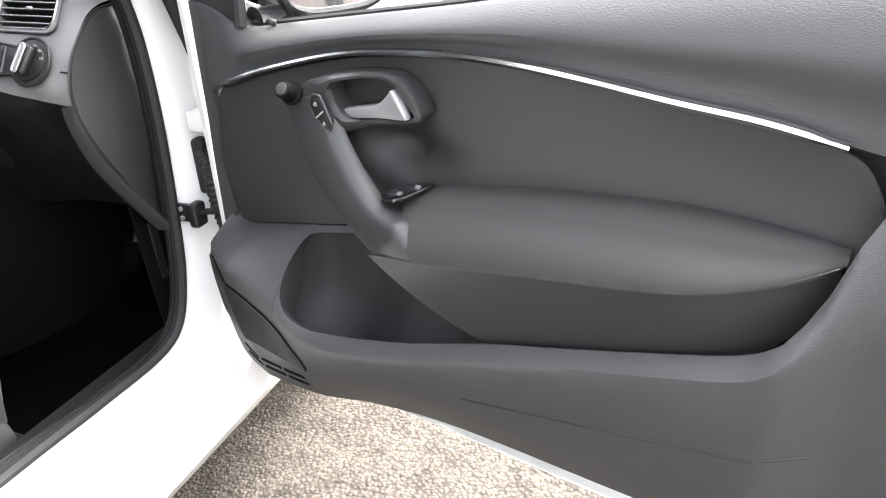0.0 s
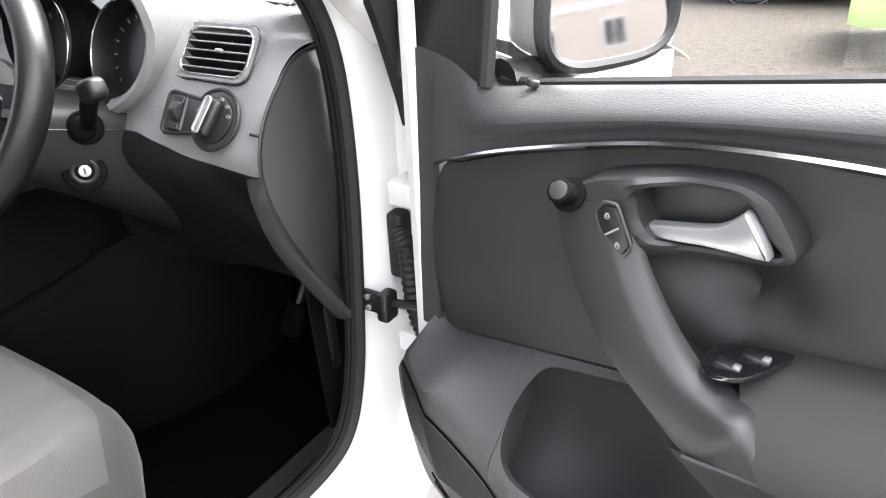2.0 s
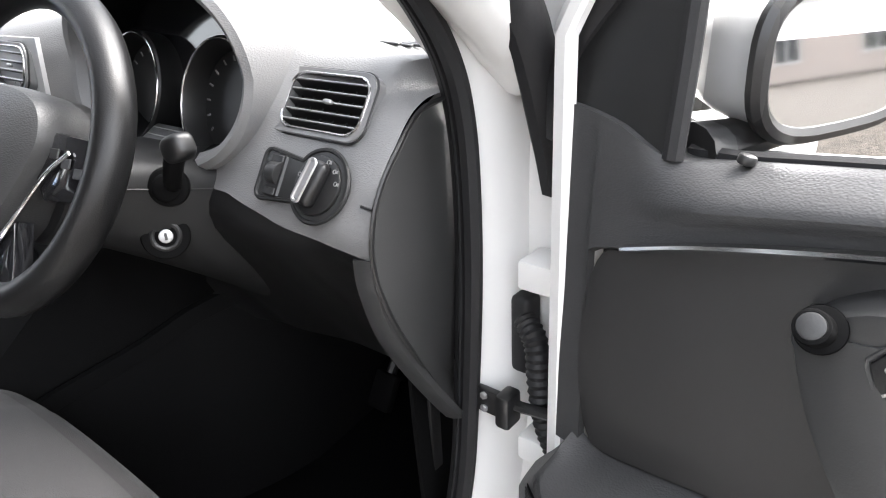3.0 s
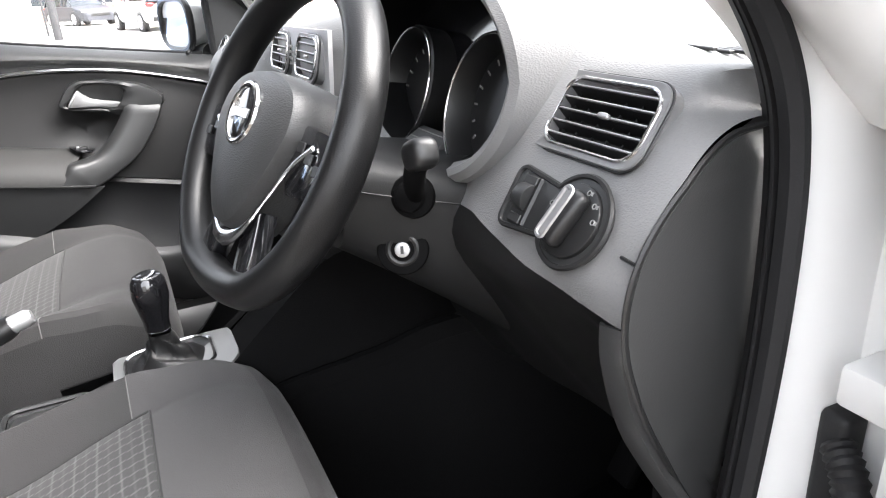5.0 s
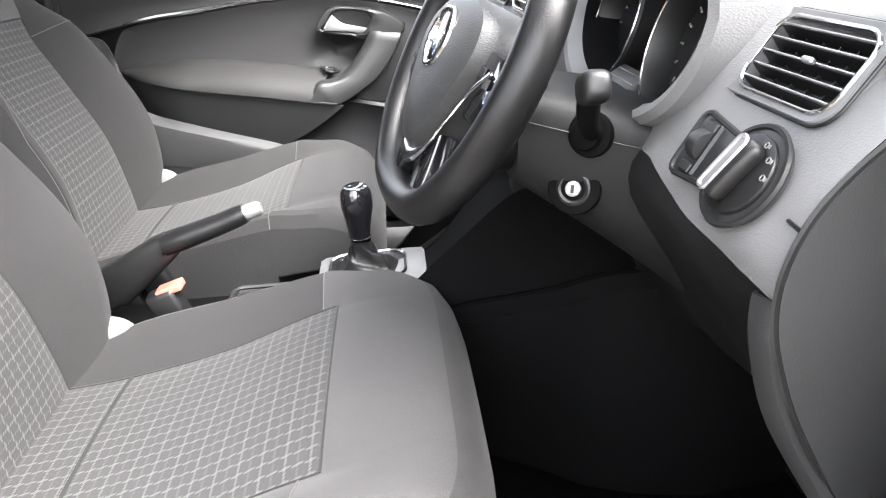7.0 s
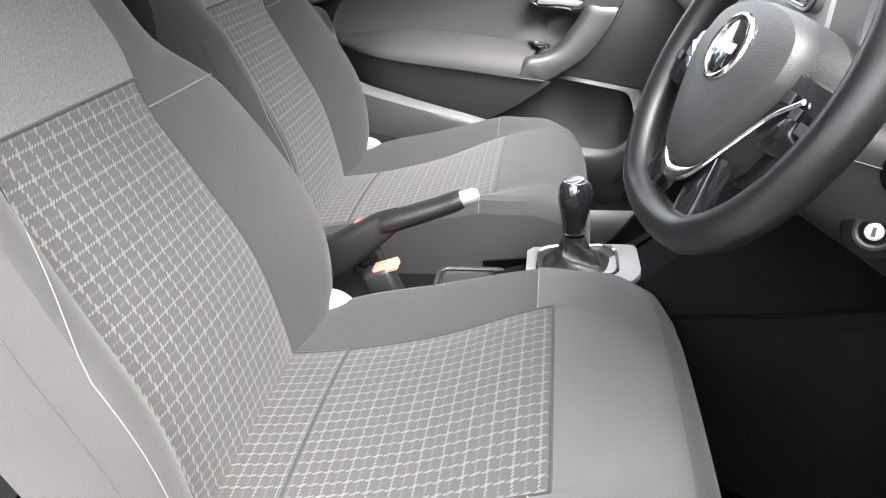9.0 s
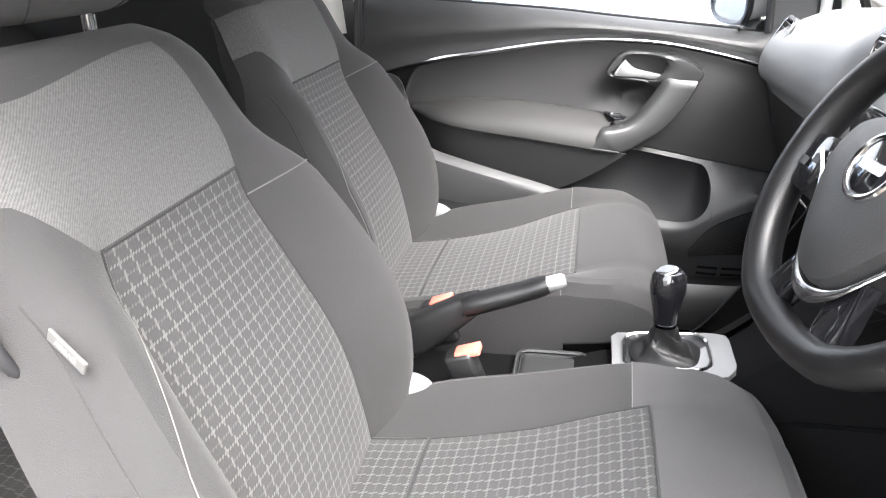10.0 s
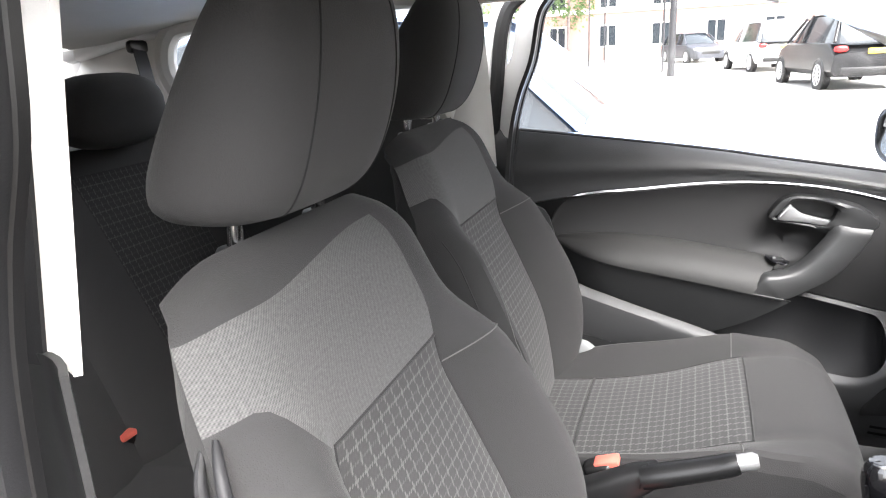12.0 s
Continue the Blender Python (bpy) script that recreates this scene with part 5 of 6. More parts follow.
# ---- dashboard ----
SECT = {
    0.692: [(0.302, 0.974), (0.122, 0.994), (0.002, 1.004), (-0.054, 0.998), (-0.089, 0.981), (-0.119, 0.952), (-0.137, 0.919), (-0.145, 0.87), (-0.098, 0.794), (0.002, 0.634)],
    0.64: [(0.348, 0.99), (0.148, 1.02), (0.038, 1.03), (-0.032, 1.032), (-0.077, 1.005), (-0.11, 0.962), (-0.138, 0.925), (-0.15, 0.876), (-0.082, 0.8), (0.038, 0.64)],
    0.56: [(0.378, 0.995), (0.158, 1.032), (0.028, 1.042), (-0.042, 1.042), (-0.08, 1.008), (-0.112, 0.965), (-0.142, 0.925), (-0.157, 0.87), (-0.102, 0.79), (0.008, 0.63)],
    0.50: [(0.388, 0.995), (0.158, 1.04), (0.028, 1.07), (-0.062, 1.07), (-0.107, 1.01), (-0.122, 0.965), (-0.142, 0.92), (-0.157, 0.866), (-0.102, 0.78), (0.008, 0.63)],
    0.335: [(0.408, 0.995), (0.188, 1.06), (0.058, 1.12), (-0.062, 1.14), (-0.092, 1.01), (-0.102, 0.96), (-0.122, 0.91), (-0.152, 0.86), (-0.112, 0.78), (0.008, 0.61)],
    0.17: [(0.408, 0.995), (0.158, 1.05), (0.008, 1.085), (-0.077, 1.085), (-0.107, 1.04), (-0.117, 0.98), (-0.127, 0.91), (-0.142, 0.85), (-0.152, 0.76), (-0.112, 0.65)],
    0.0: [(0.408, 0.995), (0.158, 1.04), (0.008, 1.065), (-0.112, 1.072), (-0.157, 1.04), (-0.17, 0.98), (-0.177, 0.91), (-0.18, 0.84), (-0.182, 0.76), (-0.192, 0.67)],
    -0.17: [(0.408, 0.995), (0.158, 1.04), (0.008, 1.06), (-0.112, 1.065), (-0.162, 1.04), (-0.172, 0.98), (-0.177, 0.91), (-0.18, 0.84), (-0.172, 0.76), (-0.152, 0.67)],
    -0.28: [(0.388, 0.995), (0.158, 1.03), (0.008, 1.045), (-0.112, 1.04), (-0.172, 1.01), (-0.197, 0.96), (-0.202, 0.91), (-0.182, 0.86), (-0.162, 0.75), (-0.092, 0.61)],
    -0.58: [(0.348, 0.99), (0.128, 1.025), (0.008, 1.03), (-0.112, 1.03), (-0.192, 1), (-0.227, 0.96), (-0.232, 0.91), (-0.202, 0.87), (-0.172, 0.75), (-0.092, 0.61)],
    -0.69: [(0.308, 0.98), (0.108, 0.99), (0.028, 1), (-0.052, 0.995), (-0.132, 0.98), (-0.192, 0.95), (-0.207, 0.91), (-0.192, 0.87), (-0.162, 0.75), (-0.092, 0.61)]}
dash = thing("dashboard", "dark grey grained car dashboard with air vents and light switch", "dashboard", at=(0, 0.1, 0.6))
xs = sorted(SECT)
stack = np.array([spline(SECT[x], 46) for x in xs])
fine_x = np.unique(np.concatenate([np.linspace(-0.69, 0.692, 90), np.linspace(0.14, 0.53, 60)]))
GRID = []
tuck = lambda y: 0.014 * min(1, max(0, (y + 0.10) / 0.06))  # the pad draws in behind the pillar seal
for x in fine_x:
    k = int(np.clip(np.searchsorted(xs, x) - 1, 0, len(xs) - 2))
    s = (x - xs[k]) / (xs[k + 1] - xs[k])
    s = s * s * (3 - 2 * s)
    prof_ = stack[k] * (1 - s) + stack[k + 1] * s
    d_ = 3.2 * min(1, max(0, (0.64 - x) / 0.16)) * min(1, max(0, (x - 0.2) / 0.1))  # the grained part ends higher towards the column
    q = [j - d_ * max(0, 1 - abs(j - 35) / 10) for j in range(46)]
    row_ = [(float(np.interp(j, range(46), prof_[:, 0])), float(np.interp(j, range(46), prof_[:, 1]))) for j in q]
    GRID.append([(x - tuck(y) * max(0, x - 0.64) / 0.052, y, z) for y, z in row_])
CLX, CLZ, CLW, CLH = 0.335, 1.022, 0.178, 0.108


def in_cluster(i, j):
    c = np.mean([GRID[i][j], GRID[i + 1][j], GRID[i + 1][j + 1], GRID[i][j + 1]], 0)
    return ((c[0] - CLX) / 0.182) ** 2 + ((c[2] - CLZ) / 0.105) ** 2 < 1 and c[1] < -0.05


def in_vent(i, j):
    c = np.mean([GRID[i][j], GRID[i + 1][j], GRID[i + 1][j + 1], GRID[i][j + 1]], 0)
    return abs(c[0] - 0.590) < 0.0545 and 0.974 < c[2] < 1.014 and c[1] < -0.03


def beside_seal(i, j):
    return GRID[i + 1][j][0] > 0.676 and GRID[i][j + 1][1] > -0.012


UVZ = [[(0, 0)] * 46] * len(GRID)
low = 35
part("fascia", split_faces(GRID, UVZ, lambda i, j: j < low and not in_cluster(i, j) and not in_vent(i, j) and not beside_seal(i, j)), M_DASH, dash, "grained dark grey fascia")
part("knee_panel", split_faces(GRID, UVZ, lambda i, j: j >= low and not in_cluster(i, j)), M_BLACK, dash, "smooth dark lower knee panel")
# instrument hood
rows = []
for a in np.linspace(0, 2 * math.pi, 72, endpoint=False):
    c, s = math.cos(a), math.sin(a)
    e = 0.86
    cx, sz = math.copysign(abs(c) ** e, c), math.copysign(abs(s) ** e, s)
    yr = -0.128 - 0.012 * max(0, s) - 0.030 * max(0, -s) - 0.012 * max(0, -c)
    rows.append([(CLX + (CLW + o) * cx, yr + dy, CLZ + (CLH + o) * sz) for o, dy in ((0.02, 0.09), (0.014, 0.03), (0.008, 0.006), (0.001, 0.0), (-0.006, 0.003), (-0.012, 0.02), (-0.014, 0.04), (-0.016, 0.07), (-0.018, 0.12))])
rows.append(rows[0])
bm = surf([r[:6] for r in rows])
liner = [r[5:] for r in rows]
bmesh.ops.remove_doubles(bm, verts=bm.verts[:], dist=1e-5)
hood = part("instrument_hood", bm, M_DASH, dash, "arched instrument hood")
part("hood_liner", surf(liner), M_FOOT, hood, "dark inner lining of the hood")
cl = part("instrument_panel", disc((CLX, -0.062, CLZ), (0, -1, 0.25), 0.175, 0.01, 0), M_GLOSS, dash, "dark unlit instrument cluster")
for gx in (0.242, 0.428):
    gn = (0.0, -0.95, 0.3)
    rows = []
    m = frame_to(gn)
    for a in np.linspace(0, 2 * math.pi, 48, endpoint=False):
        rows.append([np.array(Vector((gx, -0.112, 0.990)) + m @ Vector((r * math.cos(a), r * 1.06 * math.sin(a), h))) for r, h in ((0.070, -0.05), (0.069, -0.003), (0.066, 0.0), (0.064, -0.004), (0.060, -0.03))])
    rows.append(rows[0])
    part("gauge_tunnel", surf(rows), M_BLACK, cl)
    part("gauge_ring", ringtube((gx, -0.1125, 0.990), gn, 0.066, 0.0015, 56, squash=1.06), M_CHROME, cl, "thin chrome gauge ring")
    face = part("gauge_face", disc((gx, -0.083, 0.981), gn, 0.062, 0.004, 0), M_BLACK, cl)
    for a in np.linspace(-40, 220, 14):
        p = Vector((gx, -0.0862, 0.982)) + m @ Vector((0.052 * math.cos(radians(a)), 0.052 * math.sin(radians(a)), 0.0))
        part("gauge_tick", rbox(p, (0.006, 0.0012, 0.002), 0, 1, Matrix.Rotation(radians(-a), 3, "Y")), M_TAG, cl)
part("display_strip", rbox((0.335, -0.128, 0.938), (0.080, 0.038, 0.012), 0.004, 2, Matrix.Rotation(radians(30), 3, "X")), M_END, cl)
for k in range(3):
    part("strip_line", rbox((0.335, -0.142 + 0.010 * k, 0.9365 + 0.0058 * k), (0.07, 0.001, 0.002), 0), M_TAG, cl)



def air_vent(c, R, Uv, w, h, parent, louvres=5, wheel=True):
    R, Uv = Vector(R).normalized(), Vector(Uv).normalized()
    Nn = R.cross(Uv).normalized()
    at = lambda a, b, k: tuple(Vector(c) + R * a + Uv * b + Nn * k)
    side_w = 0.011 if wheel else 0.0
    out = [(a - (side_w if a < 0 else 0.0), b) for a, b in rounded(w * 1.11, h * 1.21, 0.019, 8)]
    inn = rounded(w * 1.0, h * 1.0, 0.016, 8)
    rows = [[at(a * f, b * f, k) for a, b in out] for f, k in ((1.02, -0.012), (1.0, 0.0), (0.993, 0.0016), (0.975, 0.0022))]
    rows += [[at(a, b, k) for a, b in inn] for k in (0.0016, -0.012)]
    v = part("air_vent", surf(rows, ring=True), M_BEZEL, parent, "smooth grey vent surround with bright frame")
    part("surround_groove", sweep([at(a * 1.012, b * 1.012, -0.0012) for a, b in out], 0.0013, 6, closed=True, up=Nn), M_BLACK, v)
    part("vent_frame", sweep([at(a, b, 0.002) for a, b in rounded(w, h, 0.017)], 0.0017, 8, closed=True, up=Nn), M_CHROME, v, "silver vent frame")
    bm = bmesh.new()
    bm.faces.new([bm.verts.new(at(a, b, -0.012)) for a, b in rounded(w, h, 0.016)])
    part("vent_well", bm, M_BLACK, v)
    for i in range(louvres):
        b = h * (-0.5 + (i + 0.75) / (louvres + 0.5))
        rows = [[at(a, b + t * 0.3, -0.004 + t) for t in (-0.008, 0.004)] for a in np.linspace(-w * 0.48, w * 0.48, 6)]
        lv = part("louvre", surf(rows, thick=0.0016), M_BLACK, v)
        part("louvre_edge", sweep([at(a, b + 0.0012, 0.001) for a in np.linspace(-w * 0.47, w * 0.47, 4)], 0.0009, 5, up=Nn), M_SILVER, v)
    for i in range(6):
        a = w * (-0.42 + 0.84 * i / 5)
        part("inner_vane", surf([[at(a, b, k) for k in (-0.012, -0.008)] for b in (-h * 0.45, h * 0.45)], thick=0.001), M_BLACK, v)
    part("vent_tab", blob(at(0.006, h * 0.02, 0.003), (0.0065, 0.0026, 0.003), 3, Matrix((R, Uv, Nn)).transposed()), M_SILVER, v, "small silver vent tab")
    if wheel:
        s = part("thumb_wheel_slot", rbox(at(-w * 0.585, -0.004, 0.0), (0.008, 0.03, 0.005), 0.002, 1, Matrix((R, Uv, Nn)).transposed()), M_BLACK, v)
        for i in range(5):
            part("wheel_ridge", rbox(at(-w * 0.585, -0.016 + 0.006 * i, 0.0028), (0.0065, 0.002, 0.0016), 0, 1, Matrix((R, Uv, Nn)).transposed()), M_TAG, v)
    return v


air_vent((0.590, -0.0908, 0.9987), (1, 0.02, -0.01), (0.0, 0.56, 0.83), 0.112, 0.060, dash)
air_vent((-0.58, -0.20, 0.985), (1, -0.1, 0.0), (0, 0.5, 0.86), 0.105, 0.064, dash, 5, False)
centre = part("centre_panel", surf([[(x, -0.172 - 0.02 * t - 0.006 * (1 - (x / 0.14) ** 2), 1.055 - 0.28 * t) for x in np.linspace(-0.145, 0.145, 12)] for t in np.linspace(0, 1, 8)], thick=0.006), M_SATIN, dash, "satin silver centre panel")
for x in (-0.075, 0.075):
    air_vent((x, -0.184, 1.018), (1, 0.0, 0), (0, 0.22, 0.97), 0.098, 0.052, centre, 4, False)
for i in range(4):
    for k in (-1, 1):
        part("vent_wheel_ridge", rbox((0.004 * k, -0.186, 1.005 + 0.008 * i), (0.006, 0.004, 0.003), 0), M_TAG, centre)
rad = part("radio", rbox((0, -0.196, 0.91), (0.20, 0.016, 0.105), 0.006), M_GLOSS, dash, "gloss black radio unit")
for x in (-0.085, 0.085):
    part("radio_knob", disc((x, -0.212, 0.875), (0, -1, 0.1), 0.012, 0.016), M_CHROME, rad)
for i in range(3):
    hx = (-0.065, 0.0, 0.065)[i]
    k = part("heater_knob", disc((hx, -0.21, 0.80), (0, -1, 0.15), 0.022, 0.016), M_BLACK, dash, "round black heater knob")
for i in range(2):
    part("slot_button", rbox((0.12 + 0.0 * i, -0.187, 0.972 - 0.012 * i), (0.05, 0.006, 0.005), 0.001), M_BLACK, centre)

# light switch panel
LR, LU = Vector((1, 0.02, -0.02)).normalized(), Vector((0, 0.52, 0.85)).normalized()
LN = LR.cross(LU).normalized()
LC = Vector((0.628, -0.142, 0.9325))
LP = lambda a, b, k: tuple(LC + LR * a + LU * b + LN * k)
L3 = Matrix((LR, LU, LN)).transposed()
outl = []
for a, b in rounded(0.085, 0.05, 0.008):
    outl.append((a - 0.04, b))
shape = [(a, b) for a, b in outl if a < -0.03] + [(0.035 * math.cos(t), 0.035 * math.sin(t)) for t in np.linspace(radians(215), radians(505), 30)]
shape = sorted(shape, key=lambda q: math.atan2(q[1], q[0] + 0.03))
plate = part("light_switch", prism(shape, lambda a, b, h: LP(a, b, h - 0.004), 0.007, 0.002), M_SMOOTH, dash, "dark light switch panel with rotary knob")
part("switch_border", sweep([LP(a * 1.03, b * 1.03, 0.002) for a, b in shape], 0.0026, 6, closed=True, up=LN), M_SHROUD, plate)
part("dial", disc(LP(0, 0, 0.004), LN, 0.0295, 0.006), M_BLACK, plate, "round black rotary light dial")
rk = Matrix.Rotation(radians(-14), 3, "Z")
part("dial_grip", rbox(LP(0.002, 0, 0.012), (0.018, 0.046, 0.014), 0.006, 3, L3 @ rk), M_BLACK, plate)
part("dial_pointer", sweep([Vector(LP(0, 0, 0.0192)) + L3 @ rk @ Vector((a - 0.004, b, 0)) for a, b in rounded(0.009, 0.043, 0.0035)], 0.0018, 6, closed=True, up=LN), M_SILVER, plate, "silver outline on the dial grip")
part("pointer_fill", rbox(Vector(LP(0, 0, 0.0184)) + L3 @ rk @ Vector((-0.004, 0, 0)), (0.007, 0.04, 0.002), 0.001, 1, L3 @ rk), M_SILVER, plate)
for a in (12, 40, 70, 165):
    part("dial_symbol", ringtube(LP(0.0253 * math.cos(radians(a)), 0.0253 * math.sin(radians(a)), 0.0074), LN, 0.0019, 0.0005, 10), M_PRINT, plate, "small pale lamp symbol")
    part("dial_symbol", rbox(LP(0.0253 * math.cos(radians(a)) + 0.0034, 0.0253 * math.sin(radians(a)), 0.0074), (0.0014, 0.003, 0.0006), 0, 1, L3), M_PRINT, plate)
part("roller_slot", rbox(LP(-0.062, 0.0, 0.003), (0.024, 0.044, 0.004), 0.002, 1, L3), M_BLACK, plate)
part("roller", disc(LP(-0.062, 0.002, 0.002), LR, 0.012, 0.014, 0.001), M_SMOOTH, plate)
for b in (-0.017, 0.0165):
    part("roller_cap", rbox(LP(-0.062, b, 0.0055), (0.016, 0.008, 0.002), 0.001, 1, L3), M_SMOOTH, plate)
# dash end panel beside the door opening
ED = spline([(-0.012, 0.999), (-0.056, 0.994), (-0.091, 0.977), (-0.119, 0.951), (-0.137, 0.923), (-0.146, 0.892), (-0.146, 0.863), (-0.139, 0.833), (-0.12, 0.785), (-0.085, 0.722), (-0.04, 0.652), (-0.012, 0.612)], 48)
rows = [[(0.694 - tuck(y) - 0.03 * t, y + (0.012 - y) * t, z) for t in np.linspace(0, 1, 8)] for y, z in ED]
part("end_panel", surf(rows, thick=0.004), M_END, dash, "smooth dark dash end cover")
part("end_panel_gap", sweep([(0.6955 - tuck(y), y - 0.001, z) for y, z in ED], 0.0025, 6, up=(1, 0, 0)), M_BLACK, dash)
EL = [q for q in ED if q[1] < 0.878]
rows = []
for y, z in EL:
    o = 0.002 + 0.011 * min(1, max(0, (0.875 - z) / 0.11))
    rows.append([(0.694, y - 0.001, z), (0.692, y - o * 0.6, z - 0.002), (0.682, y - o, z - 0.004), (0.670, y - o, z - 0.006), (0.660, y - o + 0.012, z - 0.006)])
part("end_border", surf(rows, thick=0.003), M_END, dash)
part("split_line", sweep([np.array(r[30]) + (0, -0.0005, 0) for r in GRID if r[0][0] > 0.662], 0.0014, 6), M_BLACK, dash)


def dash_top(x, y):
    r = np.array(GRID[int(np.argmin([abs(g[0][0] - x) for g in GRID]))])[:18]
    return float(np.interp(-y, -r[:, 1], r[:, 2]))


# side window defroster grille
for i in range(5):
    y = 0.026 + 0.010 * i
    part("defroster_slot", rbox((0.575 + 0.004 * i, y, dash_top(0.575 + 0.004 * i, y)), (0.062 - 0.012 * abs(i - 2), 0.005, 0.003), 0.0006, 1, Matrix.Rotation(radians(-12), 3, "Z") @ Matrix.Rotation(radians(4), 3, "X")), M_BLACK, dash)
# fuse flap on kick side
part("kick_handle", rbox((0.628, 0.0, 0.545), (0.008, 0.02, 0.12), 0.003), M_BLACK, dash)

# ---- steering column and wheel ----
M_COVER = material("airbag_cover_plastic", (0.02175, 0.02212, 0.02265), 0.5, grain=0.3, scale=480, kind="leather")
col = thing("steering_column", "dark plastic steering column shroud with ignition lock and stalks", "steering column", at=(0.335, -0.2, 0.85))
rows = []
for f in np.linspace(0, 1, 12):
    y = -0.255 + 0.20 * f
    zc = 0.925 - 0.045 * f
    w, h = 0.072 + 0.040 * math.sin(min(1, f * 1.2) * 1.57), 0.058 + 0.014 * f
    rows.append([(0.340 + 0.006 * f + w * math.copysign(abs(math.cos(a)) ** 0.7, math.cos(a)), y, zc + h * (0.62 if math.sin(a) > 0 else 1.3 + 1.2 * f) * math.copysign(abs(math.sin(a)) ** 0.7, math.sin(a))) for a in np.linspace(0, 2 * math.pi, 36, endpoint=False)])
part("shroud", surf(rows, ring=True, caps=True), M_SHROUD, col, "smooth dark grey column shroud")
part("shroud_seam", sweep([(0.340 + 0.006 * f + (0.073 + 0.040 * math.sin(min(1, f * 1.2) * 1.57)), -0.255 + 0.2 * f, 0.925 - 0.045 * f) for f in np.linspace(0.02, 1, 10)], 0.0009, 5), M_BLACK, col)
part("clock_spring", disc((0.332, -0.258, 0.93), (0, -0.94, 0.34), 0.078, 0.05, 0.008), M_BLACK, col)
IN = Vector((0.84, -0.44, 0.26)).normalized()
lock = part("ignition_lock", disc(Vector((0.432, -0.205, 0.859)) - IN * 0.016, IN, 0.0265, 0.026, 0.004), M_FOOT, col, "ignition lock with steel key barrel")
part("lock_collar", ringtube(Vector((0.432, -0.205, 0.859)) - IN * 0.004, IN, 0.0145, 0.0032, 32), M_BLACK, lock)
part("key_barrel", disc(Vector((0.432, -0.205, 0.859)) - IN * 0.004, IN, 0.0078, 0.012, 0.001), M_SILVER, lock, "steel key barrel")
part("key_slot", rbox(Vector((0.432, -0.205, 0.859)) + IN * 0.0028, (0.003, 0.008, 0.002), 0, 1, frame_to(IN)), M_BLACK, lock)
part("stalk_boot", joined(disc((0.438, -0.192, 0.914), (0.8, -0.6, 0.1), 0.022, 0.014, 0.005), disc((0.444, -0.198, 0.916), (0.8, -0.6, 0.1), 0.015, 0.018, 0.006)), M_FOOT, col)
st = part("wiper_stalk", sweep(spline([(0.443, -0.190, 0.915), (0.476, -0.206, 0.935), (0.50, -0.214, 0.957), (0.514, -0.216, 0.97)], 16), np.array([0.0085 + 0.0015 * min(1, k / 8) for k in range(16)]), 12), M_FOOT, col, "black wiper stalk")
part("stalk_end", blob((0.517, -0.216, 0.974), (0.019, 0.0125, 0.0135), 3.2, Matrix.Rotation(radians(-20), 3, "Y")), M_BLACK, st)
part("indicator_stalk", sweep(spline([(0.235, -0.205, 0.905), (0.19, -0.235, 0.93), (0.15, -0.25, 0.945)], 12), 0.011, 10), M_BLACK, col)

wheel = thing("steering_wheel", "black leather steering wheel with silver trimmed spokes", "steering wheel", at=(0.325, -0.33, 0.965))
WC = Vector((0.327, -0.298, 0.971))
WT = radians(28.5)
WY = radians(10)
WN = Vector((math.sin(WY) * math.cos(WT), -math.cos(WY) * math.cos(WT), math.sin(WT)))
WR = Vector((math.cos(WY), math.sin(WY), 0))
WU = WN.cross(WR)
W = lambda a, b, k: tuple(WC + WR * a + WU * b + WN * k)
W3 = Matrix((WR, WU, WN)).transposed()
rim = []
for a in np.linspace(0, 2 * math.pi, 72, endpoint=False):
    r = 0.164
    c, s = r * math.cos(a), r * math.sin(a)
    if s < -0.148:
        s = -0.148 - (abs(s) - 0.148) * 0.6
    rim.append(W(c, s, 0))
part("rim", sweep(rim, 0.0182, 18, closed=True, up=WN, flat=1.12), M_LEATHER, wheel, "black leather rim")
for a0, a1 in ((150, 235), (-55, 30)):
    pts = [W(0.149 * math.cos(radians(a)), 0.149 * math.sin(radians(a)), 0.002) for a in np.linspace(a0, a1, 42)]
    part("stitching", joined(*[sweep([np.array(pts[i]) + np.array(WN) * 0.004, np.array(pts[i + 1]) - np.array(WN) * 0.004], 0.0011, 5) for i in range(0, 41)]), M_BLACK, wheel)
V = lambda a, b, k: W(a, b - 0.014, k)  # hub parts sit a little below the rim's centre
pad = [(-0.09, 0.03), (-0.078, 0.056), (-0.045, 0.071), (0.0, 0.075), (0.045, 0.071), (0.078, 0.056), (0.09, 0.03), (0.084, 0.002), (0.058, -0.045), (0.03, -0.08), (0.0, -0.09), (-0.03, -0.08), (-0.058, -0.045), (-0.084, 0.002)]
padc = spline(pad + [pad[0]], 64)[:-1]
rows = []
for sc, k in ((1.0, -0.03), (1.0, 0.0), (0.985, 0.014), (0.94, 0.022), (0.8, 0.028), (0.5, 0.032), (0.2, 0.0335), (0.01, 0.034)):
    rows.append([V(a * sc, b * sc, k) for a, b in padc])
cover = part("airbag_cover", surf(rows, ring=True, caps=True), M_COVER, wheel, "grained airbag cover")
part("badge_ring", ringtube(V(0, 0.024, 0.0325), WN, 0.0295, 0.0036, 40), M_CHROME, wheel, "round chrome badge")
part("badge_field", disc(V(0, 0.024, 0.032), WN, 0.026, 0.004, 0.001), M_GLOSS, wheel)
part("badge_bar", rbox(V(0, 0.024, 0.0345), (0.034, 0.010, 0.003), 0.001, 1, W3), M_CHROME, wheel)
vee = spline([(-0.118, 0.014), (-0.09, -0.008), (-0.062, -0.046), (-0.033, -0.083), (0.0, -0.097), (0.033, -0.083), (0.062, -0.046), (0.09, -0.008), (0.118, 0.014)], 48)
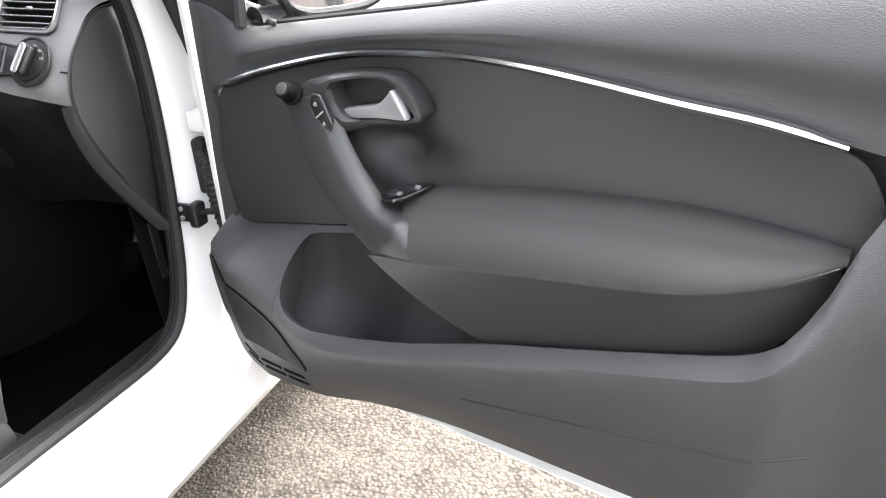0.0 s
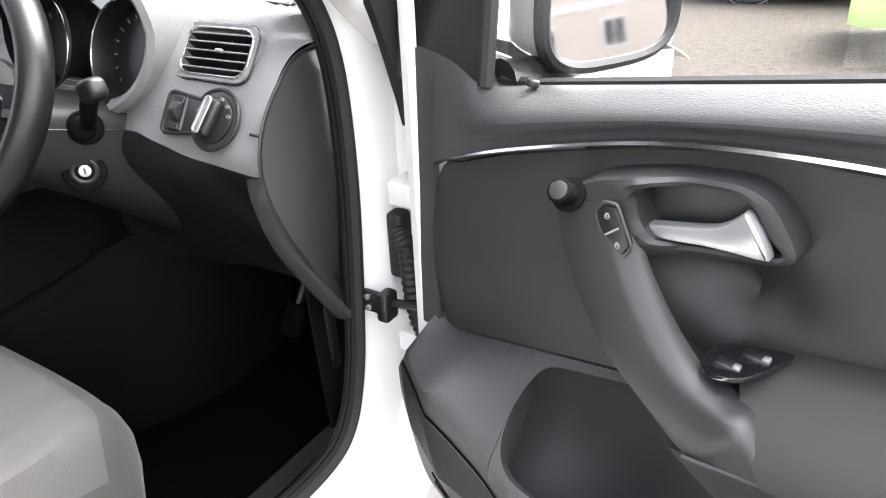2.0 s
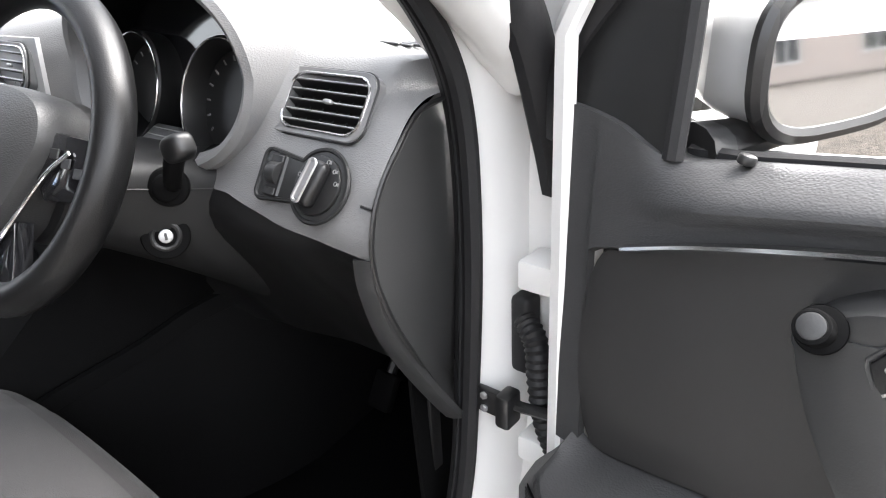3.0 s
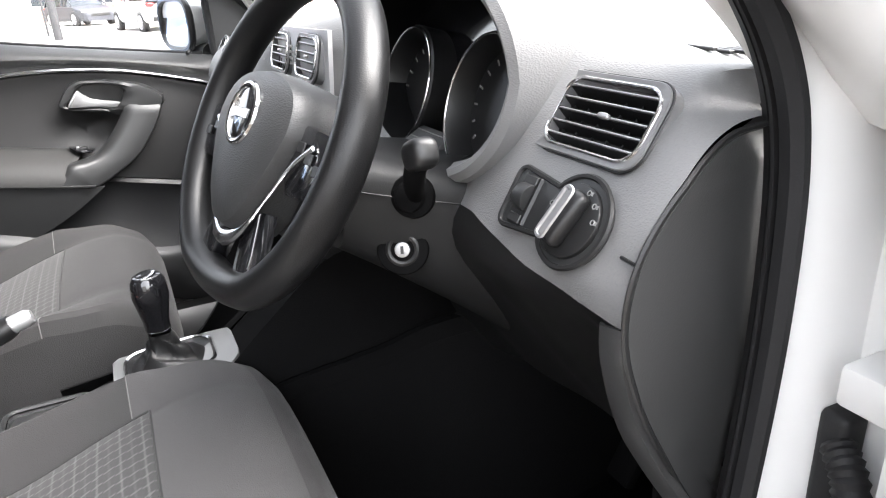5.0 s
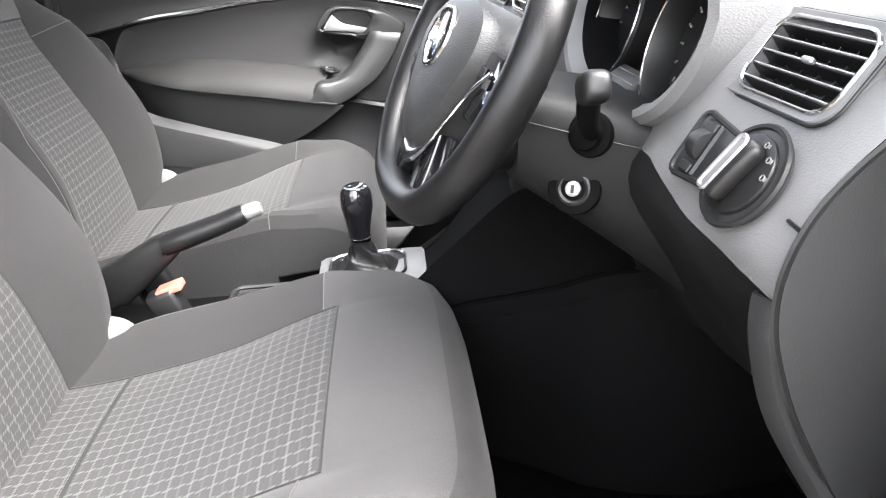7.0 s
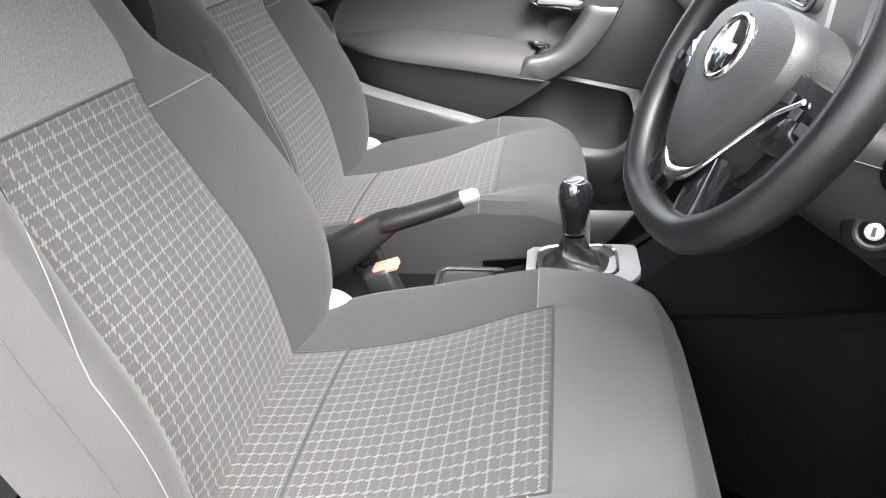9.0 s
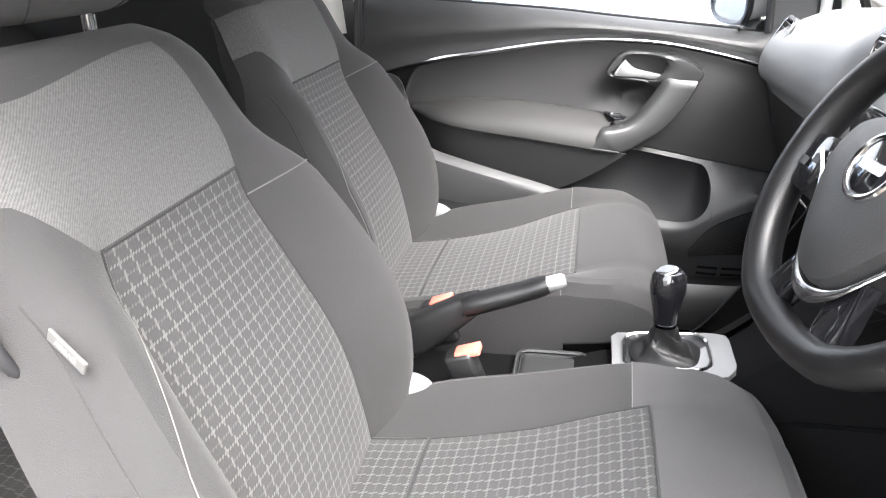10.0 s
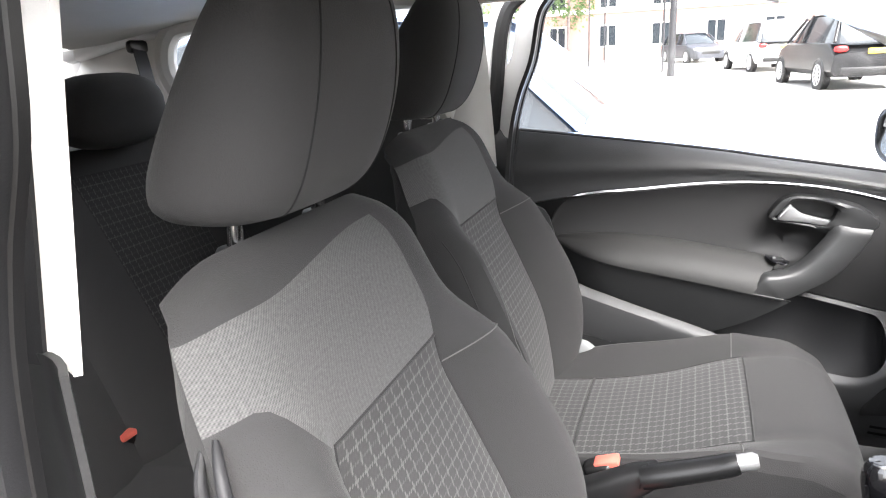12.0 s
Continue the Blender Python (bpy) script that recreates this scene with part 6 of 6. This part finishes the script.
part("silver_vee", sweep([V(a * 1.02, b * 1.02, 0.011) for a, b in vee], np.array([0.0026 + 0.0065 * math.exp(-((k - 23.5) / 6) ** 2) for k in range(48)]), 8, up=WN, flat=0.7), M_CHROME, wheel, "bright silver trim below the airbag cover")
for sd in (-1, 1):
    sp = [(0.07 * sd, 0.035), (0.16 * sd, 0.028), (0.163 * sd, -0.03), (0.09 * sd, -0.035), (0.065 * sd, -0.01)]
    spoke = part("spoke", prism(sp, lambda a, b, h: V(a, b, -0.014 + h), 0.022, 0.005), M_GLOSS, wheel, "gloss black spoke")
    for i in range(3):
        part("spoke_button", rbox(V((0.098 + 0.02 * i) * sd, 0.012 - 0.008 * i, 0.010), (0.013, 0.010, 0.002), 0.0008, 1, W3), M_SMOOTH, spoke)
    leg = [(0.022 * sd, -0.085), (0.05 * sd, -0.06), (0.062 * sd, -0.10), (0.07 * sd, -0.15), (0.045 * sd, -0.155), (0.03 * sd, -0.12)]
    lg = part("lower_spoke", prism(leg, lambda a, b, h: V(a, b, -0.014 + h), 0.02, 0.004), M_GLOSS, wheel, "gloss black lower spoke")
    part("spoke_foot", rbox(V(0.055 * sd, -0.146, 0.006), (0.026, 0.014, 0.008), 0.003, 2, W3 @ Matrix.Rotation(radians(20 * sd), 3, "Z")), M_CHROME, lg)
part("hub", disc(W(0, 0, -0.03), WN, 0.05, 0.05, 0.006), M_BLACK, wheel)

# ---- centre console ----
con = thing("centre_console", "dark plastic centre console with satin silver gear surround", "centre console", at=(0, -0.5, 0.3))
rows = []
for y, zt, w in ((-0.12, 0.73, 0.14), (-0.22, 0.69, 0.13), (-0.30, 0.60, 0.09), (-0.36, 0.556, 0.078), (-0.44, 0.550, 0.074), (-0.53, 0.545, 0.074), (-0.60, 0.522, 0.074), (-0.75, 0.515, 0.082), (-0.95, 0.51, 0.08), (-1.2, 0.49, 0.08)):
    rows.append([(-w, y, 0.27), (-w, y, 0.4), (-w, y, zt - 0.03), (-w + 0.008, y, zt - 0.008), (-w + 0.025, y, zt), (0, y, zt), (w - 0.025, y, zt), (w - 0.008, y, zt - 0.008), (w, y, zt - 0.03), (w, y, 0.4), (w, y, 0.27)])
part("tunnel_cover", surf(rows), M_CONSOLE, con, "tunnel cover coloured near-black for shade")
GX, GT = -0.012, radians(3)
G = lambda a, b, h: (GX + a, -0.434 + b * math.cos(GT) - h * math.sin(GT), 0.570 + b * math.sin(GT) + h * math.cos(GT))
sil = [(-0.062, -0.075), (-0.05, -0.085), (0.05, -0.085), (0.062, -0.075), (0.066, 0.02), (0.066, 0.065), (0.062, 0.085), (0.050, 0.097), (0.035, 0.10), (-0.035, 0.10), (-0.050, 0.097), (-0.062, 0.085), (-0.066, 0.065), (-0.066, 0.02)]
part("silver_surround", prism(sil, lambda a, b, h: G(a, b, h - 0.006 + 1.6 * max(0, b - 0.08) ** 1.4), 0.01, 0.003), M_BEZEL, con, "satin silver gear surround")
ring_ = rounded(0.104, 0.132, 0.028)
rows = [[G(a * f, b * f, k) for a, b in ring_] for f, k in ((1.05, 0.003), (1.04, 0.008), (1.0, 0.011), (0.95, 0.009), (0.93, 0.002))]
part("gaiter_frame", surf(rows, ring=True), M_CHROME, con, "bright gaiter frame")
bm = bmesh.new()
bm.faces.new([bm.verts.new(G(a * 0.94, b * 0.94, 0.0052)) for a, b in ring_])
part("gaiter_well", bm, M_GAITER, con)
part("tray", rbox((0.0, -0.62, 0.524), (0.10, 0.10, 0.012), 0.012, 3), M_SMOOTH, con)
part("tray_rim", sweep([(a, -0.615 + b, 0.532) for a, b in rounded(0.11, 0.12, 0.02)], 0.004, 6, closed=True), M_SMOOTH, con)
for side in (1, -1):
    top_l = spline([(0.074, -0.60, 0.540), (0.078, -0.48, 0.553), (0.088, -0.39, 0.570), (0.125, -0.30, 0.665), (0.18, -0.215, 0.765), (0.27, -0.165, 0.80), (0.33, -0.1, 0.80), (0.33, 0.3, 0.80)], 30)
    low_l = spline([(0.086, -0.60, 0.500), (0.092, -0.48, 0.520), (0.112, -0.37, 0.545), (0.152, -0.28, 0.585), (0.215, -0.17, 0.635), (0.264, -0.095, 0.68), (0.30, 0.06, 0.70), (0.31, 0.36, 0.72)], 30)
    flare = []
    for a, b in zip(top_l, low_l):
        m1 = (a + b) / 2 + (0.006, 0, 0)
        flare.append([(side * q[0], q[1], q[2]) for q in (a, m1, b, b - (0.004, 0, 0.003), b - (0.006, 0, 0.006), b + (0.002, 0, -0.008), b + (0.003, 0, -0.034), b + (-0.003, 0, -0.038), b + (-0.001, 0, -0.044), b * (1, 1, 0) + (-0.012, 0, 0.42), b * (1, 1, 0) + (-0.02, 0, 0.28))])
    # shade down to the floor is in the colour of these sides
    part("console_side", surf(flare, thick=0.003), M_CONSOLE, con, "flared console side coloured near-black for shade")

gear = thing("gear_lever", "gear lever with gloss knob and black leather gaiter", "gear lever", at=G(0, 0, 0))
rows = []
for f in np.linspace(0, 1, 16):
    w = 0.030 * (1 - f) ** 2.2 + 0.016
    h = 0.040 * (1 - f) ** 2.2 + 0.017
    c = Vector(G(0.004, 0.0, 0.006)) * (1 - f) + Vector((-0.002, -0.441, 0.632)) * f
    fold = math.sin(f * 3.14)
    rows.append([np.array(c) + np.array([w * math.copysign(abs(math.cos(a)) ** 0.75, math.cos(a)) * (1 + 0.12 * math.sin(5 * a + 9 * f) * fold), h * math.copysign(abs(math.sin(a)) ** 0.75, math.sin(a)) * (1 + 0.12 * math.sin(4 * a - 7 * f) * fold), 0.006 * math.sin(3 * a + 11 * f) * fold]) for a in np.linspace(0, 2 * math.pi, 44, endpoint=False)])
part("gaiter", surf(rows, ring=True), M_GAITER, gear, "wrinkled black leather gaiter")
part("collar", disc((-0.002, -0.441, 0.64), (0.02, -0.02, 1), 0.018, 0.006), M_CHROME, gear, "chrome collar")
rows = []
for z, r in ((0.64, 0.0165), (0.655, 0.0175), (0.675, 0.021), (0.695, 0.0245), (0.71, 0.0245), (0.72, 0.0225), (0.727, 0.018), (0.73, 0.008)):
    rows.append([(0.002 + r * math.cos(a), -0.442 + r * 1.08 * math.sin(a), z) for a in np.linspace(0, 2 * math.pi, 28, endpoint=False)])
part("gear_knob", surf(rows, ring=True, caps=True), M_GLOSS, gear, "gloss black gear knob")
part("knob_cap", disc((0.002, -0.445, 0.7265), (0, -0.2, 1), 0.017, 0.006, 0.002), M_CHROME, gear, "chrome shift pattern cap")
part("cap_inlay", disc((0.002, -0.446, 0.7300), (0, -0.2, 1), 0.012, 0.001, 0), M_GLOSS, gear)

hb = thing("handbrake", "dark handbrake lever with satin silver release button, half raised", "handbrake", at=(0.0, -0.87, 0.5))
part("grip", sweep(spline([(0.014, -0.754, 0.652), (0.011, -0.709, 0.666), (0.006, -0.659, 0.681), (0.003, -0.621, 0.695)], 16), np.array([0.018, 0.019, 0.0195, 0.0195, 0.0195, 0.019, 0.019, 0.019, 0.0185, 0.0185, 0.018, 0.018, 0.018, 0.018, 0.0175, 0.016]), 14, flat=0.95), M_LEATHER, hb, "leather handbrake grip")
part("release_button", sweep([(0.003, -0.624, 0.694), (0, -0.601, 0.7), (0, -0.595, 0.7015)], np.array([0.0125, 0.0125, 0.009]), 14), M_SILVER, hb, "satin silver release button")
rows = []
for y, zt, zb, w in ((-0.734, 0.676, 0.636, 0.018), (-0.769, 0.666, 0.604, 0.02), (-0.829, 0.634, 0.554, 0.022), (-0.899, 0.599, 0.524, 0.024), (-0.969, 0.564, 0.504, 0.026)):
    rows.append([(0.006 + w * math.copysign(abs(math.cos(a)) ** 0.6, math.cos(a)), y, (zt + zb) / 2 + (zt - zb) / 2 * math.copysign(abs(math.sin(a)) ** 0.6, math.sin(a))) for a in np.linspace(0, 2 * math.pi, 24, endpoint=False)])
part("lever_body", surf(rows, ring=True, caps=True), M_BLACK, hb, "dark plastic lever body")
part("grip_joint", sweep([(0.0075 + 0.0205 * math.cos(a), -0.752 + 0.006 * math.sin(a), 0.652 + 0.0205 * math.sin(a)) for a in np.linspace(0, 2 * math.pi, 24, endpoint=False)], 0.0015, 5, closed=True, up=(0, 1, 0.3)), M_BLACK, hb)
# pedals
for x in (0.25, 0.36, 0.47):
    p = thing("pedal", "black rubber foot pedal in the dark footwell", "pedal", "pedals", at=(x, 0.2, 0.4))
    part("pad", rbox((x, 0.17, 0.40), (0.05, 0.02, 0.07), 0.006, 2, Matrix.Rotation(radians(-30), 3, "X")), M_FOOT, p)
    part("arm", sweep([(x, 0.18, 0.41), (x, 0.26, 0.52), (x, 0.30, 0.66)], 0.01, 8), M_BLACK, p)

# ---- outside: parked cars, buildings, post ----
M_TYRE = material("tyre_rubber", (0.02, 0.02, 0.021), 0.8)
M_DARKGLASS = material("dark_car_glass", (0.02, 0.025, 0.03), 0.05)
M_RIM = material("alloy_wheel", (0.5, 0.5, 0.52), 0.3, metal=0.8)
M_BRICK = material("red_brick", (0.26, 0.15, 0.125), 0.9, vary=0.25)
M_PALEBRICK = material("pale_brick", (0.46, 0.39, 0.34), 0.9, vary=0.2)
M_STONE = material("pale_render", (0.72, 0.70, 0.66), 0.9)
M_ROOF = material("dark_roof_tiles", (0.10, 0.08, 0.075), 0.85)
M_STEEL = material("grey_steel_post", (0.03, 0.03, 0.033), 0.5, metal=0.3)
M_LEAF = material("leaf_green", (0.07, 0.12, 0.04), 0.8, vary=0.4)
M_TAIL = material("red_tail_lens", (0.5, 0.02, 0.02), 0.2)
M_LAMP = material("clear_lamp_lens", (0.7, 0.7, 0.7), 0.1)
M_PLATE = material("yellow_plate", (0.75, 0.55, 0.05), 0.5)


def parked_car(name, label, colour, pos, heading, length=4.1, width=1.78, height=1.48, suv=False):
    paint = material(name + "_paint", colour, 0.35, coat=0.1, vary=0.05, spec=0.2)
    c = thing(name, label, "car", "parked cars", at=pos)
    Mx = Matrix.Translation(pos) @ Matrix.Rotation(radians(heading), 4, "Z")
    g = 0.30 if suv else 0.22
    belt = 1.02 if suv else 0.92
    L = length / 2
    lower = [(-L, 0.62, 0.80), (-L + 0.03, 0.78, 0.97), (-L + 0.45, belt, 1.0), (-0.6, belt + 0.0, 1.0), (0.6, belt - 0.02, 1.0), (L - 1.05, belt - 0.02, 1.0), (L - 0.5, belt - 0.16, 0.97), (L - 0.1, 0.72, 0.86), (L, 0.55, 0.72)]
    rows = []
    for y, zt, w in lower:
        hw = width / 2 * w
        rows.append([(-hw * 0.9, y, g), (-hw, y, g + 0.12), (-hw * 1.0, y, (g + zt) / 2 + 0.08), (-hw * 0.96, y, zt - 0.04), (-hw * 0.86, y, zt), (0, y, zt + 0.03), (hw * 0.86, y, zt), (hw * 0.96, y, zt - 0.04), (hw * 1.0, y, (g + zt) / 2 + 0.08), (hw, y, g + 0.12), (hw * 0.9, y, g)])
    part("body", surf(rows, ring=True, caps=True), paint, c, "", Mx)
    rows = []
    for y, z, w in ((-L + 0.12, belt - 0.02, 0.80), (-L + 0.4, height - 0.08, 0.68), (-L + 0.8, height, 0.66), (0.0, height, 0.66), (0.35, height - 0.05, 0.66), (L - 1.05, belt, 0.80)):
        hw = width / 2
        rows.append([(-hw * 0.9, y, belt - 0.04), (-hw * (w + (0.9 - w) * 0.2), y, z - 0.05), (-hw * w * 0.85, y, z), (0, y, z + 0.02), (hw * w * 0.85, y, z), (hw * (w + (0.9 - w) * 0.2), y, z - 0.05), (hw * 0.9, y, belt - 0.04)])
    part("window", surf(rows, ring=True, caps=True), M_DARKGLASS, c, "dark window glass", Mx)
    rows = []
    for y, z in ((-L + 0.35, height - 0.09), (-L + 0.8, height + 0.012), (0.0, height + 0.012), (0.38, height - 0.04)):
        rows.append([(-width * 0.34, y, z - 0.02), (-width * 0.28, y, z + 0.012), (0, y, z + 0.03), (width * 0.28, y, z + 0.012), (width * 0.34, y, z - 0.02)])
    part("roof", surf(rows, thick=0.02), paint, c, "", Mx)
    for sd in (-1, 1):
        for path in ([(L - 1.05, belt), (0.36, height - 0.05)], [(0.0, belt), (-0.05, height)], [(-L + 0.15, belt), (-L + 0.5, height - 0.05)]):
            part("pillar", sweep([(sd * width * (0.455 if z == belt else 0.36), y, z) for y, z in path], 0.035, 8), paint, c, "", Mx)
        for y in (L - 0.85, -L + 0.75):
            wc = Vector((sd * (width / 2 - 0.09), y, 0.32))
            wh = part("tyre", disc(wc, (1, 0, 0), 0.32, 0.2, 0.03, 36), M_TYRE, c, "", Mx)
            rim_ = part("rim", disc(wc + Vector((sd * 0.098, 0, 0)), (1, 0, 0), 0.225, 0.012, 0.002, 36), M_BLACK, wh, "", Mx)
            for k in range(10):
                a = k * 0.628
                part("wheel_spoke", rbox(wc + Vector((sd * 0.106, 0.11 * math.cos(a), 0.11 * math.sin(a))), (0.012, 0.21, 0.028), 0.004, 1, Matrix.Rotation(a, 3, "X")), M_RIM, wh, "", Mx)
            part("rim_edge", ringtube(wc + Vector((sd * 0.106, 0, 0)), (1, 0, 0), 0.222, 0.012, 36), M_RIM, wh, "", Mx)
            part("wheel_arch", ringtube(wc + Vector((sd * 0.075, 0, 0)), (1, 0, 0), 0.355, 0.03, 36), M_BLACK, c, "", Mx)
        part("headlight", blob((sd * width * 0.36, L - 0.12, 0.66), (0.16, 0.12, 0.07)), M_LAMP, c, "", Mx)
        part("tail_light", blob((sd * width * 0.40, -L + 0.06, 0.88 if suv else 0.78), (0.14, 0.08, 0.07)), M_TAIL, c, "", Mx)
    part("front_grille", rbox((0, L - 0.03, 0.50), (0.9, 0.08, 0.16), 0.02), M_BLACK, c, "", Mx)
    part("rear_bumper", rbox((0, -L + 0.03, 0.42), (width * 0.8, 0.1, 0.16), 0.03), M_BLACK, c, "", Mx)
    part("number_plate", rbox((0, -L - 0.005, 0.82 if suv else 0.6), (0.5, 0.02, 0.11), 0.004), M_PLATE, c, "plain yellow plate", Mx)
    return c


parked_car("green_car", "bright green hatchback parked across the yard", (0.40, 0.55, 0.20), (2.95, 6.25, 0), 90, 3.9, 1.7, 1.5)
parked_car("dark_car", "dark grey car parked across the yard", (0.03, 0.032, 0.036), (1.0, 9.4, 0), 90)
parked_car("pale_car", "blue car parked beside the passenger door", (0.40, 0.53, 0.78), (-3.05, -2.15, 0), 0, 4.0, 1.75, 1.46)
parked_car("black_suv", "black suv parked at the far side of the road", (0.012, 0.012, 0.013), (-18.2, 2.5, 0), 100, 4.4, 1.9, 1.62, True)
parked_car("white_suv", "white suv parked behind the black one", (0.75, 0.75, 0.75), (-27.1, 1.55, 0), 103, 4.5, 1.9, 1.66, True)
parked_car("dark_saloon", "dark car waiting at the far kerb", (0.04, 0.042, 0.05), (-38.0, -1.0, 0), -66, 4.3, 1.8, 1.45)

post = thing("street_lamp", "dark steel street lamp post at the kerb", "lamp post", at=(-24.0, -1.55, 0))
part("pole", sweep([(-24.0, -1.55, 0), (-24.0, -1.55, 1.2), (-24.0, -1.55, 6.0)], np.array([0.13, 0.12, 0.09]), 12, up=(1, 0, 0)), M_STEEL, post)
part("door_plate", rbox((-23.88, -1.55, 0.6), (0.02, 0.1, 0.4), 0.005), M_STEEL, post)

for x, y in ((-27.0, -1.97), (-33.0, -5.6), (-34.0, -5.0)):
    p = thing("sign_post", "thin dark steel post at the kerb", "post", "kerb posts", at=(x, y, 0))
    part("pole", sweep([(x, y, 0), (x, y, 2.0), (x, y, 4.2)], np.array([0.04, 0.038, 0.035]), 10, up=(1, 0, 0)), M_STEEL, p)


def far_house(x, y, w, h, mat, label, turn=0.0, cols=6, floors=2):
    b = thing("brick_building", label, "building", at=(x, y, 0))
    Mx = Matrix.Translation((x, y, 0)) @ Matrix.Rotation(radians(turn), 4, "Z")
    part("wall", rbox((0, 0, h / 2), (8, w, h), 0.02, 1), mat, b, "", Mx)
    part("roof", prism([(-4.4, 0), (4.4, 0), (0, 2.6)], lambda a, c, k: (a, -w / 2 - 0.3 + k, h + c), w + 0.6, 0), M_ROOF, b, "", Mx)
    for f in range(floors):
        for i in range(cols):
            yy = -w / 2 + (i + 0.5) * w / cols
            z = 1.6 + f * (h - 1.2) / floors
            wd = part("window", rbox((4.0, yy, z), (0.12, 1.2, 1.5), 0.01, 1), M_STONE, b, "white window frame", Mx)
            for k in (-0.28, 0.28):
                part("pane", rbox((4.06, yy + k, z), (0.03, 0.48, 1.3), 0, 1), M_DARKGLASS, wd, "", Mx)
    part("band", rbox((4.02, 0, h / 2 + 0.1), (0.1, w, 0.25), 0.01, 1), M_STONE, b, "", Mx)
    return b


far_house(-52, 2, 34, 6.2, M_BRICK, "long red brick building across the road with white windows", 0, 10, 2)
far_house(16, -22, 16, 5.5, M_BRICK, "brick terrace houses with dark roofs behind the yard", 60, 6, 2)
far_house(8, 34, 30, 5.0, M_STONE, "pale rendered building at the end of the yard", -90, 8, 2)
gate = thing("shed", "white corrugated metal shed wall beside the yard", "shed", at=(5.2, -4.0, 0))
for i in range(10):
    part("wall_panel", rbox((5.2, -6.6 + 0.5 * i, 1.3), (0.06, 0.46, 2.6), 0.02, 2), M_STONE, gate)
# trees far off
def tree(x, y, h, seed):
    rnd = random.Random(seed)
    t = thing("tree", "leafy green street tree in the distance", "tree", "street trees", at=(x, y, 0))
    part("trunk", sweep([(x, y, 0), (x + 0.05, y, h * 0.4), (x, y + 0.1, h * 0.75)], np.array([0.16, 0.12, 0.05]), 8, up=(1, 0, 0)), M_ROOF, t)
    bm = bmesh.new()
    for _ in range(900):
        a, b = rnd.uniform(0, 6.28), rnd.uniform(-1, 1)
        r = h * 0.3 * rnd.uniform(0.35, 1.0) ** 0.5 * (1 + 0.3 * math.sin(3 * a + seed))
        p = Vector((x + r * math.cos(a) * math.sqrt(1 - b * b), y + r * math.sin(a) * math.sqrt(1 - b * b), h * 0.68 + r * b))
        s = rnd.uniform(0.08, 0.2)
        d1 = Vector((rnd.gauss(0, 1), rnd.gauss(0, 1), rnd.gauss(0, 1))).normalized() * s
        d2 = d1.orthogonal().normalized() * s * 0.5
        bm.faces.new([bm.verts.new(p + q) for q in (d1, d2, -d1, -d2)])
    part("crown", bm, M_LEAF, t)


tree(-46, -14, 7, 3)
tree(-47, -9, 6, 5)
far_house(36, 21, 44, 6.0, M_PALEBRICK, "row of pale brick shops with white windows across the road", 210, 12, 2)
# wheels under the car
for sd in (-1, 1):
    for y in (0.78, -1.95):
        wc = Vector((sd * 0.75, y, 0.29))
        wh = part("wheel", disc(wc, (1, 0, 0), 0.29, 0.18, 0.03, 36), M_TYRE, body, "black tyre on an alloy wheel")
        part("rim", disc(wc + Vector((sd * 0.088, 0, 0)), (1, 0, 0), 0.20, 0.012, 0.002, 36), M_RIM, wh)
